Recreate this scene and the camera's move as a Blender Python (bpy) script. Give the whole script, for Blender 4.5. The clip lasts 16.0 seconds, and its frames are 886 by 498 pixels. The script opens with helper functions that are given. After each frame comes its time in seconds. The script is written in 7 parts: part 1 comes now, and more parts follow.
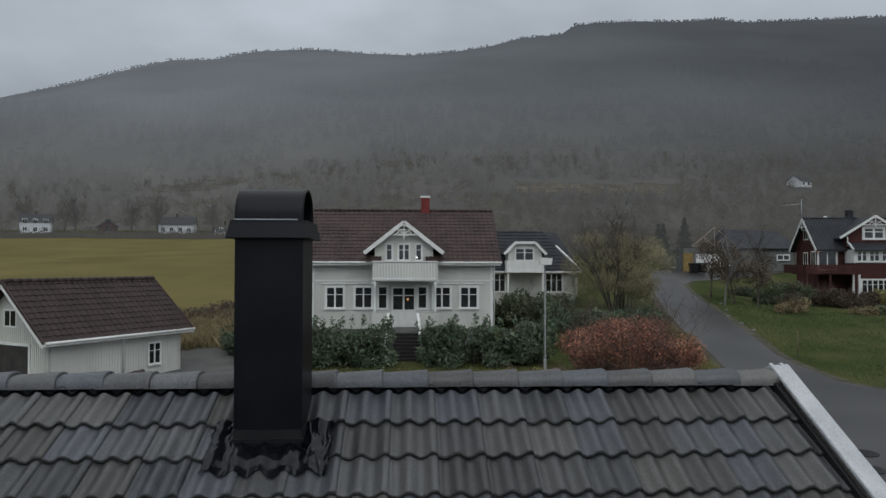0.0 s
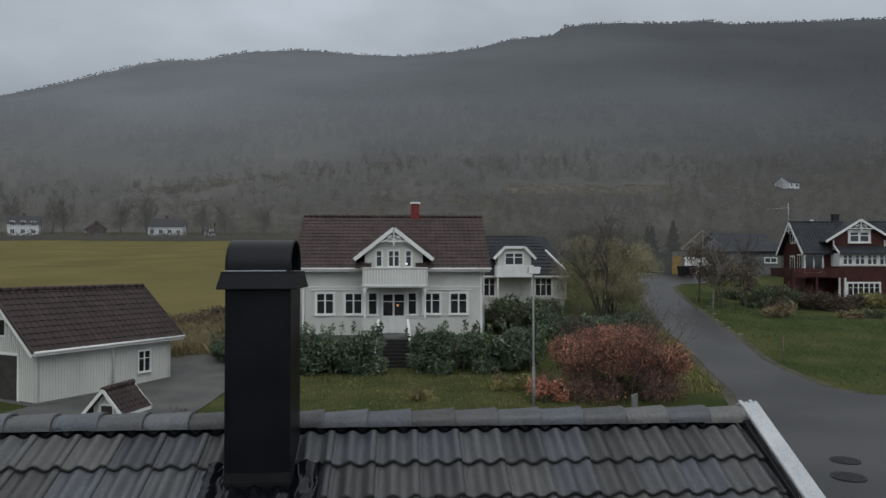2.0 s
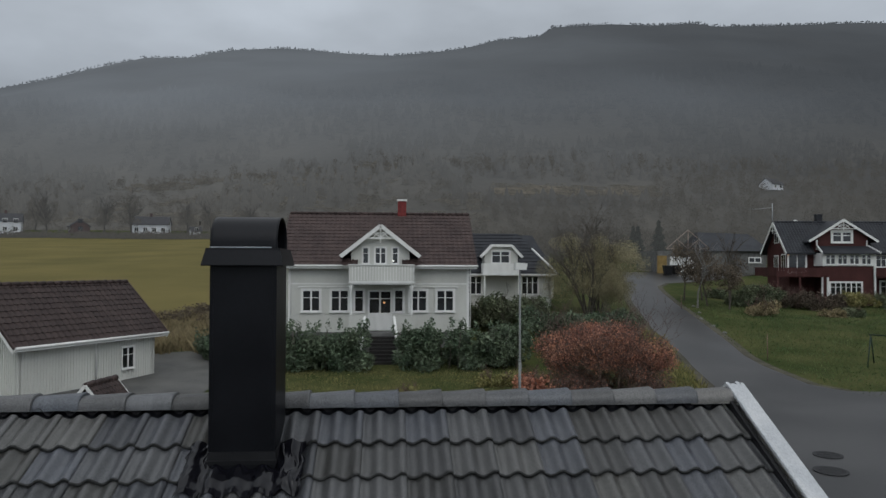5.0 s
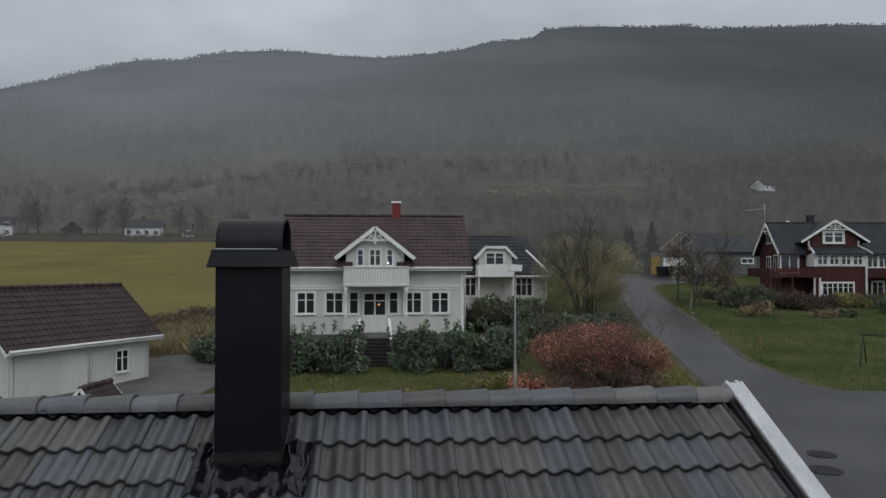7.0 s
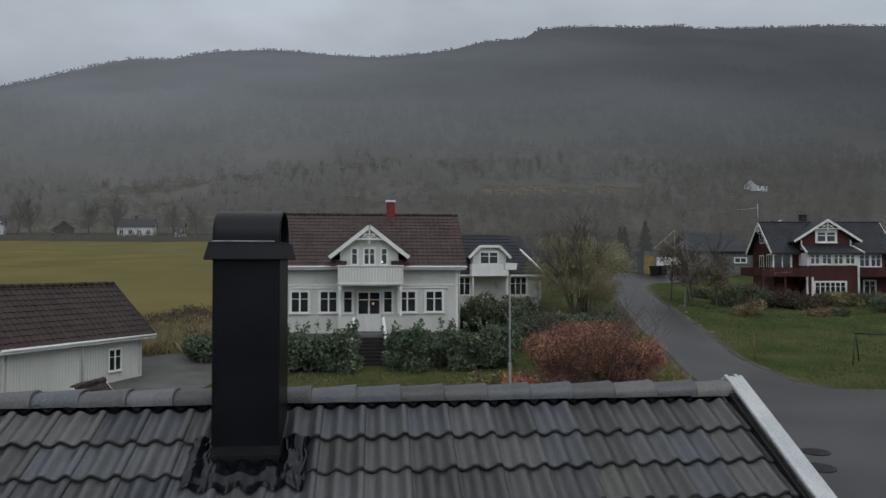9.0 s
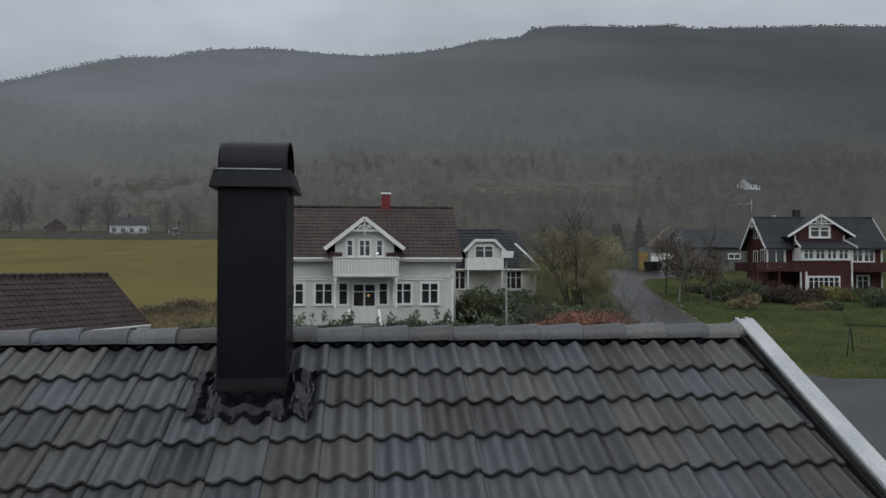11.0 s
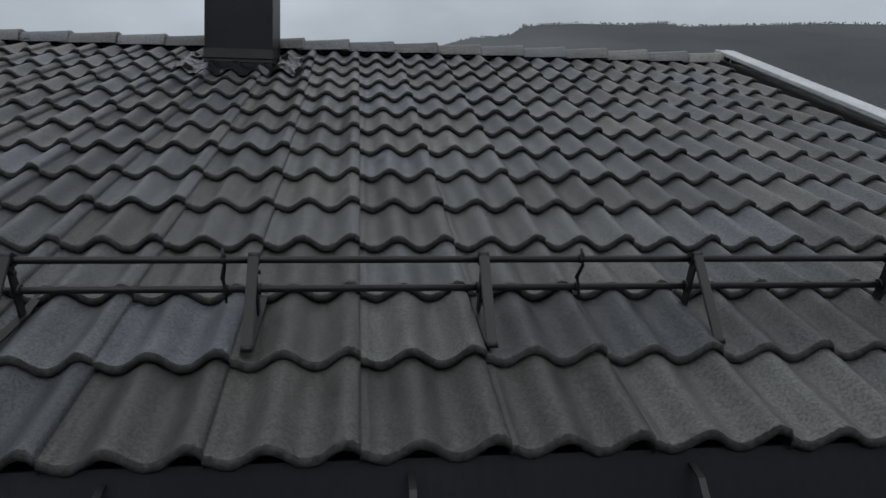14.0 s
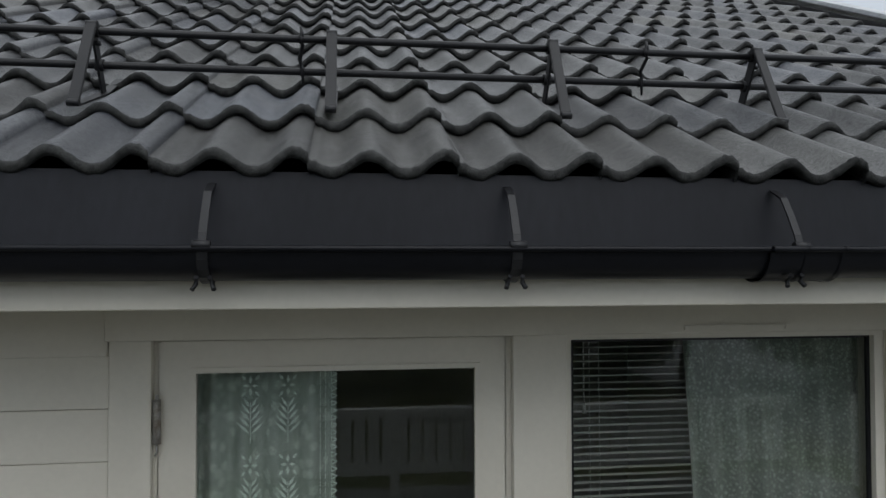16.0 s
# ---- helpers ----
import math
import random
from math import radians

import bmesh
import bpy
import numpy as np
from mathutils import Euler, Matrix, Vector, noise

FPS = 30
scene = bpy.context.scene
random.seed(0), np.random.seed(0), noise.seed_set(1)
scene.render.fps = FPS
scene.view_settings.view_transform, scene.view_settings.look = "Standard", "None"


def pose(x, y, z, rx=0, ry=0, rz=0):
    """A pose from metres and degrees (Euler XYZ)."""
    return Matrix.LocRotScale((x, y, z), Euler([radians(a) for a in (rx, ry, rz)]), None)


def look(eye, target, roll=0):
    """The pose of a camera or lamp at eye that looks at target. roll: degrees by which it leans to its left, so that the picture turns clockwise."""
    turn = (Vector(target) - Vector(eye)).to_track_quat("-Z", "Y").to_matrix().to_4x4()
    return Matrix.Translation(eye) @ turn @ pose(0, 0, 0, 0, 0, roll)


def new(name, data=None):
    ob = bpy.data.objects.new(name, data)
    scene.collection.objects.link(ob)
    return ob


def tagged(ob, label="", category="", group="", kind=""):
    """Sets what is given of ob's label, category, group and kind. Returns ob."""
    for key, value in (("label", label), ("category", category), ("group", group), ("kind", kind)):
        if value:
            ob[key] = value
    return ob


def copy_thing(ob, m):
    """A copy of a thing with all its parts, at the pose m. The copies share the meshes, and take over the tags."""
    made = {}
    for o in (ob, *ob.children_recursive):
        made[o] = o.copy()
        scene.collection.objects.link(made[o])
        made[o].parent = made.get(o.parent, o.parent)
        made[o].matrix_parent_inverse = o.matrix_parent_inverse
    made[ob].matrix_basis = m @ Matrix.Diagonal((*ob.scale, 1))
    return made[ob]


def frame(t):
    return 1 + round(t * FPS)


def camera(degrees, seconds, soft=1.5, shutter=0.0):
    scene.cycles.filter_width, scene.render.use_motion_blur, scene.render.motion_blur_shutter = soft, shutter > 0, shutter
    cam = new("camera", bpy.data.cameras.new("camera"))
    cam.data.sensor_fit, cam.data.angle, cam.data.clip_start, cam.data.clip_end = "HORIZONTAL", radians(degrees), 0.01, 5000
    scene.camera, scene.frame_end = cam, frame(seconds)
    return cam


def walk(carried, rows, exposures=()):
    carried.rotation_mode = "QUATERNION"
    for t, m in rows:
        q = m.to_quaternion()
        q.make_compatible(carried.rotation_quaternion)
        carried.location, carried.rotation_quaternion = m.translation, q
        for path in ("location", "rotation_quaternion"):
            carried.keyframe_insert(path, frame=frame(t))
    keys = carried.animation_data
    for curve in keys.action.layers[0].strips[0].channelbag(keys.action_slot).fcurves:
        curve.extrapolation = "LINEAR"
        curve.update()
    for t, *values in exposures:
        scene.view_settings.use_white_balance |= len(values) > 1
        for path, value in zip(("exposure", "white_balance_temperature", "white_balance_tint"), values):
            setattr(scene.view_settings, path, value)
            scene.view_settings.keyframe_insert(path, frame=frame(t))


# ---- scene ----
cam = camera(63.8, 16.0, soft=1.5)
PATH = [
    (0, (0.295, -1.287, 5.331), (0.391, 0.71, 5.371), 0.1),
    (0.5, (0.261, -1.32, 5.429), (0.364, 0.677, 5.471), 0.0),
    (1, (0.287, -1.401, 5.519), (0.396, 0.595, 5.561), -0.0),
    (1.5, (0.302, -1.479, 5.599), (0.418, 0.518, 5.64), -0.0),
    (2, (0.342, -1.502, 5.651), (0.464, 0.493, 5.693), 0.0),
    (2.5, (0.379, -1.482, 5.666), (0.508, 0.513, 5.708), -0.0),
    (3, (0.367, -1.463, 5.651), (0.502, 0.532, 5.693), -0.0),
    (3.5, (0.361, -1.439, 5.606), (0.501, 0.556, 5.648), -0.1),
    (4, (0.369, -1.422, 5.554), (0.516, 0.572, 5.595), 0.0),
    (6.5, (0.27, -1.542, 5.489), (0.444, 0.45, 5.534), 0.1),
    (7, (0.264, -1.503, 5.496), (0.442, 0.489, 5.543), 0.0),
    (7.5, (0.214, -1.527, 5.479), (0.396, 0.464, 5.525), 0.1),
    (8, (0.232, -1.549, 5.465), (0.418, 0.442, 5.512), 0.0),
    (10.5, (0.2, -1.301, 5.295), (0.409, 0.687, 5.34), 0.1),
    (11, (0.135, -1.351, 4.998), (0.348, 0.637, 5.043), -0.0),
    (11.5, (0.057, -1.351, 4.532), (0.274, 0.636, 4.578), -0.0),
    (12, (0.015, -1.361, 4.255), (0.236, 0.626, 4.302), -0.2),
    (12.5, (0.032, -1.38, 3.801), (0.257, 0.607, 3.845), -0.1),
    (13, (0.059, -1.346, 3.551), (0.286, 0.641, 3.599), -0.1),
    (13.5, (0.09, -1.335, 3.088), (0.325, 0.651, 3.124), -0.0),
    (14, (0.176, -1.395, 2.902), (0.411, 0.59, 2.946), -0.2),
    (14.5, (0.269, -1.444, 2.665), (0.511, 0.541, 2.698), -0.0),
    (15, (0.168, -1.408, 2.617), (0.415, 0.577, 2.659), -0.0),
    (15.5, (0.039, -1.408, 2.377), (0.296, 0.575, 2.421), -0.2),
    (16, (-0.04, -1.403, 2.33), (0.221, 0.579, 2.377), -0.1),
]
walk(cam, [(t, look(eye, target, roll)) for t, eye, target, roll in PATH],
     exposures=[(0, 0.0), (12.5, 0.0), (14.5, 0.0), (15.2, 0.24), (16, 0.42)])

# ---- sky and light: a heavy overcast afternoon ----
world = bpy.data.worlds.new("overcast_sky")
scene.world = world
world.use_nodes = True
wn, wl = world.node_tree.nodes, world.node_tree.links
wn.clear()
w_out = wn.new("ShaderNodeOutputWorld")
sky = wn.new("ShaderNodeTexSky")
sky.sky_type, sky.sun_disc = "NISHITA", False
sky.sun_elevation, sky.sun_rotation = radians(42), radians(165)
sky_bg = wn.new("ShaderNodeBackground")
sky_bg.inputs["Strength"].default_value = 0.05
grey = wn.new("ShaderNodeHueSaturation")
grey.inputs["Saturation"].default_value = 0.25
wl.new(sky.outputs[0], grey.inputs["Color"])
wl.new(grey.outputs[0], sky_bg.inputs["Color"])
coord = wn.new("ShaderNodeTexCoord")
sep = wn.new("ShaderNodeSeparateXYZ")
wl.new(coord.outputs["Generated"], sep.inputs[0])
ramp = wn.new("ShaderNodeValToRGB")
e = ramp.color_ramp.elements
e[0].position, e[0].color = 0.0, (0.302, 0.338, 0.384, 1)
e[1].position, e[1].color = 1.0, (0.93, 0.98, 1.03, 1)
for pos, c in ((0.2, (0.376, 0.42, 0.476, 1)), (0.34, (0.46, 0.51, 0.572, 1)), (0.6, (0.62, 0.655, 0.70, 1))):
    k = e.new(pos)
    k.color = c
wl.new(sep.outputs["Z"], ramp.inputs[0])
cloud = wn.new("ShaderNodeTexNoise")
cloud.inputs["Scale"].default_value, cloud.inputs["Detail"].default_value = 3.2, 5
stretch = wn.new("ShaderNodeMapping")
stretch.inputs["Scale"].default_value = (1, 1, 2.6)
wl.new(coord.outputs["Generated"], stretch.inputs[0])
wl.new(stretch.outputs[0], cloud.inputs["Vector"])
span = wn.new("ShaderNodeMapRange")
span.inputs["From Min"].default_value, span.inputs["From Max"].default_value = 0.3, 0.7
span.inputs["To Min"].default_value, span.inputs["To Max"].default_value = 0.84, 1.2
wl.new(cloud.outputs[0], span.inputs[0])
mul = wn.new("ShaderNodeVectorMath")
mul.operation = "SCALE"
wl.new(ramp.outputs[0], mul.inputs[0])
wl.new(span.outputs[0], mul.inputs["Scale"])
cloud_bg = wn.new("ShaderNodeBackground")
cloud_bg.inputs["Strength"].default_value = 1.0
side = wn.new("ShaderNodeMapRange")
side.interpolation_type = "SMOOTHSTEP"
side.inputs["From Min"].default_value, side.inputs["From Max"].default_value = 0.45, -0.8
side.inputs["To Min"].default_value, side.inputs["To Max"].default_value = 0.98, 1.75
wl.new(sep.outputs["Y"], side.inputs[0])
lit = wn.new("ShaderNodeVectorMath")
lit.operation = "SCALE"
wl.new(mul.outputs[0], lit.inputs[0])
wl.new(side.outputs[0], lit.inputs["Scale"])
wl.new(lit.outputs[0], cloud_bg.inputs["Color"])
both = wn.new("ShaderNodeMixShader")
both.inputs[0].default_value = 0.9
wl.new(sky_bg.outputs[0], both.inputs[1])
wl.new(cloud_bg.outputs[0], both.inputs[2])
wl.new(both.outputs[0], w_out.inputs[0])

sun = new("sun", bpy.data.lights.new("sun", "SUN"))
sun.data.energy, sun.data.angle, sun.data.color = 0.5, radians(40), (1.0, 0.99, 0.98)
sun.matrix_world = look((20, -60, 70), (0, 10, 0))


# ---- materials ----
def surface(name, a, b, rough=0.6, scale=4.0, fine=60.0, bump=0.15, metal=0.0, vary=0.0, stretch=(1, 1, 1), spec=0.22, depth=0.004, mid=(0.35, 0.65), speck=0.14):
    """Two colours mixed by coarse noise, fine grain, bump, and a random tone per object or loose piece."""
    m = bpy.data.materials.new(name)
    m.use_nodes = True
    n, l = m.node_tree.nodes, m.node_tree.links
    bs = n["Principled BSDF"]
    bs.inputs["Roughness"].default_value, bs.inputs["Metallic"].default_value = rough, metal
    bs.inputs["Specular IOR Level"].default_value = spec
    co = n.new("ShaderNodeTexCoord")
    mp = n.new("ShaderNodeMapping")
    mp.inputs["Scale"].default_value = stretch
    geo = n.new("ShaderNodeNewGeometry")
    l.new(geo.outputs["Position"], mp.inputs[0])
    big, small = n.new("ShaderNodeTexNoise"), n.new("ShaderNodeTexNoise")
    big.inputs["Scale"].default_value, big.inputs["Detail"].default_value = scale, 4
    small.inputs["Scale"].default_value, small.inputs["Detail"].default_value = fine, 3
    l.new(mp.outputs[0], big.inputs["Vector"])
    l.new(mp.outputs[0], small.inputs["Vector"])
    mr = n.new("ShaderNodeMapRange")
    mr.inputs[1].default_value, mr.inputs[2].default_value = mid
    l.new(big.outputs[0], mr.inputs[0])
    mix = n.new("ShaderNodeMix")
    mix.data_type = "RGBA"
    mix.inputs[6].default_value, mix.inputs[7].default_value = (*a, 1), (*b, 1)
    l.new(mr.outputs[0], mix.inputs[0])
    col = mix.outputs[2]
    grain = n.new("ShaderNodeMapRange")
    grain.inputs[1].default_value, grain.inputs[2].default_value = 0.3, 0.7
    grain.inputs[3].default_value, grain.inputs[4].default_value = 1 - speck, 1 + speck
    l.new(small.outputs[0], grain.inputs[0])
    sc = n.new("ShaderNodeVectorMath")
    sc.operation = "SCALE"
    l.new(col, sc.inputs[0])
    l.new(grain.outputs[0], sc.inputs["Scale"])
    col = sc.outputs[0]
    if vary:
        info = n.new("ShaderNodeObjectInfo")
        add = n.new("ShaderNodeMath")
        add.operation = "ADD"
        l.new(info.outputs["Random"], add.inputs[0])
        l.new(geo.outputs["Random Per Island"], add.inputs[1])
        fr = n.new("ShaderNodeMath")
        fr.operation = "FRACT"
        l.new(add.outputs[0], fr.inputs[0])
        tone = n.new("ShaderNodeMapRange")
        tone.inputs[3].default_value, tone.inputs[4].default_value = 1 - vary, 1 + vary
        l.new(fr.outputs[0], tone.inputs[0])
        s2 = n.new("ShaderNodeVectorMath")
        s2.operation = "SCALE"
        l.new(col, s2.inputs[0])
        l.new(tone.outputs[0], s2.inputs["Scale"])
        col = s2.outputs[0]
    l.new(col, bs.inputs["Base Color"])
    if bump:
        bp = n.new("ShaderNodeBump")
        bp.inputs["Strength"].default_value, bp.inputs["Distance"].default_value = bump, depth
        l.new(small.outputs[0], bp.inputs["Height"])
        l.new(bp.outputs[0], bs.inputs["Normal"])
    return m


def glass(name, tint=(0.95, 0.98, 0.96), clear=0.96):
    m = bpy.data.materials.new(name)
    m.use_nodes = True
    n, l = m.node_tree.nodes, m.node_tree.links
    n.remove(n["Principled BSDF"])
    tr, gl, mx, fz = n.new("ShaderNodeBsdfTransparent"), n.new("ShaderNodeBsdfGlossy"), n.new("ShaderNodeMixShader"), n.new("ShaderNodeFresnel")
    tr.inputs[0].default_value = (*[c * clear for c in tint], 1)
    gl.inputs["Roughness"].default_value = 0.01
    fz.inputs["IOR"].default_value = 1.5
    l.new(fz.outputs[0], mx.inputs[0])
    l.new(tr.outputs[0], mx.inputs[1])
    l.new(gl.outputs[0], mx.inputs[2])
    l.new(mx.outputs[0], n["Material Output"].inputs[0])
    return m


def glow(name, c, strength):
    m = bpy.data.materials.new(name)
    m.use_nodes = True
    bs = m.node_tree.nodes["Principled BSDF"]
    bs.inputs["Base Color"].default_value = bs.inputs["Emission Color"].default_value = (*c, 1)
    bs.inputs["Emission Strength"].default_value = strength
    return m




def tile_material(name, cool, warm, rough, vary, streak=0.3):
    """Damp through-coloured concrete: each tile its own grey, some bluish, some olive, with run-off streaks and a gritty skin."""
    m = bpy.data.materials.new(name)
    m.use_nodes = True
    n, l = m.node_tree.nodes, m.node_tree.links
    bs = n["Principled BSDF"]
    info, co = n.new("ShaderNodeObjectInfo"), n.new("ShaderNodeTexCoord")
    geo = n.new("ShaderNodeNewGeometry")

    def node(kind, **values):
        q = n.new(kind)
        for k_, v_ in values.items():
            q.inputs[k_].default_value = v_
        return q

    wn_ = n.new("ShaderNodeTexWhiteNoise")
    wn_.noise_dimensions = "1D"
    l.new(info.outputs["Random"], wn_.inputs["W"])
    hue = n.new("ShaderNodeMix")
    hue.data_type = "RGBA"
    hue.inputs[6].default_value, hue.inputs[7].default_value = (*cool, 1), (*warm, 1)
    l.new(wn_.outputs["Value"], hue.inputs[0])
    run = n.new("ShaderNodeMapping")
    run.inputs["Scale"].default_value = (11, 1.4, 3)
    l.new(geo.outputs["Position"], run.inputs[0])
    stk = node("ShaderNodeTexNoise", Scale=1.0, Detail=4.0)
    l.new(run.outputs[0], stk.inputs["Vector"])
    blot = node("ShaderNodeTexNoise", Scale=7.0, Detail=5.0)
    l.new(geo.outputs["Position"], blot.inputs["Vector"])
    grit = node("ShaderNodeTexNoise", Scale=120.0, Detail=5.0, Roughness=0.8)
    l.new(geo.outputs["Position"], grit.inputs["Vector"])
    val = None
    for src, lo, hi, a, b in ((info.outputs["Random"], 0, 1, 1 - vary, 1 + vary), (stk.outputs[0], 0.3, 0.7, 1 - streak, 1 + streak), (blot.outputs[0], 0.3, 0.7, 0.82, 1.18), (grit.outputs[0], 0.40, 0.60, 0.62, 1.38)):
        mr = n.new("ShaderNodeMapRange")
        mr.inputs[1].default_value, mr.inputs[2].default_value, mr.inputs[3].default_value, mr.inputs[4].default_value = lo, hi, a, b
        l.new(src, mr.inputs[0])
        if val is None:
            val = mr.outputs[0]
        else:
            mu = n.new("ShaderNodeMath")
            mu.operation = "MULTIPLY"
            l.new(val, mu.inputs[0])
            l.new(mr.outputs[0], mu.inputs[1])
            val = mu.outputs[0]
    sc = n.new("ShaderNodeVectorMath")
    sc.operation = "SCALE"
    l.new(hue.outputs[2], sc.inputs[0])
    l.new(val, sc.inputs["Scale"])
    l.new(sc.outputs[0], bs.inputs["Base Color"])
    rg = n.new("ShaderNodeMapRange")
    rg.inputs[1].default_value, rg.inputs[2].default_value, rg.inputs[3].default_value, rg.inputs[4].default_value = 0.3, 0.7, rough - 0.1, rough + 0.12
    l.new(blot.outputs[0], rg.inputs[0])
    l.new(rg.outputs[0], bs.inputs["Roughness"])
    glint = n.new("ShaderNodeMapRange")
    glint.inputs[1].default_value, glint.inputs[2].default_value, glint.inputs[3].default_value, glint.inputs[4].default_value = 0.40, 0.60, 0.42, 0.80
    l.new(grit.outputs[0], glint.inputs[0])
    l.new(glint.outputs[0], bs.inputs["Specular IOR Level"])
    bp = n.new("ShaderNodeBump")
    bp.inputs["Strength"].default_value, bp.inputs["Distance"].default_value = 0.7, 0.0028
    l.new(grit.outputs[0], bp.inputs["Height"])
    l.new(bp.outputs[0], bs.inputs["Normal"])
    return m


M_TILE = tile_material("concrete_tile", (0.0375, 0.0408, 0.0485), (0.0445, 0.0432, 0.0380), 0.38, 0.5, 0.14)
# moss plus the shade below the tile lip, both in the colour
M_TILE_EDGE = surface("mossy_shaded_tile_edge", (0.0185, 0.0188, 0.0185), (0.041, 0.0415, 0.040), 0.85, 60, 420, 1.0, vary=0.25, speck=0.5)
M_RIDGE = tile_material("ridge_concrete", (0.062, 0.070, 0.084), (0.060, 0.056, 0.050), 0.42, 0.5, 0.15)
M_BLACK = surface("black_sheet_metal", (0.0042, 0.0045, 0.0060), (0.0070, 0.0074, 0.0094), 0.38, 3, 40, 0.05, spec=0.16)
M_BLACKMATT = surface("black_painted_steel", (0.0060, 0.0060, 0.0072), (0.0108, 0.0108, 0.0120), 0.45, 8, 120, 0.1, spec=0.3)
M_FASCIA = surface("black_fascia", (0.0070, 0.0074, 0.0096), (0.0120, 0.0126, 0.0158), 0.55, 2, 60, 0.08, stretch=(1, 1, 0.3), spec=0.18)
M_FLASH = surface("flashing_foil", (0.0024, 0.0024, 0.0040), (0.0050, 0.0050, 0.0074), 0.17, 9, 60, 0.08, spec=0.3, depth=0.002)
# pale tone for the sky reflected on the chimney's thin lip
M_LIPGLINT = surface("lip_sky_glint", (0.26, 0.28, 0.30), (0.34, 0.36, 0.38), 0.35, 8, 60, 0.05, metal=0.6)
M_VERGE = surface("weathered_white_board", (0.3494, 0.3607, 0.3720), (0.4395, 0.4452, 0.4508), 0.5, 7, 90, 0.2, stretch=(1, 0.25, 1))
M_WHITE = surface("white_painted_wood", (0.58, 0.58, 0.555), (0.66, 0.66, 0.635), 0.5, 2.5, 60, 0.05, stretch=(1, 1, 0.3), speck=0.03)
M_CREAM = surface("cream_painted_wood", (0.525, 0.492, 0.418), (0.580, 0.545, 0.468), 0.45, 2.5, 60, 0.03, speck=0.02)
M_CLAD = surface("white_cladding", (0.455, 0.455, 0.42), (0.52, 0.52, 0.48), 0.6, 0.8, 25, 0.05, stretch=(1, 1, 0.4), speck=0.04)
M_BROWN = surface("brown_roof_tiles", (0.0318, 0.0209, 0.0193), (0.0491, 0.0330, 0.0297), 0.6, 1.2, 9, 0.2, vary=0.2)
M_SLATE = surface("dark_slate_roof", (0.0170, 0.0185, 0.0220), (0.0270, 0.0292, 0.0340), 0.6, 1.0, 8, 0.2)
M_RED = surface("oxblood_cladding", (0.046, 0.0150, 0.0135), (0.066, 0.0225, 0.0200), 0.7, 1, 20, 0.1, stretch=(1, 1, 0.4))
# near-black colour that stands in for unlit interiors
M_DARK = surface("painted_interior_shade", (0.0300, 0.0275, 0.0250), (0.0500, 0.0450, 0.0400), 0.8, 2, 30, 0)
M_ROOM = surface("room_paint", (0.35, 0.33, 0.29), (0.42, 0.40, 0.36), 0.7, 2, 40, 0.05)
M_BRICK = surface("red_brick", (0.12, 0.022, 0.022), (0.17, 0.035, 0.032), 0.8, 6, 40, 0.3)
M_STONE = surface("grey_plinth", (0.0980, 0.0980, 0.0945), (0.1540, 0.1540, 0.1470), 0.8, 3, 40, 0.3)
M_GLASS = glass("window_glass")
M_PANE = surface("dark_pane", (0.010, 0.011, 0.012), (0.022, 0.024, 0.026), 0.06, 0.8, 10, 0, spec=0.6)
M_LACE = surface("lace_curtain", (0.6804, 0.7452, 0.6966), (0.8910, 0.9396, 0.8910), 0.8, 12, 140, 0.2)
M_BLIND = surface("blind_slat", (0.4613, 0.4541, 0.4414), (0.5491, 0.5280, 0.5016), 0.45, 5, 60, 0.02)
M_STEEL = surface("galvanised_steel", (0.150, 0.155, 0.150), (0.200, 0.205, 0.198), 0.55, 6, 60, 0.1, metal=0.3)
M_STEELPALE = surface("pale_galvanised_steel", (0.24, 0.25, 0.26), (0.31, 0.32, 0.33), 0.6, 6, 60, 0.1)
M_RUST = surface("rusty_hinge", (0.16, 0.13, 0.10), (0.30, 0.29, 0.27), 0.5, 40, 160, 0.3, metal=0.4)
M_ASPHALT = surface("wet_asphalt", (0.025, 0.0245, 0.0245), (0.044, 0.043, 0.0425), 0.4, 0.22, 30, 0.3, spec=0.32, mid=(0.38, 0.62), speck=0.25)
M_GRAVEL = surface("wet_gravel", (0.0600, 0.0600, 0.0570), (0.0960, 0.0930, 0.0870), 0.7, 0.6, 14, 0.5, depth=0.03)
M_DIRT = surface("gritty_verge", (0.040, 0.037, 0.026), (0.075, 0.068, 0.048), 0.9, 1.2, 16, 0.5, depth=0.02)
M_IRON = surface("cast_iron", (0.0132, 0.0123, 0.0114), (0.0220, 0.0202, 0.0185), 0.5, 5, 60, 0.3)
M_BARK = surface("bark", (0.050, 0.043, 0.035), (0.092, 0.080, 0.067), 0.9, 5, 40, 0.5)
M_BIRCH = surface("birch_bark", (0.1260, 0.1218, 0.1134), (0.1890, 0.1848, 0.1764), 0.8, 6, 30, 0.3)
M_LEAF = surface("rhododendron_leaf", (0.046, 0.073, 0.042), (0.104, 0.132, 0.082), 0.45, 0.9, 8, 0, vary=0.5)
M_RUSSET = surface("russet_leaf", (0.270, 0.108, 0.074), (0.450, 0.215, 0.135), 0.6, 0.8, 8, 0, vary=0.5)
M_TWIG = surface("dark_twig", (0.085, 0.055, 0.047), (0.145, 0.100, 0.082), 0.8, 1, 8, 0, vary=0.4)
M_WILLOW = surface("willow_leaf", (0.1418, 0.1365, 0.0490), (0.2268, 0.2013, 0.0787), 0.6, 0.8, 8, 0, vary=0.4)
M_WILLOWTREE = surface("willow_twig_leaf", (0.185, 0.165, 0.098), (0.300, 0.268, 0.162), 0.7, 0.8, 8, 0, vary=0.4)
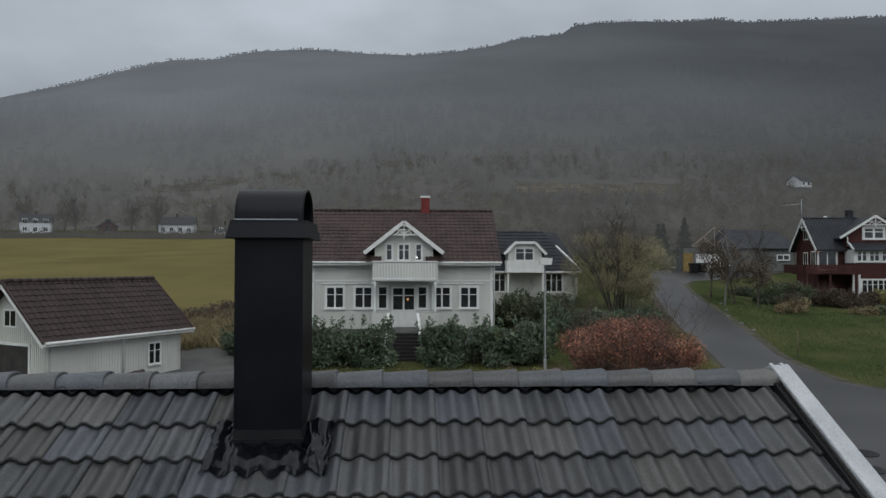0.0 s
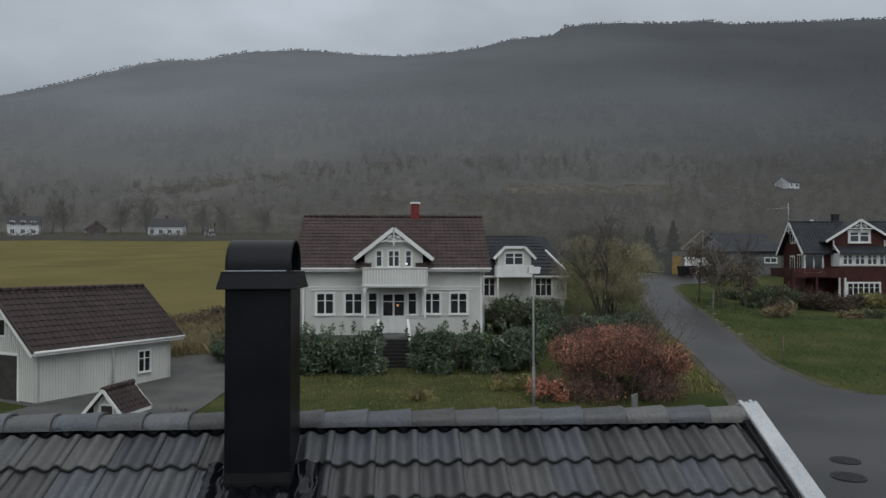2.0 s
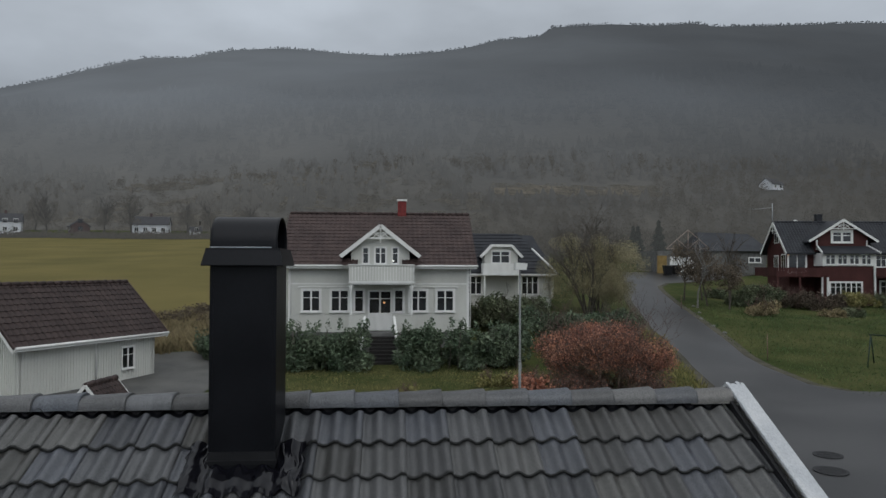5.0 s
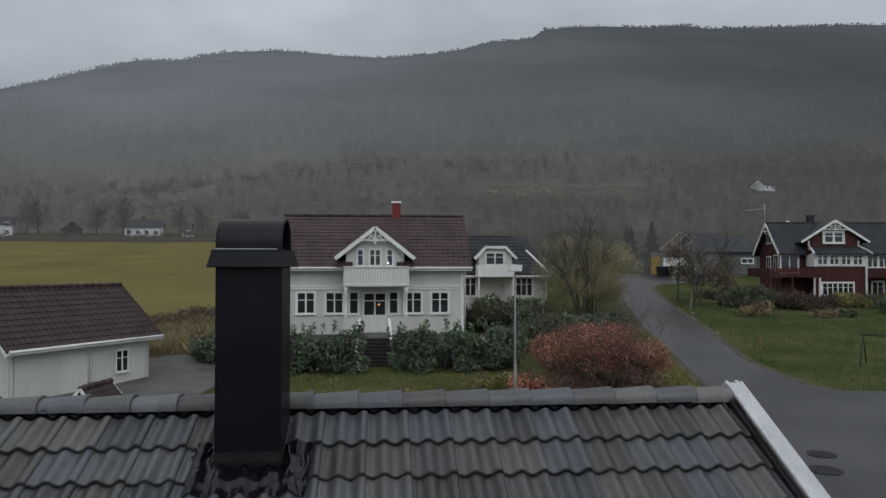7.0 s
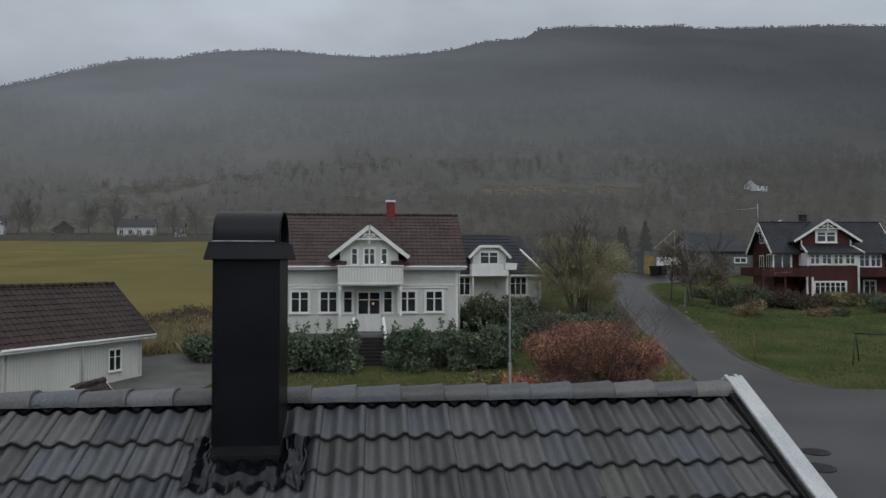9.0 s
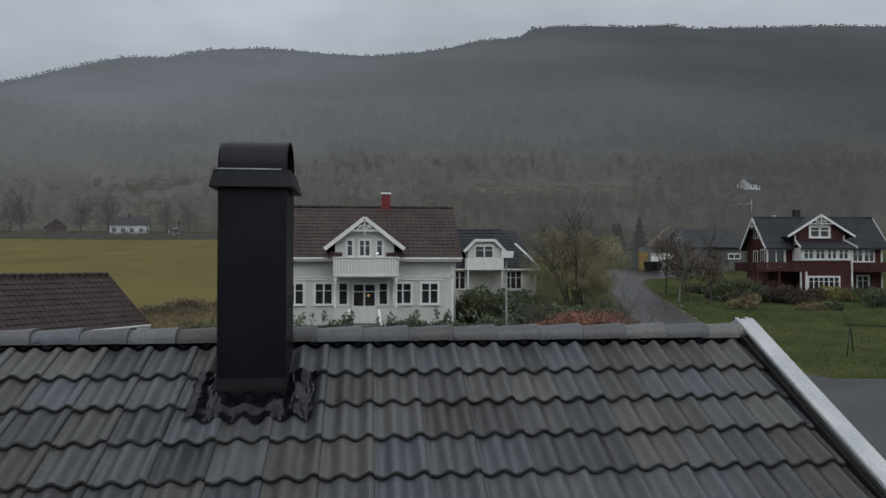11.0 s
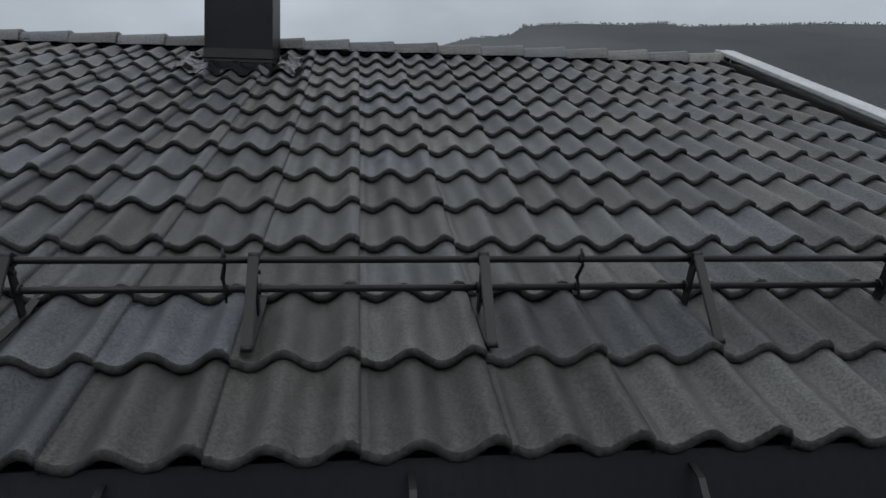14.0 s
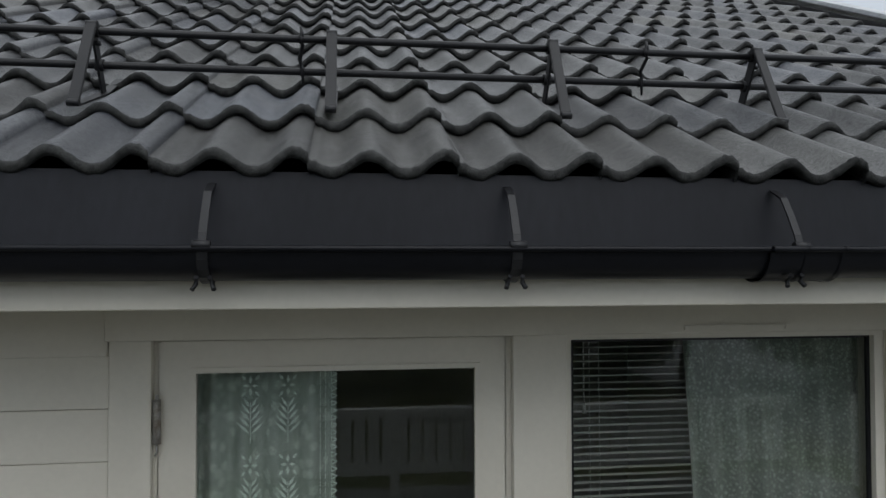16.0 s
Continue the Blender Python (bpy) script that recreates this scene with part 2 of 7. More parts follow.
M_SHRUB = surface("shrub_leaf", (0.062, 0.080, 0.044), (0.120, 0.132, 0.076), 0.6, 0.6, 8, 0, vary=0.45)
M_STRAW = surface("straw_grass", (0.150, 0.122, 0.066), (0.235, 0.192, 0.110), 0.8, 1, 8, 0, vary=0.4)
M_BROWNVEG = surface("brown_thicket", (0.072, 0.057, 0.042), (0.125, 0.100, 0.072), 0.8, 0.3, 6, 0, vary=0.4)
M_LAWN = surface("lawn_blade", (0.088, 0.100, 0.038), (0.165, 0.145, 0.062), 0.7, 0.5, 8, 0, vary=0.35)
M_GARDEN = surface("garden_grass_blade", (0.052, 0.086, 0.030), (0.095, 0.118, 0.046), 0.7, 0.4, 8, 0, vary=0.3)
M_GREENPAINT = surface("green_painted_metal", (0.010, 0.024, 0.016), (0.018, 0.036, 0.024), 0.5, 5, 40, 0.1)
M_COVER = surface("worn_iron_cover", (0.014, 0.014, 0.015), (0.024, 0.024, 0.025), 0.55, 5, 60, 0.3, spec=0.2)


def ground_material():
    """Lawn, meadow and rough grass, told apart by place, each with two scales of variation."""
    m = surface("grass_ground", (0.029, 0.041, 0.012), (0.062, 0.065, 0.024), 0.95, 0.30, 7.0, 0.5, depth=0.05, spec=0.05, speck=0.3)
    n, l = m.node_tree.nodes, m.node_tree.links
    bs = n["Principled BSDF"]
    old = bs.inputs["Base Color"].links[0].from_socket
    geo = n.new("ShaderNodeNewGeometry")
    sp = n.new("ShaderNodeSeparateXYZ")
    l.new(geo.outputs["Position"], sp.inputs[0])
    far = n.new("ShaderNodeMapRange")
    far.inputs[1].default_value, far.inputs[2].default_value = 44, 52
    l.new(sp.outputs["Y"], far.inputs[0])
    west = n.new("ShaderNodeMapRange")
    west.inputs[1].default_value, west.inputs[2].default_value = 14, 4
    l.new(sp.outputs["X"], west.inputs[0])
    both_ = n.new("ShaderNodeMath")
    both_.operation = "MULTIPLY"
    l.new(far.outputs[0], both_.inputs[0])
    l.new(west.outputs[0], both_.inputs[1])
    edge = n.new("ShaderNodeMapRange")
    edge.inputs[1].default_value, edge.inputs[2].default_value = 240, 231
    l.new(sp.outputs["Y"], edge.inputs[0])
    inside = n.new("ShaderNodeMath")
    inside.operation = "MULTIPLY"
    l.new(both_.outputs[0], inside.inputs[0])
    l.new(edge.outputs[0], inside.inputs[1])
    band = n.new("ShaderNodeTexNoise")
    band.inputs["Scale"].default_value = 0.10
    band.inputs["Detail"].default_value = 6
    mp = n.new("ShaderNodeMapping")
    mp.inputs["Scale"].default_value = (1.0, 1.0, 1)
    l.new(geo.outputs["Position"], mp.inputs[0])
    l.new(mp.outputs[0], band.inputs["Vector"])
    rp = n.new("ShaderNodeValToRGB")
    rp.color_ramp.elements[0].position, rp.color_ramp.elements[0].color = 0.3, (0.094, 0.083, 0.031, 1)
    rp.color_ramp.elements[1].position, rp.color_ramp.elements[1].color = 0.72, (0.142, 0.117, 0.045, 1)
    l.new(band.outputs[0], rp.inputs[0])
    mx = n.new("ShaderNodeMix")
    mx.data_type = "RGBA"
    l.new(inside.outputs[0], mx.inputs[0])
    l.new(old, mx.inputs[6])
    l.new(rp.outputs[0], mx.inputs[7])
    l.new(mx.outputs[2], bs.inputs["Base Color"])
    return m


M_GROUND = ground_material()


def painted_haze(m, amount, tone=(0.085, 0.090, 0.097)):
    """The same far material with drizzle haze painted in as flat grey emission."""
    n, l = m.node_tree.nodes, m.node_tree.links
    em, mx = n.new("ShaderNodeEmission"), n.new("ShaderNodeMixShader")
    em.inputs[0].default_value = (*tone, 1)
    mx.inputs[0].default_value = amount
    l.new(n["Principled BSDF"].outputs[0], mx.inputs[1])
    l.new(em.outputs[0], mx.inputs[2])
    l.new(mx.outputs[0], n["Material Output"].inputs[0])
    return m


# far colours, each partly grey emission in place of haze
M_FARSPRUCE = painted_haze(surface("far_spruce", (0.020, 0.028, 0.022), (0.034, 0.044, 0.032), 0.8, 0.2, 4, 0, vary=0.3), 0.5, (0.066, 0.069, 0.069))
M_FARSCRUB = painted_haze(surface("far_scrub", (0.060, 0.052, 0.042), (0.092, 0.080, 0.062), 0.9, 0.05, 1, 0, vary=0.25), 0.62, (0.078, 0.079, 0.076))
M_FARBARK = painted_haze(surface("far_bark", (0.03, 0.027, 0.024), (0.05, 0.045, 0.04), 0.9, 1, 5, 0), 0.55, (0.062, 0.064, 0.065))
M_FARWHITE = painted_haze(surface("far_white_paint", (0.55, 0.57, 0.59), (0.62, 0.64, 0.66), 0.7, 1, 5, 0), 0.3, (0.13, 0.138, 0.148))
M_FARRED = painted_haze(surface("far_red_paint", (0.045, 0.014, 0.012), (0.06, 0.02, 0.016), 0.7, 1, 5, 0), 0.5, (0.065, 0.066, 0.068))
M_FARSLATE = painted_haze(surface("far_slate", (0.03, 0.031, 0.034), (0.045, 0.046, 0.05), 0.7, 1, 5, 0), 0.5, (0.068, 0.071, 0.077))


def mountain_material():
    """Far wooded slope in drizzle: dark forest, its mist painted as grey emission that grows with height."""
    m = surface("forest_slope_painted_mist", (0.036, 0.033, 0.028), (0.066, 0.058, 0.045), 0.95, 0.02, 0.3, 0.4, depth=2.0, speck=0.2)
    n, l = m.node_tree.nodes, m.node_tree.links
    geo = n.new("ShaderNodeNewGeometry")
    sp = n.new("ShaderNodeSeparateXYZ")
    l.new(geo.outputs["Position"], sp.inputs[0])
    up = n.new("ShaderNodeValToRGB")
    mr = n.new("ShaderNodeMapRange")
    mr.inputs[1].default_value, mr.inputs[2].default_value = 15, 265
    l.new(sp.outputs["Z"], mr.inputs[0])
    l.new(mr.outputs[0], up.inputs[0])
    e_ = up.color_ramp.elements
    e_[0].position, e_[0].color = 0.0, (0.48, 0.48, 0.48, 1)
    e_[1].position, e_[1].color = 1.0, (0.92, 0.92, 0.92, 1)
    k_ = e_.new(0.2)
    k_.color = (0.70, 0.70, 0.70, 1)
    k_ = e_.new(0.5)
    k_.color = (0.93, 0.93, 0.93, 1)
    no = n.new("ShaderNodeTexNoise")
    no.inputs["Scale"].default_value, no.inputs["Detail"].default_value = 0.006, 5
    l.new(geo.outputs["Position"], no.inputs["Vector"])
    nr = n.new("ShaderNodeMapRange")
    nr.inputs[1].default_value, nr.inputs[2].default_value = 0.3, 0.7
    nr.inputs[3].default_value, nr.inputs[4].default_value = 0.94, 1.06
    l.new(no.outputs[0], nr.inputs[0])
    mu = n.new("ShaderNodeMath")
    mu.operation = "MULTIPLY"
    l.new(up.outputs[0], mu.inputs[0])
    l.new(nr.outputs[0], mu.inputs[1])
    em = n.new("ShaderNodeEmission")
    # drifting cloud painted as emission: paler to the west and half-way up, thinner to the east
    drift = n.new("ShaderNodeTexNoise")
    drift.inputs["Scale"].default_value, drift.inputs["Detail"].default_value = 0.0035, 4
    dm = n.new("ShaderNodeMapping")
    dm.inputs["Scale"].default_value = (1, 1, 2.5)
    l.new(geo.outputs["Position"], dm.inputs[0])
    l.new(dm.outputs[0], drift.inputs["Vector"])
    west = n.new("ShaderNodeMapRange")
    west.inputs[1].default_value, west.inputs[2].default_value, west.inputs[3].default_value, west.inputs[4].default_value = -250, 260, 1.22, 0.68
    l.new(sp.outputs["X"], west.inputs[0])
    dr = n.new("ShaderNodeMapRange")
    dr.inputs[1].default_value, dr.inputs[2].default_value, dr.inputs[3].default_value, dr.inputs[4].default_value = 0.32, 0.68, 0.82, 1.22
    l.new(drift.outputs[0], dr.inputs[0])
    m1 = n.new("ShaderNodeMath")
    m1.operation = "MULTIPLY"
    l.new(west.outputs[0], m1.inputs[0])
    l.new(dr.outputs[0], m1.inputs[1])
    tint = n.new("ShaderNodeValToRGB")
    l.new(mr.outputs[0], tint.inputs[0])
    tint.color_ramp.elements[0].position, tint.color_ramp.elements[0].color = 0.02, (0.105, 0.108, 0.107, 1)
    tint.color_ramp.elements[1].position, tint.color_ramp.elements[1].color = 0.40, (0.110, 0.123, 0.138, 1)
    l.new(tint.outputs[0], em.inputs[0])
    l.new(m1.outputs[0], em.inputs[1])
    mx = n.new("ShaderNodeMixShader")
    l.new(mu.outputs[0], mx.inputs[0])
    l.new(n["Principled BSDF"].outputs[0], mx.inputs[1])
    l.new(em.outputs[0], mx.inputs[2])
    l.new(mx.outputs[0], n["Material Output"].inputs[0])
    return m


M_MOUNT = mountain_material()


# ---- mesh helpers ----
def box(bm, x0, x1, y0, y1, z0, z1):
    v = [bm.verts.new((x, y, z)) for z in (z0, z1) for x, y in ((x0, y0), (x1, y0), (x1, y1), (x0, y1))]
    for f in ((3, 2, 1, 0), (4, 5, 6, 7), (0, 1, 5, 4), (1, 2, 6, 5), (2, 3, 7, 6), (3, 0, 4, 7)):
        bm.faces.new([v[i] for i in f])
    return v


def soft_box(x0, x1, y0, y1, z0, z1, r=0.005):
    bm = bmesh.new()
    box(bm, x0, x1, y0, y1, z0, z1)
    bmesh.ops.bevel(bm, geom=bm.edges[:], offset=r, segments=2, affect="EDGES", profile=0.5)
    return bm


def beam(bm, p, q, w, h, up=(0, 0, 1)):
    """A bar from p to q, w across and h along up."""
    p, q = Vector(p), Vector(q)
    d = (q - p).normalized()
    s = d.cross(Vector(up)).normalized() * (w / 2)
    u = s.cross(d).normalized() * (h / 2)
    v = [bm.verts.new(c + a * s + b * u) for c in (p, q) for a, b in ((-1, -1), (1, -1), (1, 1), (-1, 1))]
    for f in ((3, 2, 1, 0), (4, 5, 6, 7), (0, 1, 5, 4), (1, 2, 6, 5), (2, 3, 7, 6), (3, 0, 4, 7)):
        bm.faces.new([v[i] for i in f])


def tube(bm, pts, radii, seg=8, caps=True):
    """A round bar along pts."""
    pts = [Vector(p) for p in pts]
    if not hasattr(radii, "__len__"):
        radii = [radii] * len(pts)
    rings = []
    for i, p in enumerate(pts):
        d = (pts[min(i + 1, len(pts) - 1)] - pts[max(i - 1, 0)]).normalized()
        a = d.orthogonal().normalized() if abs(d.z) > 0.95 else d.cross(Vector((0, 0, 1))).normalized()
        b = d.cross(a)
        rings.append([bm.verts.new(p + radii[i] * (math.cos(t) * a + math.sin(t) * b)) for t in [2 * math.pi * k / seg for k in range(seg)]])
    for r, s in zip(rings, rings[1:]):
        for k in range(seg):
            f = bm.faces.new((r[k], r[(k + 1) % seg], s[(k + 1) % seg], s[k]))
            f.smooth = True
    if caps:
        bm.faces.new(rings[0][::-1])
        bm.faces.new(rings[-1])


def prism(bm, outline, y0, y1):
    """An (x, z) outline pushed from y0 to y1."""
    a = [bm.verts.new((x, y0, z)) for x, z in outline]
    b = [bm.verts.new((x, y1, z)) for x, z in outline]
    bm.faces.new(a)
    bm.faces.new(b[::-1])
    for i in range(len(a)):
        j = (i + 1) % len(a)
        bm.faces.new((a[j], a[i], b[i], b[j]))


def ring(bm, outer, inner, y0, y1):
    """A flat frame between two rectangles (x0, x1, z0, z1), from y0 to y1."""
    loops = [[bm.verts.new((x, y, z)) for x, z in ((r[0], r[2]), (r[1], r[2]), (r[1], r[3]), (r[0], r[3]))] for r, y in ((outer, y0), (inner, y0), (inner, y1), (outer, y1))]
    for a, b in zip(loops, loops[1:] + loops[:1]):
        for k in range(4):
            bm.faces.new((a[k], a[(k + 1) % 4], b[(k + 1) % 4], b[k]))


def finish(bm, name, *mats):
    bmesh.ops.recalc_face_normals(bm, faces=bm.faces[:])
    me = bpy.data.meshes.new(name)
    bm.to_mesh(me)
    bm.free()
    for m in mats:
        me.materials.append(m)
    return me


def raw_mesh(name, verts, faces, *mats, smooth=False):
    me = bpy.data.meshes.new(name)
    me.from_pydata(verts, [], faces)
    for m in mats:
        me.materials.append(m)
    if smooth:
        me.polygons.foreach_set("use_smooth", [True] * len(me.polygons))
    me.update()
    return me


def part(name, bm, mat, parent, label="", at=None):
    """ONE mesh under a thing or a part, in the parent's own coordinates."""
    me = bm if isinstance(bm, bpy.types.Mesh) else finish(bm, name, mat)
    ob = new(name, me)
    ob.parent = parent
    if at is not None:
        ob.matrix_basis = at
    return tagged(ob, label)


def thing(name, label, category, at=(0, 0, 0), rz=0.0, group="", kind=""):
    ob = new(name)
    ob.empty_display_size = 0.2
    ob.matrix_basis = pose(*at, 0, 0, rz)
    return tagged(ob, label, category, group, kind)


def one(name, bm, mat, label, category, at=(0, 0, 0), rz=0.0, group="", kind=""):
    ob = part(name, bm, mat, None)
    ob.matrix_basis = pose(*at, 0, 0, rz)
    return tagged(ob, label, category, group, kind)


def lerp_table(x, table):
    return float(np.interp(x, [t[0] for t in table], [t[1] for t in table]))


def step(a, b, x):
    t = min(1, max(0, (x - a) / (b - a)))
    return t * t * (3 - 2 * t)


RISE = [(-80, -0.6), (14, -0.5), (30, -0.25), (36, 0.0), (42, 0.7), (60, 2.3), (85, 4.5), (130, 7.5), (250, 14.0), (262, 17.0)]


def ground_z(x, y):
    z = lerp_table(y, RISE)
    z -= 1.0 * step(24, 40, x) * step(44, 60, y) * (1 - step(68, 82, y))
    z += 0.25 * noise.noise((x * 0.05, y * 0.05, 0)) * step(40, 70, y)
    return z


# ---- foliage ----
def leaf_mesh(name, mat, n, where, size, seed, flat=0.0, long=1.6):
    """n small bent leaves at places given by where(rng, n) -> array."""
    rng = np.random.default_rng(seed)
    p = where(rng, n)
    n = len(p)
    d = rng.normal(size=(n, 3))
    d[:, 2] *= 1 - flat
    d /= np.linalg.norm(d, axis=1)[:, None]
    o = rng.normal(size=(n, 3))
    o -= d * (o * d).sum(1)[:, None]
    o /= np.linalg.norm(o, axis=1)[:, None]
    s = size * rng.uniform(0.6, 1.4, (n, 1))
    a, b = d * s * long / 2, o * s / 2
    bend = np.cross(d, o) * s * 0.25
    v = np.stack([p - a, p + b + bend, p + a, p - b + bend], 1).reshape(-1, 3)
    k = np.arange(n) * 4
    f = np.concatenate([np.stack([k, k + 1, k + 2], 1), np.stack([k, k + 2, k + 3], 1)])
    return raw_mesh(name, v.tolist(), f.tolist(), mat)


def clumps(centres, radii, shell=0.55):
    """A sampler: leaves spread through uneven lumps, denser towards their skin."""
    c, r = np.array(centres, float), np.array(radii, float)

    def where(rng, n):
        w = r.prod(1) ** (2 / 3)
        i = rng.choice(len(c), n, p=w / w.sum())
        d = rng.normal(size=(n, 3))
        d /= np.linalg.norm(d, axis=1)[:, None]
        q = rng.uniform(shell ** 3, 1, n) ** (1 / 3) * rng.uniform(0.85, 1.12, n)
        return c[i] + d * q[:, None] * r[i]
    return where


def lumps(seed, n, box_, r, squash=0.8, base=0.0):
    rng = np.random.default_rng(seed)
    lo, hi = np.array(box_[0::2]), np.array(box_[1::2])
    c = rng.uniform(lo, hi, (n, 3))
    rr = rng.uniform(r * 0.6, r * 1.3, n)
    return c, np.stack([rr, rr, rr * squash], 1)


def branch_mesh(name, mat, seed, height, spread, stems=5, forks=5, r0=0.06, base_r=0.2, twigs=4, droop=0.0, low=0.2):
    """Stems that fork and fork again into thin twigs."""
    rng = random.Random(seed)
    bm = bmesh.new()

    def grow(p, d, length, r, level):
        pts, rad, q = [p], [r], Vector(p)
        for k in range(3):
            d = (d + Vector((rng.uniform(-.18, .18), rng.uniform(-.18, .18), rng.uniform(-.05, .12) - droop * level * 0.1))).normalized()
            q = q + d * (length / 3)
            pts.append(q.copy())
            rad.append(r * (1 - 0.24 * (k + 1)))
        tube(bm, pts, rad, 5 if level < 2 else 3, caps=False)
        if level < 3:
            for j in range((forks, twigs, 3)[level]):
                t = rng.uniform(low if level == 0 else 0.25, 1.0) * 3
                i = min(2, int(t))
                s = pts[i].lerp(pts[i + 1], t - i)
                a = rng.uniform(0, 6.283)
                side = Vector((math.cos(a), math.sin(a), rng.uniform(0.2, 0.9))).normalized()
                grow(s, (d * 0.6 + side * spread).normalized(), length * rng.uniform(0.35, 0.6), max(0.006, r * 0.45), level + 1)

    for i in range(stems):
        a = rng.uniform(0, 6.283)
        o = Vector((math.cos(a), math.sin(a), 0)) * (base_r * rng.random() if stems > 1 else 0)
        lean = Vector((math.cos(a), math.sin(a), 0)) * (spread * 0.45 if stems > 1 else 0.04)
        grow(o, (Vector((0, 0, 1)) + lean).normalized(), height * rng.uniform(0.7, 1.0), r0, 0)
    return finish(bm, name, mat)


# ---- ground, road, mountain ----
def ground_sheet():
    xs = sorted(set([-1500, -900, -500, -300, -200] + list(range(-150, 151, 5)) + [200, 300, 500, 900, 1500]))
    ys = sorted(set([-1500, -700, -300, -150, -80] + list(range(-40, 120, 3)) + list(range(120, 263, 8)) + [262]))
    v = [(x, y, ground_z(x, y)) for y in ys for x in xs]
    w = len(xs)
    f = [(j * w + i, j * w + i + 1, (j + 1) * w + i + 1, (j + 1) * w + i) for j in range(len(ys) - 1) for i in range(w - 1)]
    return raw_mesh("ground", v, f, M_GROUND, smooth=True)


part("ground", ground_sheet(), None, None)
tagged(bpy.data.objects["ground"], "autumn grass ground rising to a yellowed meadow", "ground", kind="structure")

CREST = [(-1600, 120), (-900, 138), (-384, 163), (-331, 177), (-268, 194), (-230, 203), (-193, 203.5), (-149, 212.5), (-100, 215.5), (-39, 212), (5, 211), (50, 216), (84, 222),
         (107, 229), (155, 235), (164, 244), (221, 249), (280, 249.5), (309, 253), (338, 250), (398, 253), (499, 259), (900, 268), (1700, 230)]


def mountain_z(x, y):
    """Height of the wooded slope behind the meadow."""
    low = float(np.interp(y, [255, 275, 310, 400], [14.0, 23.0, 40.0, 78.0]))
    west = step(40, -160, x)
    low -= west * float(np.interp(y, [255, 310, 400], [0, 14, 18]))
    top = lerp_table(x, CREST)
    t = min(1, max(0, (y - 400) / 300)) ** 0.9
    z = low + (top - low) * t if y < 700 else top - (y - 700) * 0.02
    z += 7 * noise.noise((x * 0.012, y * 0.012, 3)) * step(280, 420, y) * (1 - step(600, 690, y))
    z += 2.2 * noise.noise((x * 0.06, y * 0.06, 7)) * step(290, 330, y) * (1 - step(640, 690, y))
    return z


def mountain_sheet():
    xs = list(range(-1600, -520, 60)) + list(range(-520, 640, 8)) + list(range(640, 1701, 60))
    ys = list(range(255, 700, 10)) + [700, 720, 800, 1000, 1400]
    v = [(x, y, mountain_z(x, y)) for y in ys for x in xs]
    w = len(xs)
    f = [(j * w + i, j * w + i + 1, (j + 1) * w + i + 1, (j + 1) * w + i) for j in range(len(ys) - 1) for i in range(w - 1)]
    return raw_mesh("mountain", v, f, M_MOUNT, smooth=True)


part("mountain", mountain_sheet(), None, None)
tagged(bpy.data.objects["mountain"], "wooded mountain slope with grey mist painted into its colour", "mountain", kind="structure")


def ribbon(name, rows, mat, label, lift=0.03):
    """A paved strip: rows of left edge and right edge, laid over the ground."""
    v, f, cols = [], [], 7
    fine = []
    for a, b in zip(rows, rows[1:]):
        for k in range(6):
            fine.append([p + (q - p) * k / 6 for p, q in zip(a, b)])
    fine.append(list(rows[-1]))
    for x0, y0, x1, y1 in fine:
        for c in range(cols):
            t = c / (cols - 1)
            x, y = x0 + (x1 - x0) * t, y0 + (y1 - y0) * t
            v.append((x, y, ground_z(x, y) + lift + 0.03 * (1 - abs(2 * t - 1))))
    for j in range(len(fine) - 1):
        for c in range(cols - 1):
            f.append((j * cols + c, j * cols + c + 1, (j + 1) * cols + c + 1, (j + 1) * cols + c))
    ob = part(name, raw_mesh(name, v, f, mat, smooth=True), None, None)
    return tagged(ob, label, name.split("_")[0], kind="structure")


LANE = [(7, -30, 24, -30), (8, 8, 22, 8), (9.5, 16, 24.5, 17), (13.4, 24, 22.5, 27.0), (15.6, 30.5, 20.4, 31), (17.2, 37.5, 20.9, 38), (18.4, 45.5, 22.5, 45.5), (21.3, 57.5, 25.1, 57.5), (23.4, 65, 27.0, 65),
                (25.8, 72.5, 29.2, 72.5), (27.4, 77.5, 31.5, 75.8), (28.3, 81, 40, 79), (30, 86, 46, 82.5)]
ribbon("verge", [(a - 0.55, b, c + 0.55, d) for a, b, c, d in LANE], M_DIRT, "gritty verge along the lane", 0.035)
ribbon("road", LANE, M_ASPHALT, "wet grey asphalt lane winding uphill", 0.05)
ribbon("road_branch", [(20, 7, 20, 29.5), (25, 8, 25, 29.0), (32, 9, 32, 27), (60, 8, 60, 24), (120, 4, 120, 18)], M_ASPHALT, "wet asphalt side street", 0.045)
ribbon("driveway", [(-24, 20, -8.6, 21), (-16, 26, -7.8, 27), (-14.5, 30, -7.6, 31), (-13.5, 34, -7.0, 35), (-12.8, 38, -6.6, 39), (-13, 39.5, -6.6, 40.5)], M_GRAVEL, "wet grey gravel driveway", 0.04)


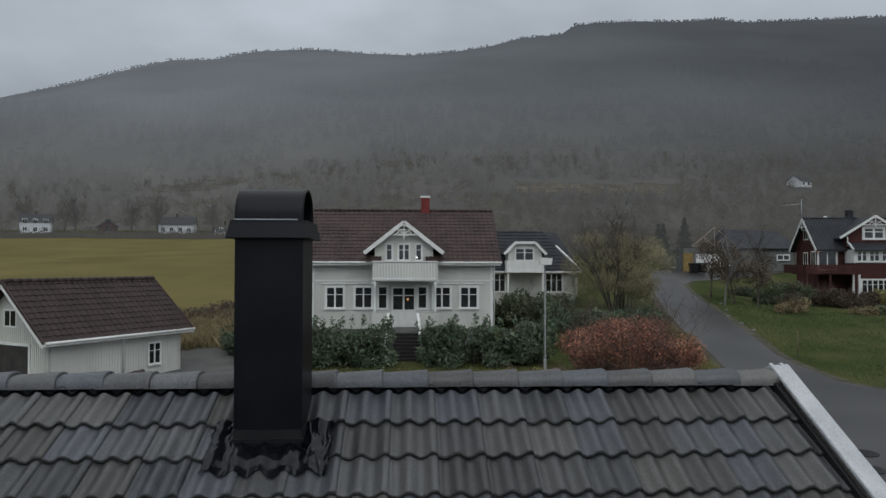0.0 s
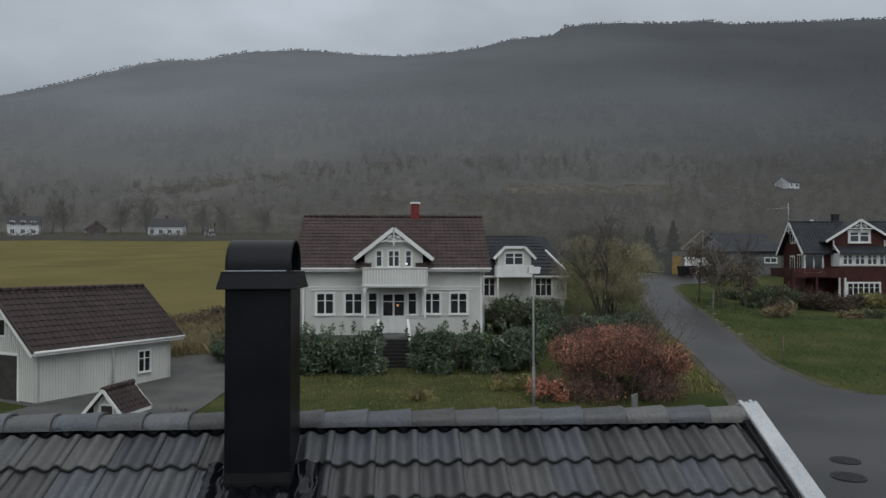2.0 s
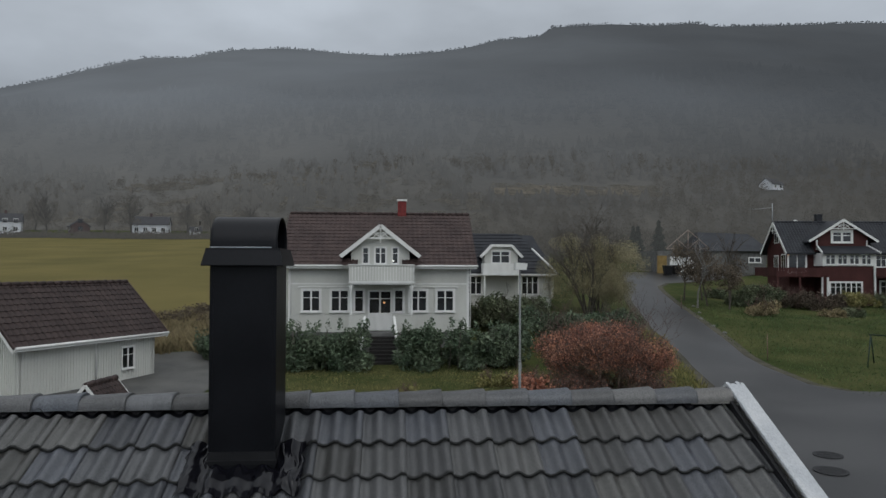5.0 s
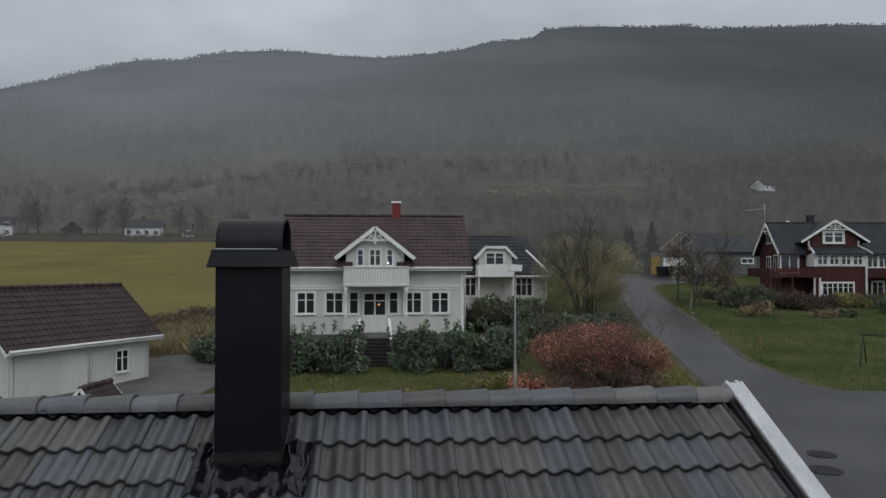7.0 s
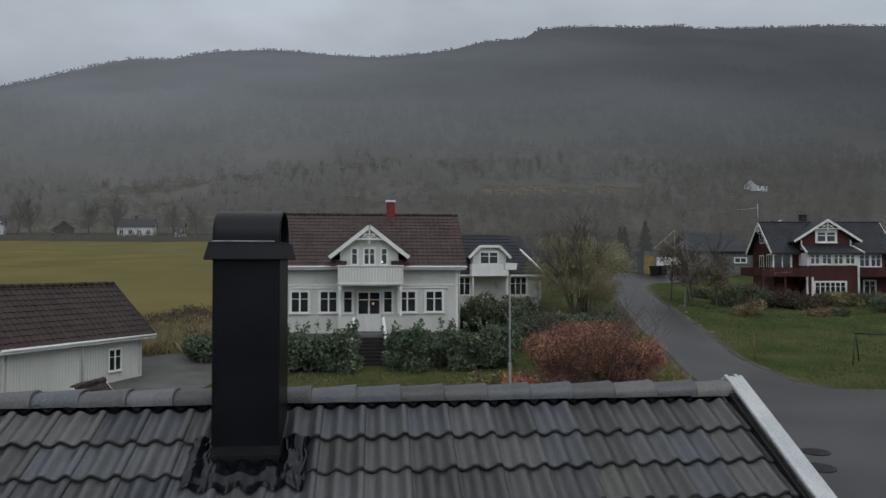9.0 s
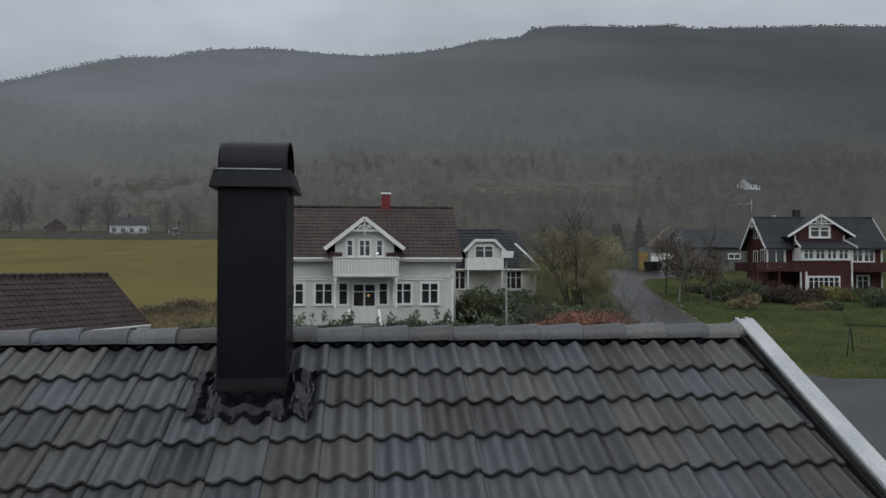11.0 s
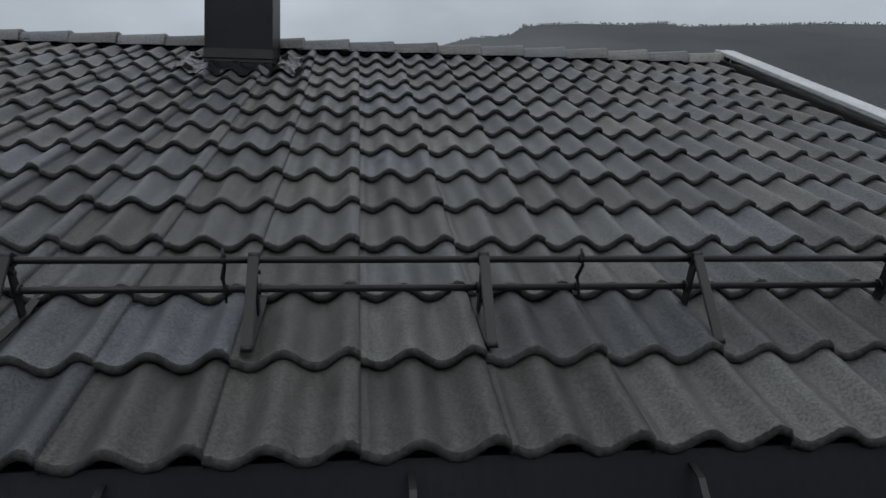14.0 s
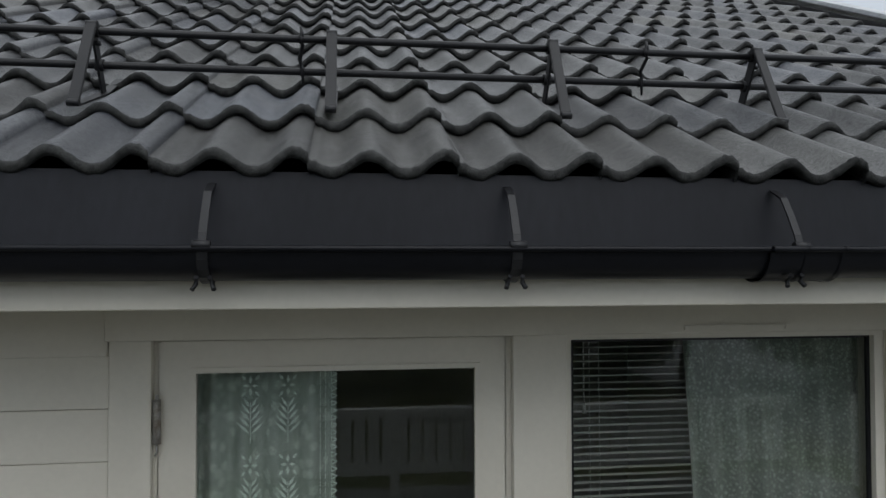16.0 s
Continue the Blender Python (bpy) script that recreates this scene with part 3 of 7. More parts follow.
def far_forest():
    """Thousands of far trees along the slope and its crest, too many to count."""
    rng = np.random.default_rng(5)
    v, f = [], []

    def spruce(x, y, z, h, r):
        k = len(v)
        a0 = rng.uniform(0, 6)
        for zz, rr in ((0.05, 1.0), (0.42, 0.62)):
            for i in range(5):
                a = a0 + i * 1.2566
                q = rr * r * rng.uniform(0.75, 1.2)
                v.append((x + q * math.cos(a), y + q * math.sin(a), z + h * zz))
        v.extend([(x, y, z + h * 0.62), (x, y, z + h)])
        for i in range(5):
            f.append((k + i, k + (i + 1) % 5, k + 10))
            f.append((k + 5 + i, k + 5 + (i + 1) % 5, k + 11))

    for i in range(4600):
        x = rng.uniform(-560, 640)
        y = rng.uniform(690, 708)
        if rng.random() < 0.35 + 0.65 * (noise.noise((x * 0.02, 0, 0)) > -0.1):
            spruce(x, y, mountain_z(x, 700) - 2, rng.uniform(0.6, 2.2), rng.uniform(0.6, 1.3))
    for i in range(4200):
        y = 290 + 230 * rng.random() ** 1.3
        x = rng.uniform(-0.62, 0.78) * (y + 60)
        if noise.noise((x * 0.015, y * 0.015, 2)) < -0.12 and y < 420:
            continue
        if 40 < x < 116 and 294 < y < 318:
            continue
        spruce(x, y, mountain_z(x, y) - 1, rng.uniform(4, 9), rng.uniform(1.8, 3.4))
    for i in range(70):
        x, y = rng.uniform(62, 160), rng.uniform(288, 298)
        if noise.noise((x * 0.06, 3, 1)) > -0.15:
            spruce(x, y, mountain_z(x, y) - 1, rng.uniform(2.5, 5.5), rng.uniform(0.9, 1.5))
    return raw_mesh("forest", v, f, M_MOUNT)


def clearing_sheet():
    """Pale felled strip across the lower slope."""
    v, f = [], []
    nx, ny = 40, 8
    for j in range(ny + 1):
        for i in range(nx + 1):
            x, t = 46 + 66 * i / nx, j / ny
            y = 299 + (9 + 5 * noise.noise((x * 0.05, 0, 9))) * t + 5 * noise.noise((x * 0.08, t * 2, 4)) * (t - 0.5)
            v.append((x, y, mountain_z(x, y) + 0.9))
    for j in range(ny):
        for i in range(nx):
            k = j * (nx + 1) + i
            f.append((k, k + 1, k + nx + 2, k + nx + 1))
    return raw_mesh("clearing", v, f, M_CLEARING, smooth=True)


# half of this tone is emission painted as haze
M_CLEARING = painted_haze(surface("felled_clearing", (0.10, 0.084, 0.060), (0.185, 0.155, 0.115), 0.9, 0.3, 0.8, 0.3), 0.5, (0.085, 0.085, 0.080))
tagged(part("clearing", clearing_sheet(), None, None), "pale felled clearing on the wooded slope", "clearing", kind="structure")

part("forest", far_forest(), None, None)
tagged(bpy.data.objects["forest"], "distant spruce and birch forest with mist painted into its colour", "forest", kind="stuff")


# ---- the near house: roof, chimney, gutter, wall ----
PITCH = math.tan(radians(27))
S27, C27 = math.sin(radians(27)), math.cos(radians(27))
EAVE = 2.55            # crest of the lowest tile course, at y = 0
GAUGE, COVER, SEAM = 0.3205, 0.30, -0.122
ROWS_UP, CREST_H, LIFT = 13, 0.037, 0.0345
RIDGE_Y = 3.885
SLOPE = Matrix.Translation((0, 0, EAVE)) @ Matrix.Rotation(radians(27), 4, "X") @ Matrix.Translation((0, 0, -0.066))


def wave(u):
    """Height of the double-S profile at u metres from a seam."""
    c = 0.5 + 0.5 * math.cos(2 * math.pi * (u - 0.122) / 0.15)
    return CREST_H * c ** 1.1


def roof_tile_mesh(seed=0, width=0.302):
    """A double-wave tile with a raised lap beside the seam and a thick, chipped and mossy lower edge, darkened further
    by painted shade.
    """
    n_u = max(8, int(width / 0.302 * 40))
    us = [width * i / n_u for i in range(n_u + 1)]
    top = [(u, wave(u) + 0.006 * step(0.235, 0.275, u) - (0.007 if u < 0.012 else 0.0)) for u in us] + [(width + 0.0005, wave(width) - 0.018)]
    fall = 0.023 / GAUGE
    rows = [(0.08, -0.023, 0.0), (0.004, -0.022, 1.0), (0.0, -0.014, 1.2), (0.002, -0.004, 1.0), (0.011, 0.0005, 1.0), (0.035, 0.0, 0.0), (0.14, 0.0, 0.0), (0.345, 0.0, 0.0)]
    v, f, w = [], [], len(top)
    for s, dz, rough in rows:
        for u, z in top:
            worn = rough * (1.0 + 1.6 * step(0.24, 0.285, u))
            a = noise.noise((u * 95, dz * 300, seed * 7.3)) + 0.6 * noise.noise((u * 230, dz * 500, seed * 3.1))
            b = noise.noise((u * 120, dz * 260 + 5, seed * 5.7))
            v.append((u, s + 0.0026 * worn * a, z + LIFT + dz - s * fall + 0.0022 * worn * b))
    mat = []
    for j in range(len(rows) - 1):
        for i in range(w - 1):
            f.append((j * w + i, j * w + i + 1, (j + 1) * w + i + 1, (j + 1) * w + i))
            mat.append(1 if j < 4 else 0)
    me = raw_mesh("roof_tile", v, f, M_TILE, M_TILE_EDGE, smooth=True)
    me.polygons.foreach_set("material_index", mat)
    return me


house = thing("bungalow", "cream timber bungalow under a grey concrete tile roof", "house", (-2.5, RIDGE_Y, -0.5))


def local(ob, base=house):
    """Keep world coordinates for a part of a thing that stands elsewhere."""
    if ob.parent is base:
        ob.matrix_parent_inverse = base.matrix_basis.inverted()
    return ob


def sheet_slab(x0, x1):
    bm = bmesh.new()
    k = 0.075
    y0, y1, yb = 0.035, RIDGE_Y, 2 * RIDGE_Y - 0.035
    za, zr = EAVE - k + 0.03 * PITCH, EAVE + RIDGE_Y * PITCH - k
    sec = [(y0, za), (y1, zr), (yb, za), (yb, za - 0.10), (y1, zr - 0.14), (y0, za - 0.10)]
    a = [bm.verts.new((x0, y, z)) for y, z in sec]
    b = [bm.verts.new((x1, y, z)) for y, z in sec]
    n = len(sec)
    for i in range(n):
        bm.faces.new((a[i], a[(i + 1) % n], b[(i + 1) % n], b[i]))
    for r in (a, b):
        bm.faces.new((r[0], r[1], r[4], r[5]))
        bm.faces.new((r[1], r[2], r[3], r[4]))
    return bm


roof = local(part("roof", sheet_slab(-9.0, 2.92), M_FASCIA, house, "grey double-wave concrete tile roof, damp and weathered"))

chimney_x = (-0.795, -0.375)
chimney_y = (3.245, 3.715)


def rows_of_tiles():
    variants = [roof_tile_mesh(k) for k in range(5)]
    cut = roof_tile_mesh(9, 0.09)
    me = variants[0]
    rest_v, rest_f = [], []
    base_v = [tuple(p.co) for p in me.vertices]
    base_f = [tuple(p.vertices) for p in me.polygons]
    for r in range(ROWS_UP):
        for c in range(-30, 11):
            x = SEAM + c * COVER
            rr = random.Random(r * 100 + c)
            m = SLOPE @ pose(x, r * GAUGE, 0, rr.uniform(-0.35, 0.35), rr.uniform(-0.35, 0.35), rr.uniform(-0.3, 0.3)) @ Matrix.Translation((rr.uniform(-.001, .001), rr.uniform(-.004, .004), 0))
            if c >= -12:
                ob = part("roof_tile", cut if c == 10 else variants[rr.randrange(5)], None, roof)
                ob.matrix_basis = m
            else:
                k = len(rest_v)
                rest_v.extend([tuple(m @ Vector(p)) for p in base_v])
                rest_f.extend([tuple(i + k for i in q) for q in base_f])
    ob = part("roof_tiles_beyond", raw_mesh("roof_tiles_beyond", rest_v, rest_f, M_TILE, smooth=True), None, roof, "more of the same grey tiles")
    local(ob)
    tagged(ob, kind="stuff")


def ridge_tile_mesh(length=0.375):
    v, f = [], []
    seg = 12
    # small end, swelling to the collar at the other end; each ring: place along x, half-width, height, drop of the foot
    prof = [(0.0, 0.108, 0.088), (0.25, 0.116, 0.097), (0.345, 0.120, 0.102), (0.365, 0.121, 0.104), (length, 0.119, 0.101)]
    for x, w, h in prof:
        for i in range(seg + 1):
            a = math.pi * i / seg
            cx, cz = math.cos(a), math.sin(a)
            v.append((x, -w * math.copysign(abs(cx) ** 0.8, cx), h * cz ** 0.75 if cz > 0 else 0))
    n = seg + 1
    for x, w, h in (prof[-1], prof[0]):
        for i in range(n):
            a = math.pi * i / seg
            cx, cz = math.cos(a), math.sin(a)
            v.append((x, -(w - 0.016) * math.copysign(abs(cx) ** 0.8, cx), (h - 0.016) * cz ** 0.75 if cz > 0 else 0))
    for j in range(len(prof)):
        for i in range(seg):
            f.append((j * n + i, j * n + i + 1, (j + 1) * n + i + 1, (j + 1) * n + i))
    return raw_mesh("ridge_tile", v, f, M_RIDGE, smooth=True)


def ridge_row():
    me = ridge_tile_mesh()
    z = EAVE + 3.77 * PITCH - 0.026
    for k in range(-24, 7):
        x = 0.757 + 0.323 * k - 0.05
        rr = random.Random(k + 900)
        ob = part("ridge_tile", me, None, roof)
        ob.matrix_basis = pose(x, RIDGE_Y + rr.uniform(-.004, .004), z + 0.004, rr.uniform(-1, 1), -1.3 + rr.uniform(-.5, .5), rr.uniform(-.7, .7))
    short = part("ridge_tile", ridge_tile_mesh(), None, roof)
    short.matrix_basis = pose(2.66, RIDGE_Y, z, 0, -0.6, 0) @ Matrix.Diagonal((0.82, 0.97, 0.9, 1))
    # vented strip tucked below the ridge tiles, scalloped into the troughs
    bm = bmesh.new()
    v0 = []
    for i in range(int(11.7 / 0.0125)):
        x = -8.8 + i * 0.0125
        u = (x - SEAM) % 0.15
        trough = 0.5 - 0.5 * math.cos(2 * math.pi * ((x - SEAM) - 0.122) / 0.15)
        low = 4.235 - 0.032 * trough ** 1.3
        h = wave((x - SEAM) % 0.3) + LIFT - 0.016
        v0.append((bm.verts.new(SLOPE @ Vector((x, low, h + 0.010))), bm.verts.new(SLOPE @ Vector((x, 4.31, h + 0.012)))))
    for (a, b), (c, d) in zip(v0, v0[1:]):
        bm.faces.new((a, c, d, b))
    local(part("ridge_strip", bm, M_BLACKMATT, roof, "black vented ridge strip"))


def verge_board():
    """White cover boards over the tile edge, split and flaked at the ridge, with a face board under each."""
    x0, x1, lift = 2.972, 3.112, 0.045
    for sgn in (1, -1):
        ys = [RIDGE_Y - sgn * (RIDGE_Y - d) for d in (-0.10, RIDGE_Y - 0.012)]
        zs = [EAVE - 0.10 * PITCH + lift, EAVE + (RIDGE_Y - 0.012) * PITCH + lift]
        bm = bmesh.new()
        beam(bm, ((x0 + x1) / 2, ys[0], zs[0]), ((x0 + x1) / 2, ys[1], zs[1]), x1 - x0, 0.026)
        if sgn > 0:
            for k, dx in enumerate((0.012, 0.05, 0.093, 0.125)):
                reach = (0.03, 0.012, 0.034, 0.02)[k]
                beam(bm, (x0 + dx, ys[1] - 0.02, zs[1] - 0.010), (x0 + dx, ys[1] + reach, zs[1] + reach * PITCH), 0.026, 0.02)
        bmesh.ops.bevel(bm, geom=[e_ for e_ in bm.edges if e_.calc_length() > 1], offset=0.004, segments=2, affect="EDGES")
        local(part("verge_board", bm, M_VERGE, house, "weathered white painted verge board"))
        bm = bmesh.new()
        beam(bm, (x1 - 0.02, ys[0], zs[0] - 0.115), (x1 - 0.02, ys[1], zs[1] - 0.115), 0.028, 0.2)
        local(part("face_board", bm, M_VERGE, house))
    # added black strip: shade and lichen beside the verge board
    bm = bmesh.new()
    beam(bm, (2.955, 0.0, EAVE - 0.035), (2.955, RIDGE_Y - 0.05, EAVE - 0.035 + (RIDGE_Y - 0.05) * PITCH), 0.03, 0.07)
    local(part("verge_flashing", bm, M_BLACKMATT, house, "black strip painted in as the shaded, lichened gap between tiles and verge board"))


rows_of_tiles()
ridge_row()
verge_board()

# chimney clad in black sheet metal
chimney = thing("chimney", "black sheet-metal clad chimney with barrel cowl on the tile roof", "chimney", (-0.585, 3.48, 4.3))
(cx0, cx1), (cy0, cy1) = chimney_x, chimney_y


def chimney_parts():
    local(part("body", soft_box(cx0, cx1, cy0, cy1, 3.95, 5.52, 0.004), M_BLACK, chimney), chimney)
    bm = bmesh.new()
    box(bm, cx0 - 0.006, cx1 + 0.006, cy0 - 0.006, cy1 + 0.006, 4.20, 4.285)
    box(bm, cx0 - 0.016, cx1 + 0.016, cy0 - 0.016, cy0 - 0.0061, 4.222, 4.232)
    local(part("base_skirt", bm, M_BLACKMATT, chimney), chimney)
    bm = bmesh.new()
    rings = []
    for z, d in ((5.485, 0.048), (5.49, 0.051), (5.585, 0.028), (5.60, 0.026), (5.60, 0.0)):
        rings.append([bm.verts.new(p) for p in ((cx0 - d, cy0 - d, z), (cx1 + d, cy0 - d, z), (cx1 + d, cy1 + d, z), (cx0 - d, cy1 + d, z))])
    for r, s in zip(rings, rings[1:]):
        for k in range(4):
            bm.faces.new((r[k], r[(k + 1) % 4], s[(k + 1) % 4], s[k]))
    bm.faces.new(rings[0])
    bm.faces.new(rings[-1])
    local(part("collar", bm, M_BLACK, chimney, "flared black collar"), chimney)
    # lip's sky reflection put in as a pale strip
    local(part("drip_edge", soft_box(cx0 - 0.004, cx1 - 0.03, cy0 - 0.012, cy0 - 0.004, 5.601, 5.609, 0.002), M_LIPGLINT, chimney, "pale strip painted as the sky glint on the collar lip"), chimney)
    bm = bmesh.new()
    ym, r = (cy0 + cy1) / 2, (cy1 - cy0) / 2
    out, inn = [], []
    for i in range(25):
        a = math.pi * i / 24
        y = -math.cos(a)
        z = math.sin(a) ** 0.8 if math.sin(a) > 0 else 0
        for lst, q in ((out, 1.0), (inn, 0.965)):
            lst.append((ym + r * q * y, 5.602 + 0.213 * q * z))
    for lst in (out, inn):
        row = []
        for y, z in lst:
            row.append([bm.verts.new((x, y, z)) for x in (cx0 - 0.005, cx0 + 0.02, cx1 - 0.02, cx1 + 0.005)])
        for a, b in zip(row, row[1:]):
            for k in range(3):
                fc = bm.faces.new((a[k], a[k + 1], b[k + 1], b[k]))
                fc.smooth = True
        if lst is out:
            o_row = row
        else:
            for k in (0, 3):
                for (a, b), (c, d) in zip(zip(o_row, row), zip(o_row[1:], row[1:])):
                    bm.faces.new((a[k], c[k], d[k], b[k]))
    local(part("cowl", bm, M_BLACK, chimney, "open-ended black barrel cowl"), chimney)
    for i in range(3):
        bm = bmesh.new()
        tube(bm, [(cx1 - 0.001, cy0 + 0.02, 4.55 + 0.4 * i), (cx1 + 0.006, cy0 + 0.02, 4.55 + 0.4 * i)], 0.006, 8)
        local(part("rivet", bm, M_BLACKMATT, chimney), chimney)
    for x0, x1, y0, y1 in ((cx1 - 0.022, cx1 + 0.003, cy0 - 0.003, cy0 + 0.03), (cx0 - 0.003, cx0 + 0.02, cy0 - 0.003, cy0 + 0.03)):
        local(part("corner_seam", soft_box(x0, x1, y0, y1, 4.29, 5.485, 0.0015), M_BLACK, chimney), chimney)


chimney_parts()


def chimney_flashing():
    """Crinkled foil dressed over the tiles round the chimney's foot."""
    x0, x1 = -0.985, -0.165
    s0, s1 = 3.39, 4.19
    nx, ns = 190, 120
    v, f = [], []

    def crease(x, s):
        a = abs(noise.noise((x * 16 + 1.2 * noise.noise((x * 5, s * 5, 1)), s * 3.2, 2)))
        b = abs(noise.noise((x * 36, s * 9 + noise.noise((x * 12, s * 7, 4)), 8)))
        return 0.017 * (1 - a) ** 3 + 0.004 * (1 - b) ** 3

    for j in range(ns + 1):
        for i in range(nx + 1):
            x = x0 + (x1 - x0) * i / nx
            s = s0 + (s1 - s0) * j / ns
            if s < s0 + 0.05:
                s += 0.025 * noise.noise((x * 9, 1.0, 4.0)) + 0.01 * math.cos(2 * math.pi * (x - SEAM - 0.122) / 0.15)
            t = s - int(s // GAUGE) * GAUGE
            h = wave((x - SEAM) % 0.3) * 0.95 + LIFT - t * 0.023 / GAUGE + 0.009 + 0.023 * step(GAUGE - 0.09, GAUGE, t)
            beside = step(cx0, cx0 - 0.03, x) + step(cx1, cx1 + 0.03, x)
            h += beside * crease(x, s) + (1 - beside) * 0.25 * crease(x * 0.6, s)
            v.append(tuple(SLOPE @ Vector((x, s, h))))
    for j in range(ns):
        for i in range(nx):
            x = x0 + (x1 - x0) * (i + 0.5) / nx
            s = s0 + (s1 - s0) * (j + 0.5) / ns
            ragged = 0.03 * noise.noise((s * 14, 2, 6))
            if (x < cx0 or x > cx1) and s > 3.86 or x < x0 + 0.03 + ragged or x > x1 - 0.03 + ragged:
                continue
            f.append((j * (nx + 1) + i, j * (nx + 1) + i + 1, (j + 1) * (nx + 1) + i + 1, (j + 1) * (nx + 1) + i))
    local(part("flashing", raw_mesh("flashing", v, f, M_FLASH, smooth=True), None, chimney, "glossy crinkled black flashing"), chimney)


chimney_flashing()

# snow guard: two rails on angled brackets
guard = thing("snow_guard", "black steel snow guard with two rails on the lower tiles", "snow guard", (0.5, 0.4, 2.7))


def snow_guard():
    """Two round rails threaded through the rear plates of A-shaped brackets."""
    upper, lower = (0.455, 2.916), (0.491, 2.841)
    for y, z in (upper, lower):
        bm = bmesh.new()
        tube(bm, [(-6.0, y, z), (2.7, y, z)], 0.0098, 10)
        local(part("rail", bm, M_BLACKMATT, guard, "round black steel rail"), guard)
    foot, head, rear = Vector((0, 0.318, 2.706)), Vector((0, 0.428, 2.926)), Vector((0, 0.522, 2.775))
    bars = {"front_bar": bmesh.new(), "rear_plate": bmesh.new(), "foot_strap": bmesh.new()}
    bm = bars["front_bar"]
    beam(bm, foot, head, 0.027, 0.008, (0, 1, -0.4))
    for end, r in ((foot, 0.0085), (head + Vector((0, 0.005, 0)), 0.0095)):
        tube(bm, [end + Vector((-0.0135, 0, 0)), end + Vector((0.0135, 0, 0))], r, 10)
    bmesh.ops.bevel(bm, geom=[e_ for e_ in bm.edges if e_.calc_length() > 0.1], offset=0.002, segments=2, affect="EDGES")
    bm = bars["rear_plate"]
    beam(bm, head + Vector((0, 0.008, 0.002)), rear, 0.006, 0.030, (0, 1, 0.6))
    for y, z in (upper, lower):
        tube(bm, [(-0.010, y, z), (0.010, y, z)], 0.0155, 12)
    tube(bm, [(0.002, 0.452, 2.885), (0.014, 0.452, 2.885)], 0.0065, 6)
    bm = bars["foot_strap"]
    beam(bm, foot + Vector((0, 0.002, -0.006)), rear, 0.025, 0.005, (0, -0.5, 1))
    beam(bm, rear, (0, 0.66, 2.848), 0.025, 0.005, (0, -0.5, 1))
    meshes = {k: finish(b, k, M_BLACKMATT) for k, b in bars.items()}
    for k in range(-10, 5):
        bracket = part("bracket", meshes["front_bar"], None, guard)
        bracket.matrix_parent_inverse = guard.matrix_basis.inverted()
        bracket.matrix_basis = pose(-0.085 + 0.5835 * k, 0, 0)
        for nm in ("rear_plate", "foot_strap"):
            part(nm, meshes[nm], None, bracket)
    bm = bmesh.new()
    tube(bm, [(0, 0.444, 2.945), (0.004, 0.446, 2.925), (0.005, 0.449, 2.90), (-0.004, 0.474, 2.868), (0.002, 0.478, 2.845), (0.004, 0.486, 2.805)], [0.003, 0.006, 0.005, 0.006, 0.005, 0.003], 6)
    for y, z in (upper, lower):
        tube(bm, [(-0.004, y, z), (0.008, y, z)], 0.0125, 10)
    me = finish(bm, "rail_tie", M_BLACKMATT)
    for x in (-0.165, 0.765, 1.70, -1.1, -2.03):
        ob = part("rail_tie", me, None, guard)
        ob.matrix_parent_inverse = guard.matrix_basis.inverted()
        ob.matrix_basis = pose(x, 0, 0)


snow_guard()

# eaves: fascia, gutter, soffit
bm = bmesh.new()
a = [bm.verts.new((x, y, z)) for x in (-9.0, 2.92) for y, z in ((0.030, 2.516), (0.005, 2.36), (0.012, 2.36), (0.043, 2.516))]
for i in range(4):
    bm.faces.new((a[i], a[(i + 1) % 4], a[4 + (i + 1) % 4], a[4 + i]))
local(part("fascia", bm, M_FASCIA, house, "matt black sheet fascia"))
local(part("eaves_board", soft_box(-9.0, 2.9, 0.03, 0.052, 2.245, 2.42, 0.003), M_CREAM, house, "white painted eaves board"))
local(part("soffit", soft_box(-9.0, 2.9, 0.053, 0.53, 2.262, 2.28, 0.002), M_CREAM, house))

gutter = thing("gutter", "black half-round steel rain gutter on strap brackets", "gutter", (0.3, -0.02, 2.3))


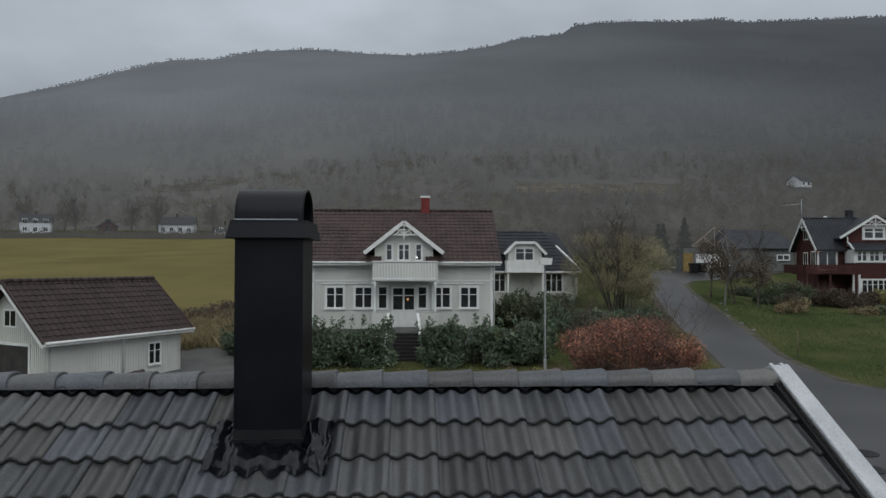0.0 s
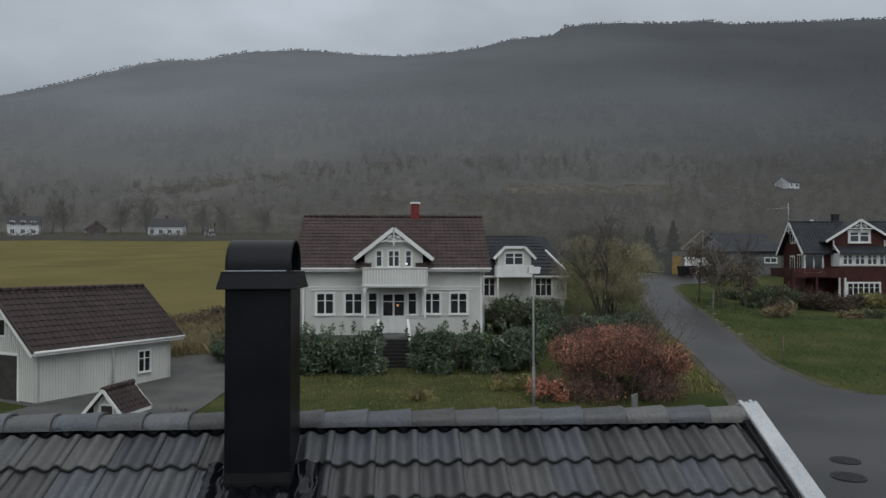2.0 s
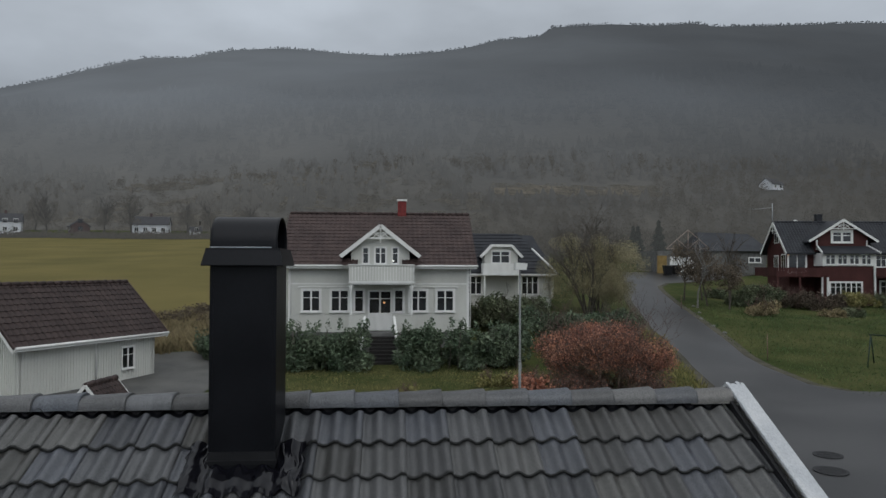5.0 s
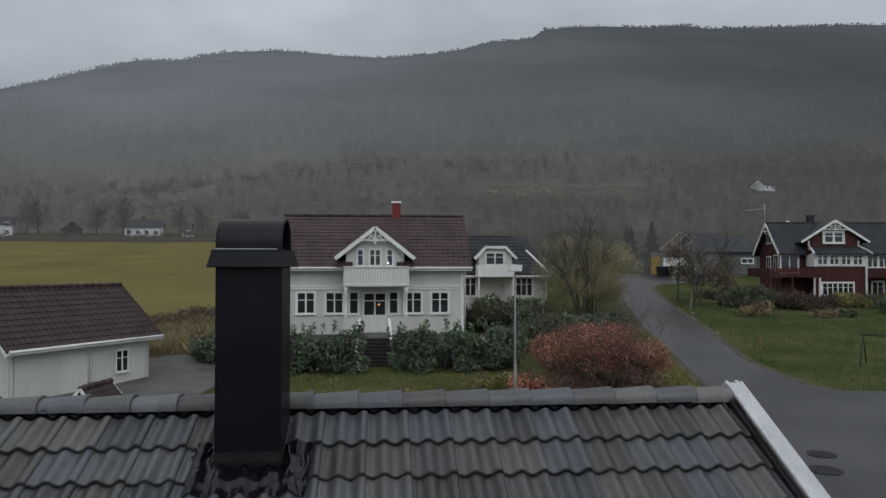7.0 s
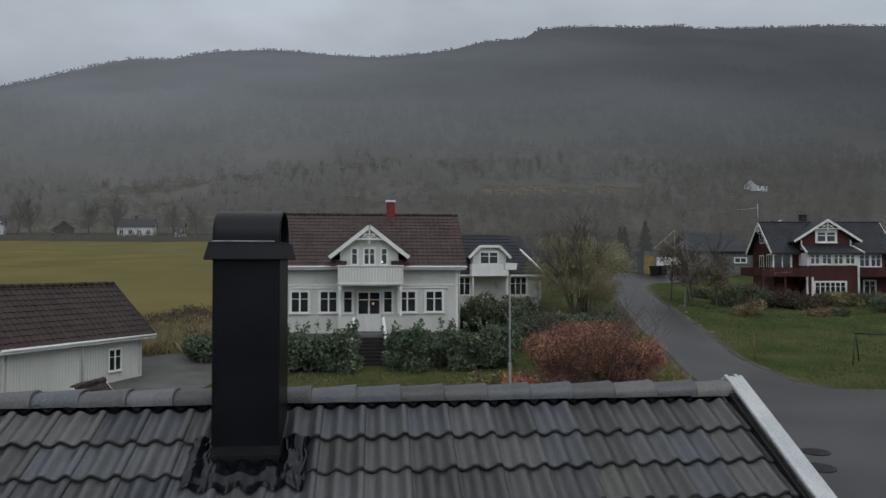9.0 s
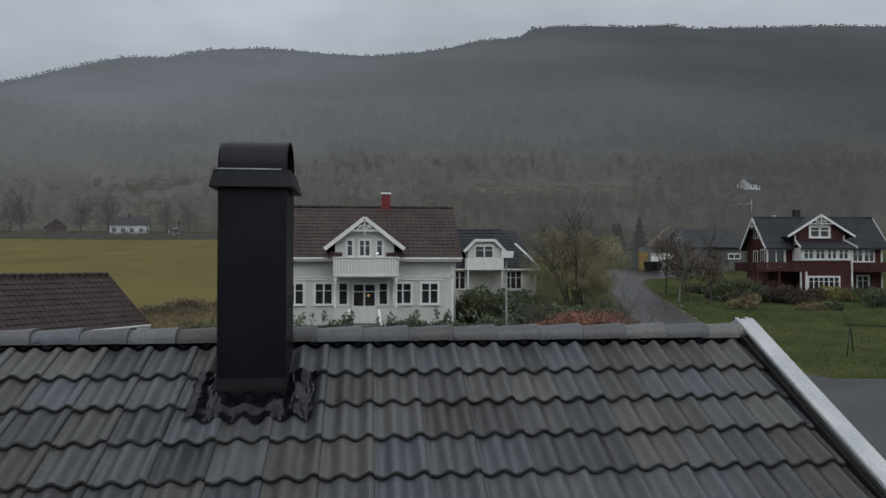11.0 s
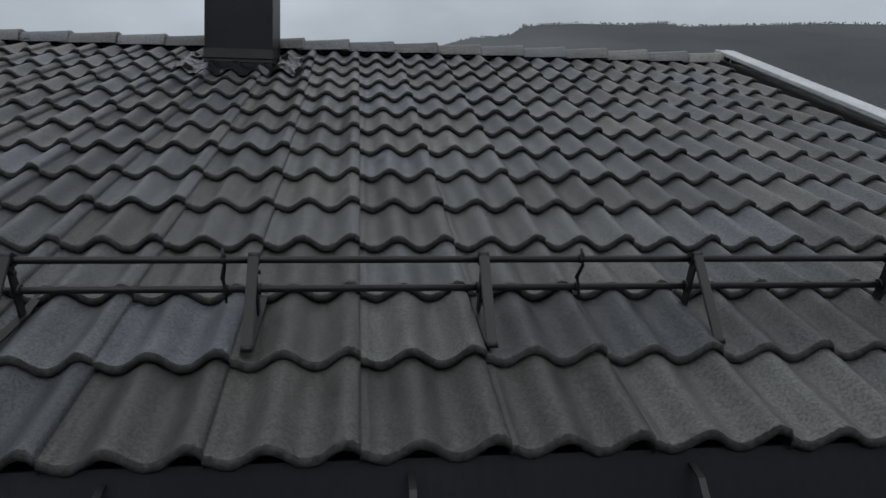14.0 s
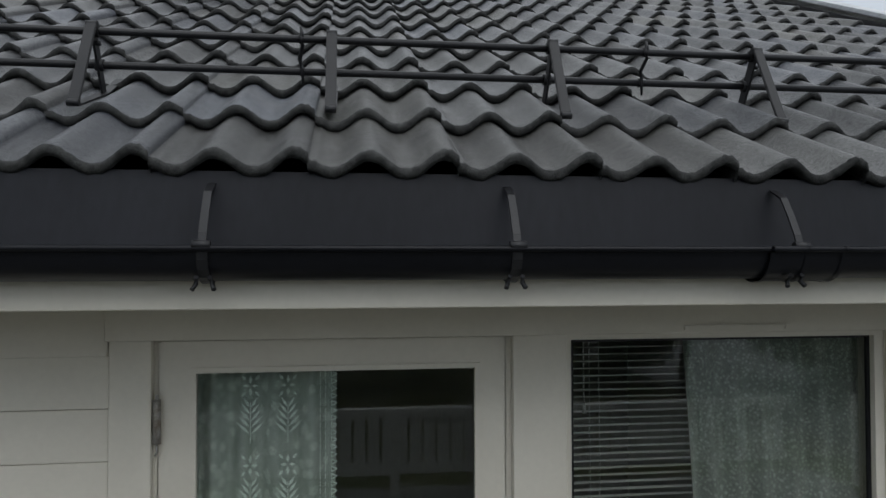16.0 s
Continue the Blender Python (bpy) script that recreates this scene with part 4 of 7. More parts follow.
def gutter_parts():
    R, yc, zc = 0.060, -0.012, 2.362
    prof = []
    for i in range(17):
        a = math.pi * (1 + i / 16)
        prof.append((yc + R * math.cos(a), zc + R * math.sin(a)))
    prof = [(prof[0][0] + 0.004, prof[0][1] - 0.004)] + [(yc - R - 0.007 + 0.007 * math.cos(t), zc + 0.006 * math.sin(t)) for t in (-1.2, -2.4, -3.6, -4.8, -5.8)] + prof
    def shell(x0, x1, grow=0.0):
        v, f = [], []
        for x in (x0, x1):
            for y, z in prof:
                d = Vector((y - yc, z - zc))
                d = d * (1 + grow / R)
                v.append((x, yc + d.x, zc + d.y))
        n = len(prof)
        for i in range(n - 1):
            f.append((i, i + 1, n + i + 1, n + i))
        return raw_mesh("trough", v, f, M_BLACK, smooth=True)
    local(part("trough", shell(-9.0, 2.95), None, gutter), gutter)
    local(part("joint", shell(0.80, 0.96, 0.006), None, gutter, "gutter joint sleeve"), gutter)
    for x in (0.80, 0.875, 0.955):
        local(part("joint_rib", shell(x - 0.005, x + 0.005, 0.008), None, gutter), gutter)
    bm = bmesh.new()
    pts = [(0, 0.02, 2.49), (0, -0.02, 2.47), (0, -0.045, 2.43), (0, -0.066, 2.39), (0, -0.074, 2.365)]
    for p, q in zip(pts, pts[1:]):
        beam(bm, p, q, 0.015, 0.004, (0, 1, 0.5))
    tube(bm, [(-0.016, -0.078, 2.368), (0.016, -0.078, 2.368)], 0.009, 8)
    for sx in (-0.012, 0.012):
        tube(bm, [(sx, -0.062, 2.31), (sx * 1.2, -0.05, 2.298), (sx * 1.6, -0.06, 2.287)], 0.005, 6)
    arc = [(yc + (R + 0.004) * math.cos(a_), zc + (R + 0.004) * math.sin(a_)) for a_ in [math.pi * (1 + i / 10) for i in range(11)]]
    for (y0, z0), (y1, z1) in zip(arc, arc[1:]):
        beam(bm, (0, y0, z0), (0, y1, z1), 0.02, 0.003, (0, y0 - yc, z0 - zc))
    me = finish(bm, "strap_bracket", M_BLACKMATT)
    for k in range(-14, 5):
        ob = part("strap_bracket", me, None, gutter)
        ob.matrix_parent_inverse = gutter.matrix_basis.inverted()
        ob.matrix_basis = pose(0.279 + 0.583 * k, 0, 0)


gutter_parts()


def home_walls():
    """Cream timber wall with a glazed door and a window beside it, standing back under the eaves."""
    wy = 0.53
    holes = [(-0.545, 0.405, -0.30, 2.17), (0.545, 1.54, 0.55, 2.155)]
    bm = bmesh.new()
    xs = [-8.6, holes[0][0], holes[0][1], holes[1][0], holes[1][1], 2.6]
    for a, b in ((0, 1), (2, 3), (4, 5)):
        box(bm, xs[a], xs[b], wy + 0.02, wy + 0.2, -0.5, 2.27)
    for x0, x1, z0, z1 in holes:
        box(bm, x0, x1, wy + 0.02, wy + 0.2, z1, 2.27)
        box(bm, x0, x1, wy + 0.02, wy + 0.2, -0.5, z0)
    local(part("front_wall", bm, M_CREAM, house))
    for name, b in (("back_wall", (-8.6, 2.6, 7.05, 7.25, -0.5, 2.3)), ("side_wall", (-8.6, -8.4, wy + 0.2, 7.05, -0.5, 2.3)), ("side_wall", (2.4, 2.6, wy + 0.2, 7.05, -0.5, 2.3))):
        bm = bmesh.new()
        box(bm, *b)
        local(part(name, bm, M_CREAM, house))
    bm = bmesh.new()
    for x0, x1 in ((2.4, 2.6), (-8.6, -8.4)):
        a = [bm.verts.new((x, y, z)) for x in (x0, x1) for y, z in ((wy + 0.2, 2.3), (7.05, 2.3), (RIDGE_Y, 4.1))]
        for f in ((0, 1, 2), (3, 5, 4), (0, 3, 4, 1), (1, 4, 5, 2), (2, 5, 3, 0)):
            bm.faces.new([a[i] for i in f])
    local(part("gable_wall", bm, M_CREAM, house))
    # inner room
    bm = bmesh.new()
    box(bm, -8.3, 2.3, 4.4, 4.45, -0.3, 2.2)
    box(bm, -8.3, 2.3, wy + 0.21, 4.4, -0.35, -0.3)
    local(part("room", bm, M_ROOM, house, "dim room behind the glass"))
    # ceiling coloured dark for the dimness of the room
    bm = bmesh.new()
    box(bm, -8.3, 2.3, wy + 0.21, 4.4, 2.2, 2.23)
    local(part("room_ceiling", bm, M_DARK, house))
    # horizontal boards left and right of the openings
    for x0, x1 in ((-8.6, -0.652), (1.66, 2.6)):
        z = 2.10
        while z > -0.4:
            me = soft_box(x0, x1, wy - 0.002, wy + 0.019, z - 0.135, z - 0.0015, 0.002)
            local(part("cladding_board", me, M_CREAM, house))
            z -= 0.135
    # trim
    for name, b in (("head_trim", (-0.66, 2.6, wy - 0.018, wy + 0.02, 2.137, 2.262)), ("side_trim", (-0.65, -0.545, wy - 0.012, wy + 0.02, -0.4, 2.146)),
                    ("post", (0.407, 0.56, wy - 0.012, wy + 0.10, -0.4, 2.146)), ("side_trim", (1.535, 1.655, wy - 0.012, wy + 0.02, -0.4, 2.146)),
                    ("head_band", (-8.6, -0.655, wy - 0.002, wy + 0.02, 2.0975, 2.262))):
        local(part(name, soft_box(*b, 0.003), M_CREAM, house))
    for b in ((-0.546, -0.528, wy + 0.015, wy + 0.1, -0.3, 2.172), (0.386, 0.408, wy + 0.015, wy + 0.1, -0.3, 2.172), (-0.546, 0.408, wy + 0.015, wy + 0.1, 2.13, 2.172)):
        local(part("door_jamb", soft_box(*b, 0.002), M_CREAM, house))
    # glazed door
    x0, x1, z1 = -0.535, 0.392, 2.136
    bm = bmesh.new()
    gx0, gx1, gz1 = -0.443, 0.309, 2.055
    ring(bm, (x0, x1, -0.28, z1), (gx0, gx1, 0.1, gz1), wy + 0.012, wy + 0.06)
    bmesh.ops.bevel(bm, geom=[e_ for e_ in bm.edges if e_.calc_length() > 0.1], offset=0.003, segments=2, affect="EDGES")
    door = local(part("door", bm, M_CREAM, house, "cream glazed veranda door"))
    bm = bmesh.new()
    ring(bm, (gx0 - 0.008, gx1 + 0.008, 0.09, gz1 + 0.008), (gx0 + 0.006, gx1 - 0.006, 0.11, gz1 - 0.006), wy + 0.004, wy + 0.02)
    local(part("glazing_bead", bm, M_CREAM, door))
    bm = bmesh.new()
    box(bm, gx0, gx1, wy + 0.03, wy + 0.036, 0.1, gz1)
    g = local(part("door_glass", bm, M_GLASS, door))
    g.visible_shadow = False
    bm = bmesh.new()
    tube(bm, [(-0.532, wy - 0.006, 1.985), (-0.532, wy - 0.006, 1.872)], 0.011, 8)
    tube(bm, [(-0.532, wy - 0.006, 1.997), (-0.532, wy - 0.006, 1.985)], [0.004, 0.006], 6)
    tube(bm, [(-0.532, wy - 0.006, 1.872), (-0.531, wy - 0.006, 1.85), (-0.536, wy - 0.008, 1.84)], 0.003, 6)
    local(part("hinge", bm, M_RUST, door, "grey weathered steel hinge"))
    # window
    bm = bmesh.new()
    x0, x1, z0, z1 = 0.575, 1.505, 0.6, 2.122
    ring(bm, (x0 - 0.03, x1 + 0.03, z0 - 0.04, z1 + 0.03), (x0, x1, z0, z1), wy, wy + 0.07)
    win = local(part("window", bm, M_CREAM, house, "cream framed fixed window"))
    bm = bmesh.new()
    ring(bm, (x0, x1, z0, z1), (x0 + 0.012, x1 - 0.010, z0 + 0.01, z1 - 0.008), wy + 0.02, wy + 0.03)
    local(part("gasket", bm, M_BLACKMATT, win))
    bm = bmesh.new()
    box(bm, x0, x1, wy + 0.032, wy + 0.038, z0, z1)
    g = local(part("pane", bm, M_GLASS, win))
    g.visible_shadow = False
    bm = bmesh.new()
    box(bm, 0.90, 1.215, wy - 0.026, wy - 0.018, 2.152, 2.160)
    for xx in (0.905, 1.21):
        box(bm, xx - 0.006, xx + 0.006, wy - 0.028, wy - 0.018, 2.148, 2.160)
    local(part("vent_strip", bm, M_CREAM, win, "slim trickle vent cover"))


home_walls()


def curtain(name, x0, x1, y, z0, z1, folds, amp, mat, label, slant=0.0):
    """A hanging net curtain with folds and open-work figures."""
    v, f = [], []
    nx, nz = max(24, int(folds * 14)), 60
    for j in range(nz + 1):
        for i in range(nx + 1):
            t, z = i / nx, z1 + (z0 - z1) * j / nz
            w = math.sin(t * folds * 6.283 + 0.6 * math.sin(3 * t)) * amp * (0.6 + 0.4 * j / nz)
            v.append((x0 + slant * (1 - t) * j / nz + (x1 - x0) * t + 0.004 * math.sin(9 * t + 0.1 * j), y + w, z))
    for j in range(nz):
        for i in range(nx):
            f.append((j * (nx + 1) + i, j * (nx + 1) + i + 1, (j + 1) * (nx + 1) + i + 1, (j + 1) * (nx + 1) + i))
    ob = part(name, raw_mesh(name, v, f, mat, smooth=True), None, None)
    return tagged(ob, label, "curtain")


def net_material(name, a, b, lo, hi, fig=26):
    """Net cloth: a weave with open figures in it."""
    m = surface(name, a, b, 0.8, 14, 160, 0.1)
    n, l = m.node_tree.nodes, m.node_tree.links
    tr, mx = n.new("ShaderNodeBsdfTransparent"), n.new("ShaderNodeMixShader")
    geo = n.new("ShaderNodeNewGeometry")
    vo = n.new("ShaderNodeTexVoronoi")
    vo.inputs["Scale"].default_value = fig
    l.new(geo.outputs["Position"], vo.inputs["Vector"])
    mr = n.new("ShaderNodeMapRange")
    mr.inputs[1].default_value, mr.inputs[2].default_value = 0.25, 0.45
    mr.inputs[3].default_value, mr.inputs[4].default_value = lo, hi
    l.new(vo.outputs["Distance"], mr.inputs[0])
    l.new(mr.outputs[0], mx.inputs[0])
    l.new(n["Principled BSDF"].outputs[0], mx.inputs[1])
    l.new(tr.outputs[0], mx.inputs[2])
    l.new(mx.outputs[0], n["Material Output"].inputs[0])
    return m


M_NET = net_material("net_curtain", (0.57, 0.61, 0.555), (0.70, 0.73, 0.675), 0.05, 0.30)
M_SHEER = net_material("sheer_curtain", (0.46, 0.49, 0.44), (0.56, 0.59, 0.54), 0.22, 0.52, 90)
curtain("net_curtain", -0.47, -0.075, 0.62, 0.2, 2.12, 4.5, 0.03, M_NET, "pale green net curtain hanging behind the door glass")
curtain("net_curtain", 0.945, 1.55, 0.618, 0.5, 2.14, 6.5, 0.028, M_SHEER, "pale grey-green sheer curtain drawn across the window", 0.09)


def lace(parent_name, columns, y, z0, z1, edge_x=None):
    """Worked figures on the net: diamonds and leaf sprays in columns, and a scalloped border."""
    bm = bmesh.new()

    def leaf(x, z, dx, dz, w):
        """A flat pointed leaf from (x, z) along (dx, dz)."""
        n_ = math.hypot(dx, dz)
        ox, oz = -dz / n_ * w, dx / n_ * w
        pts = [(x, z), (x + dx * 0.4 + ox, z + dz * 0.4 + oz), (x + dx, z + dz), (x + dx * 0.4 - ox, z + dz * 0.4 - oz)]
        prism(bm, pts, y - 0.001, y + 0.001)

    for x in columns:
        z = z1
        while z > z0:
            for dx, dz in ((0, 0.03), (0.017, 0.0), (0, -0.03), (-0.017, 0.0)):
                leaf(x + dx * 0.2, z - 0.035 + dz * 0.2, dx, dz * 0.75, 0.0045)
            for q in range(4):
                a_ = math.radians(45 + 90 * q)
                leaf(x + 0.018 * math.cos(a_), z - 0.035 + 0.022 * math.sin(a_), 0.017 * math.cos(a_), 0.02 * math.sin(a_), 0.004)
            for s_ in (-1, 1):
                for q in range(5):
                    leaf(x + s_ * 0.002, z - 0.165 + 0.018 * q, s_ * (0.036 - 0.005 * q), 0.034 - 0.002 * q, 0.0042)
            beam(bm, (x, y, z - 0.08), (x, y, z - 0.19), 0.002, 0.0035, (0, 1, 0.01))
            z -= 0.215
    if edge_x is not None:
        z = z1
        while z > z0:
            for dx in (0.0, -0.016, -0.03):
                beam(bm, (edge_x + dx, y, z), (edge_x + dx, y, z - 0.013), 0.002, 0.007, (0, 1, 0.01))
            beam(bm, (edge_x, y, z), (edge_x + 0.016, y, z - 0.007), 0.002, 0.006, (0, 1, 0.01))
            beam(bm, (edge_x + 0.016, y, z - 0.007), (edge_x, y, z - 0.014), 0.002, 0.006, (0, 1, 0.01))
            z -= 0.02
    part("lace_figures", bm, M_LACE, bpy.data.objects[parent_name], "worked white lace figures")


lace("net_curtain", (-0.305, -0.205), 0.588, 1.5, 2.04, -0.088)
blind = thing("venetian_blind", "grey venetian blind hanging across the window", "blind", (1.04, 0.70, 0.6))
bm = bmesh.new()
box(bm, -0.455, 0.455, -0.015, 0.015, 1.50, 1.53)
part("head_rail", bm, M_BLIND, blind)
v_, f_ = [], []
for i, x in enumerate((-0.455, 0.455)):
    for k in range(5):
        y = -0.0125 + 0.00625 * k
        v_ += [(x, y, 0.0025 * (1 - (y / 0.0125) ** 2)), (x, y, 0.0025 * (1 - (y / 0.0125) ** 2) - 0.0012)]
for k in range(4):
    a, b = 2 * k, 2 * k + 2
    f_ += [(a, b, b + 10, a + 10), (a + 1, a + 11, b + 11, b + 1)]
f_ += [(0, 10, 11, 1), (8, 9, 19, 18)]
slat = raw_mesh("slat", v_, f_, M_BLIND)
for k in range(62):
    part("slat", slat, None, blind, at=pose(0, 0, 1.48 - k * 0.0215, -4 + 1.5 * math.sin(k * 2.3), 0, 0.15 * math.sin(k * 1.7)))
for x in (-0.33, -0.36, 0.02, 0.33):
    bm = bmesh.new()
    tube(bm, [(x, -0.016, 1.5), (x + 0.002, -0.017, 0.9), (x, -0.016, 0.24)], 0.0015, 4)
    part("cord", bm, M_BLIND, blind)
bm = bmesh.new()
tube(bm, [(-0.38, -0.02, 1.5), (-0.377, -0.021, 1.31)], 0.0022, 5)
tube(bm, [(-0.377, -0.021, 1.31), (-0.377, -0.021, 1.285)], [0.003, 0.007], 6)
part("tilt_cord", bm, M_BLIND, blind, "thin white tilt cord with a toggle")

# veranda railing behind the camera, seen mirrored in the glass
rail = thing("veranda_railing", "white wooden veranda railing with upright slats", "railing", (0.5, -6.0, -0.36))
part("top_rail", soft_box(-5, 5, -0.05, 0.05, 0.87, 1.0), M_WHITE, rail)
part("bottom_rail", soft_box(-5, 5, -0.03, 0.03, 0.22, 0.34), M_WHITE, rail)
slat2 = finish(soft_box(-0.066, 0.066, -0.012, 0.012, 0.34, 0.87), "railing_slat", M_WHITE)
for k in range(60):
    part("railing_slat", slat2, None, rail, at=pose(-4.92 + 0.1667 * k, 0.004 * math.sin(k * 2.1), 0))
post2 = finish(soft_box(-0.05, 0.05, -0.05, 0.05, -0.25, 1.0), "railing_post", M_WHITE)
for k in range(6):
    part("railing_post", post2, None, rail, at=pose(-4 + 2 * k, 0.02, 0))
one("veranda_deck", soft_box(-6, 6, -6.2, 0.5, -0.55, -0.365), M_STONE, "grey timber veranda deck", "deck", kind="structure")


# ---- houses ----
def roof_plane(w, length, pitch_deg, wave_w=0.30, gauge=0.36, amp=0.035, step_h=0.03, mat=None, cut=None):
    """One tiled roof plane: x along the eave from 0 to w, rising towards +y from the origin."""
    nx = max(2, int(w / wave_w * 4))
    rows = max(1, int(round(length / gauge)))
    v, f = [], []
    for r in range(rows):
        for s, dz in ((r * gauge, step_h), ((r + 1) * gauge + 0.01, 0.0)):
            s = min(s, length)
            for i in range(nx + 1):
                x = w * i / nx
                v.append((x, s, dz + amp * (0.5 + 0.5 * math.cos(2 * math.pi * x / wave_w)) + (0.0)))
    n = nx + 1
    for r in range(rows):
        for i in range(nx):
            a = (2 * r) * n + i
            f.append((a, a + 1, a + n + 1, a + n))
            if r:
                b = (2 * r - 1) * n + i
                f.append((b, b + 1, a + 1, a))
    c, s_ = math.cos(radians(pitch_deg)), math.sin(radians(pitch_deg))
    v = [(x, y * c - z * s_, y * s_ + z * c) for x, y, z in v]
    return v, f


def gable_roof(parent, x0, x1, y0, y1, ez, rz, mat, over=0.4, name="roof", label="", wave_w=0.30, gauge=0.36, thick=0.16):
    """A ridged roof along x: deck and tiles in one mesh, overhanging the walls by over."""
    ym, half = (y0 + y1) / 2, (y1 - y0) / 2 + over
    rise = (rz - ez) * half / (half - over)
    low = rz - rise
    ang = math.degrees(math.atan2(rise, half))
    length = math.hypot(rise, half)
    v, f = roof_plane(x1 - x0 + 2 * over, length, ang, wave_w, gauge)
    V, F = [], []
    for sgn in (1, -1):
        k = len(V)
        for x, y, z in v:
            V.append((x0 - over + x, ym - sgn * (half - y), low + z))
        F += [tuple(i + k for i in (q if sgn > 0 else q[::-1])) for q in f]
    k = len(V)
    a, b = x0 - over, x1 + over
    for x in (a, b):
        for y, z in ((ym - half, low), (ym, rz), (ym + half, low), (ym + half, low - thick), (ym, rz - thick), (ym - half, low - thick)):
            V.append((x, y, z - 0.005))
    for q in ((0, 1, 4, 5), (1, 2, 3, 4), (6, 11, 10, 7), (7, 10, 9, 8), (0, 5, 11, 6), (2, 8, 9, 3), (5, 4, 10, 11), (4, 3, 9, 10)):
        F.append(tuple(k + i for i in q))
    ob = part(name, raw_mesh(name, V, F, mat), None, parent, label)
    return ob, low, ym, half


def ridge_cap(parent, x0, x1, y, z, mat):
    n = int((x1 - x0) / 0.4)
    bm = bmesh.new()
    tube(bm, [(0, 0, -0.03), ((x1 - x0) / n * 1.04, 0, -0.01)], [0.11, 0.12], 8)
    me = finish(bm, "ridge_tile", mat)
    for i in range(n):
        part("ridge_tile", me, None, parent, at=pose(x0 + (x1 - x0) * i / n, y, z))


def walls(parent, x0, x1, y0, y1, z0, z1, rz, mat, pitch=0.17, batten=True):
    """Four boarded walls with gables at both ends, upright battens standing proud."""
    ym = (y0 + y1) / 2
    for name, lo, hi, fixed, axis in (("front_wall", x0, x1, y0, "x"), ("back_wall", x0, x1, y1, "x"), ("gable_wall", y0, y1, x0, "y"), ("gable_wall", y0, y1, x1, "y")):
        bm = bmesh.new()
        out = -1 if fixed in (y0, x0) and ((axis == "x" and fixed == y0) or (axis == "y" and fixed == x0)) else 1
        th = 0.15

        def put(u0, u1, d0, d1, za, zb):
            d0, d1 = sorted((fixed + out * d0, fixed + out * d1))
            if axis == "x":
                box(bm, u0, u1, d0, d1, za, zb)
            else:
                box(bm, d0, d1, u0, u1, za, zb)
        put(lo, hi, -th, 0, z0, z1)
        if axis == "y" and rz > z1:
            a = [bm.verts.new((fixed - out * t, y, z)) for t in (0, th) for y, z in ((y0, z1), (y1, z1), (ym, rz))]
            for q in ((0, 1, 2), (3, 5, 4), (1, 4, 5, 2), (2, 5, 3, 0), (0, 3, 4, 1)):
                bm.faces.new([a[i] for i in q])
        if batten:
            wall_bm, bm = bm, bmesh.new()
            u = lo
            while u < hi:
                top = z1
                if axis == "y" and rz > z1:
                    top = z1 + (rz - z1) * (1 - abs(u - ym) / ((y1 - y0) / 2))
                put(u, min(hi, u + 0.05), 0.0, 0.022, z0, top - 0.02)
                u += pitch
            wall_bm, bm = bm, wall_bm
            part(name, bm, mat, parent)
            tagged(part("cladding", wall_bm, mat, parent), kind="stuff")
            continue
        part(name, bm, mat, parent)


def window(parent, x, z, w, h, y=0.0, cols=2, rows=2, frame_mat=None, bar=0.045, case=0.10, name="window", split=0.36, label="", side=False):
    """A casement: casing and sash in the frame, sill, and one dark pane for each light. It faces -y."""
    fm = frame_mat or M_WHITE
    y -= 0.03
    bm = bmesh.new()
    x0, x1, z0, z1 = x - w / 2, x + w / 2, z, z + h
    ring(bm, (x0 - case, x1 + case, z0 - case * 0.4, z1 + case), (x0, x1, z0, z1), y - 0.05, y + 0.02)
    cw = w / cols
    for c in range(cols):
        a, b = x0 + c * cw, x0 + (c + 1) * cw
        for q in ((a, a + bar, z0, z1), (b - bar, b, z0, z1), (a + bar, b - bar, z0, z0 + bar), (a + bar, b - bar, z1 - bar, z1)):
            box(bm, q[0], q[1], y - 0.035, y + 0.02, q[2], q[3])
        if rows == 2:
            zz = z1 - h * split
            box(bm, a + bar, b - bar, y - 0.035, y + 0.02, zz - bar * 0.4, zz + bar * 0.4)
    win = part(name, bm, fm, parent, label)
    bm = bmesh.new()
    box(bm, x0 - case * 1.2, x1 + case * 1.2, y - 0.09, y + 0.02, z0 - case * 0.4 - 0.05, z0 - case * 0.4)
    part("sill", bm, fm, win)
    for c in range(cols):
        a, b = x0 + c * cw + bar, x0 + (c + 1) * cw - bar
        zz = z1 - h * split
        for lo, hi in (((z0 + bar, zz), (zz, z1 - bar)) if rows == 2 else ((z0 + bar, z1 - bar),)):
            bm = bmesh.new()
            box(bm, a, b, y - 0.008, y + 0.015, lo, hi)
            part("pane", bm, M_PANE, win)
    return win


def bargeboards(parent, x, y0, ym, y1, low, rz, mat, w=0.22, t=0.05):
    """Two sloping boards on a gable end that faces -x or +x."""
    for ya, yb in ((y0, ym), (y1, ym)):
        bm = bmesh.new()
        beam(bm, (x, ya, low - w / 2 + 0.02), (x, yb, rz - w / 2 + 0.02), t, w)
        part("bargeboard", bm, mat, parent)


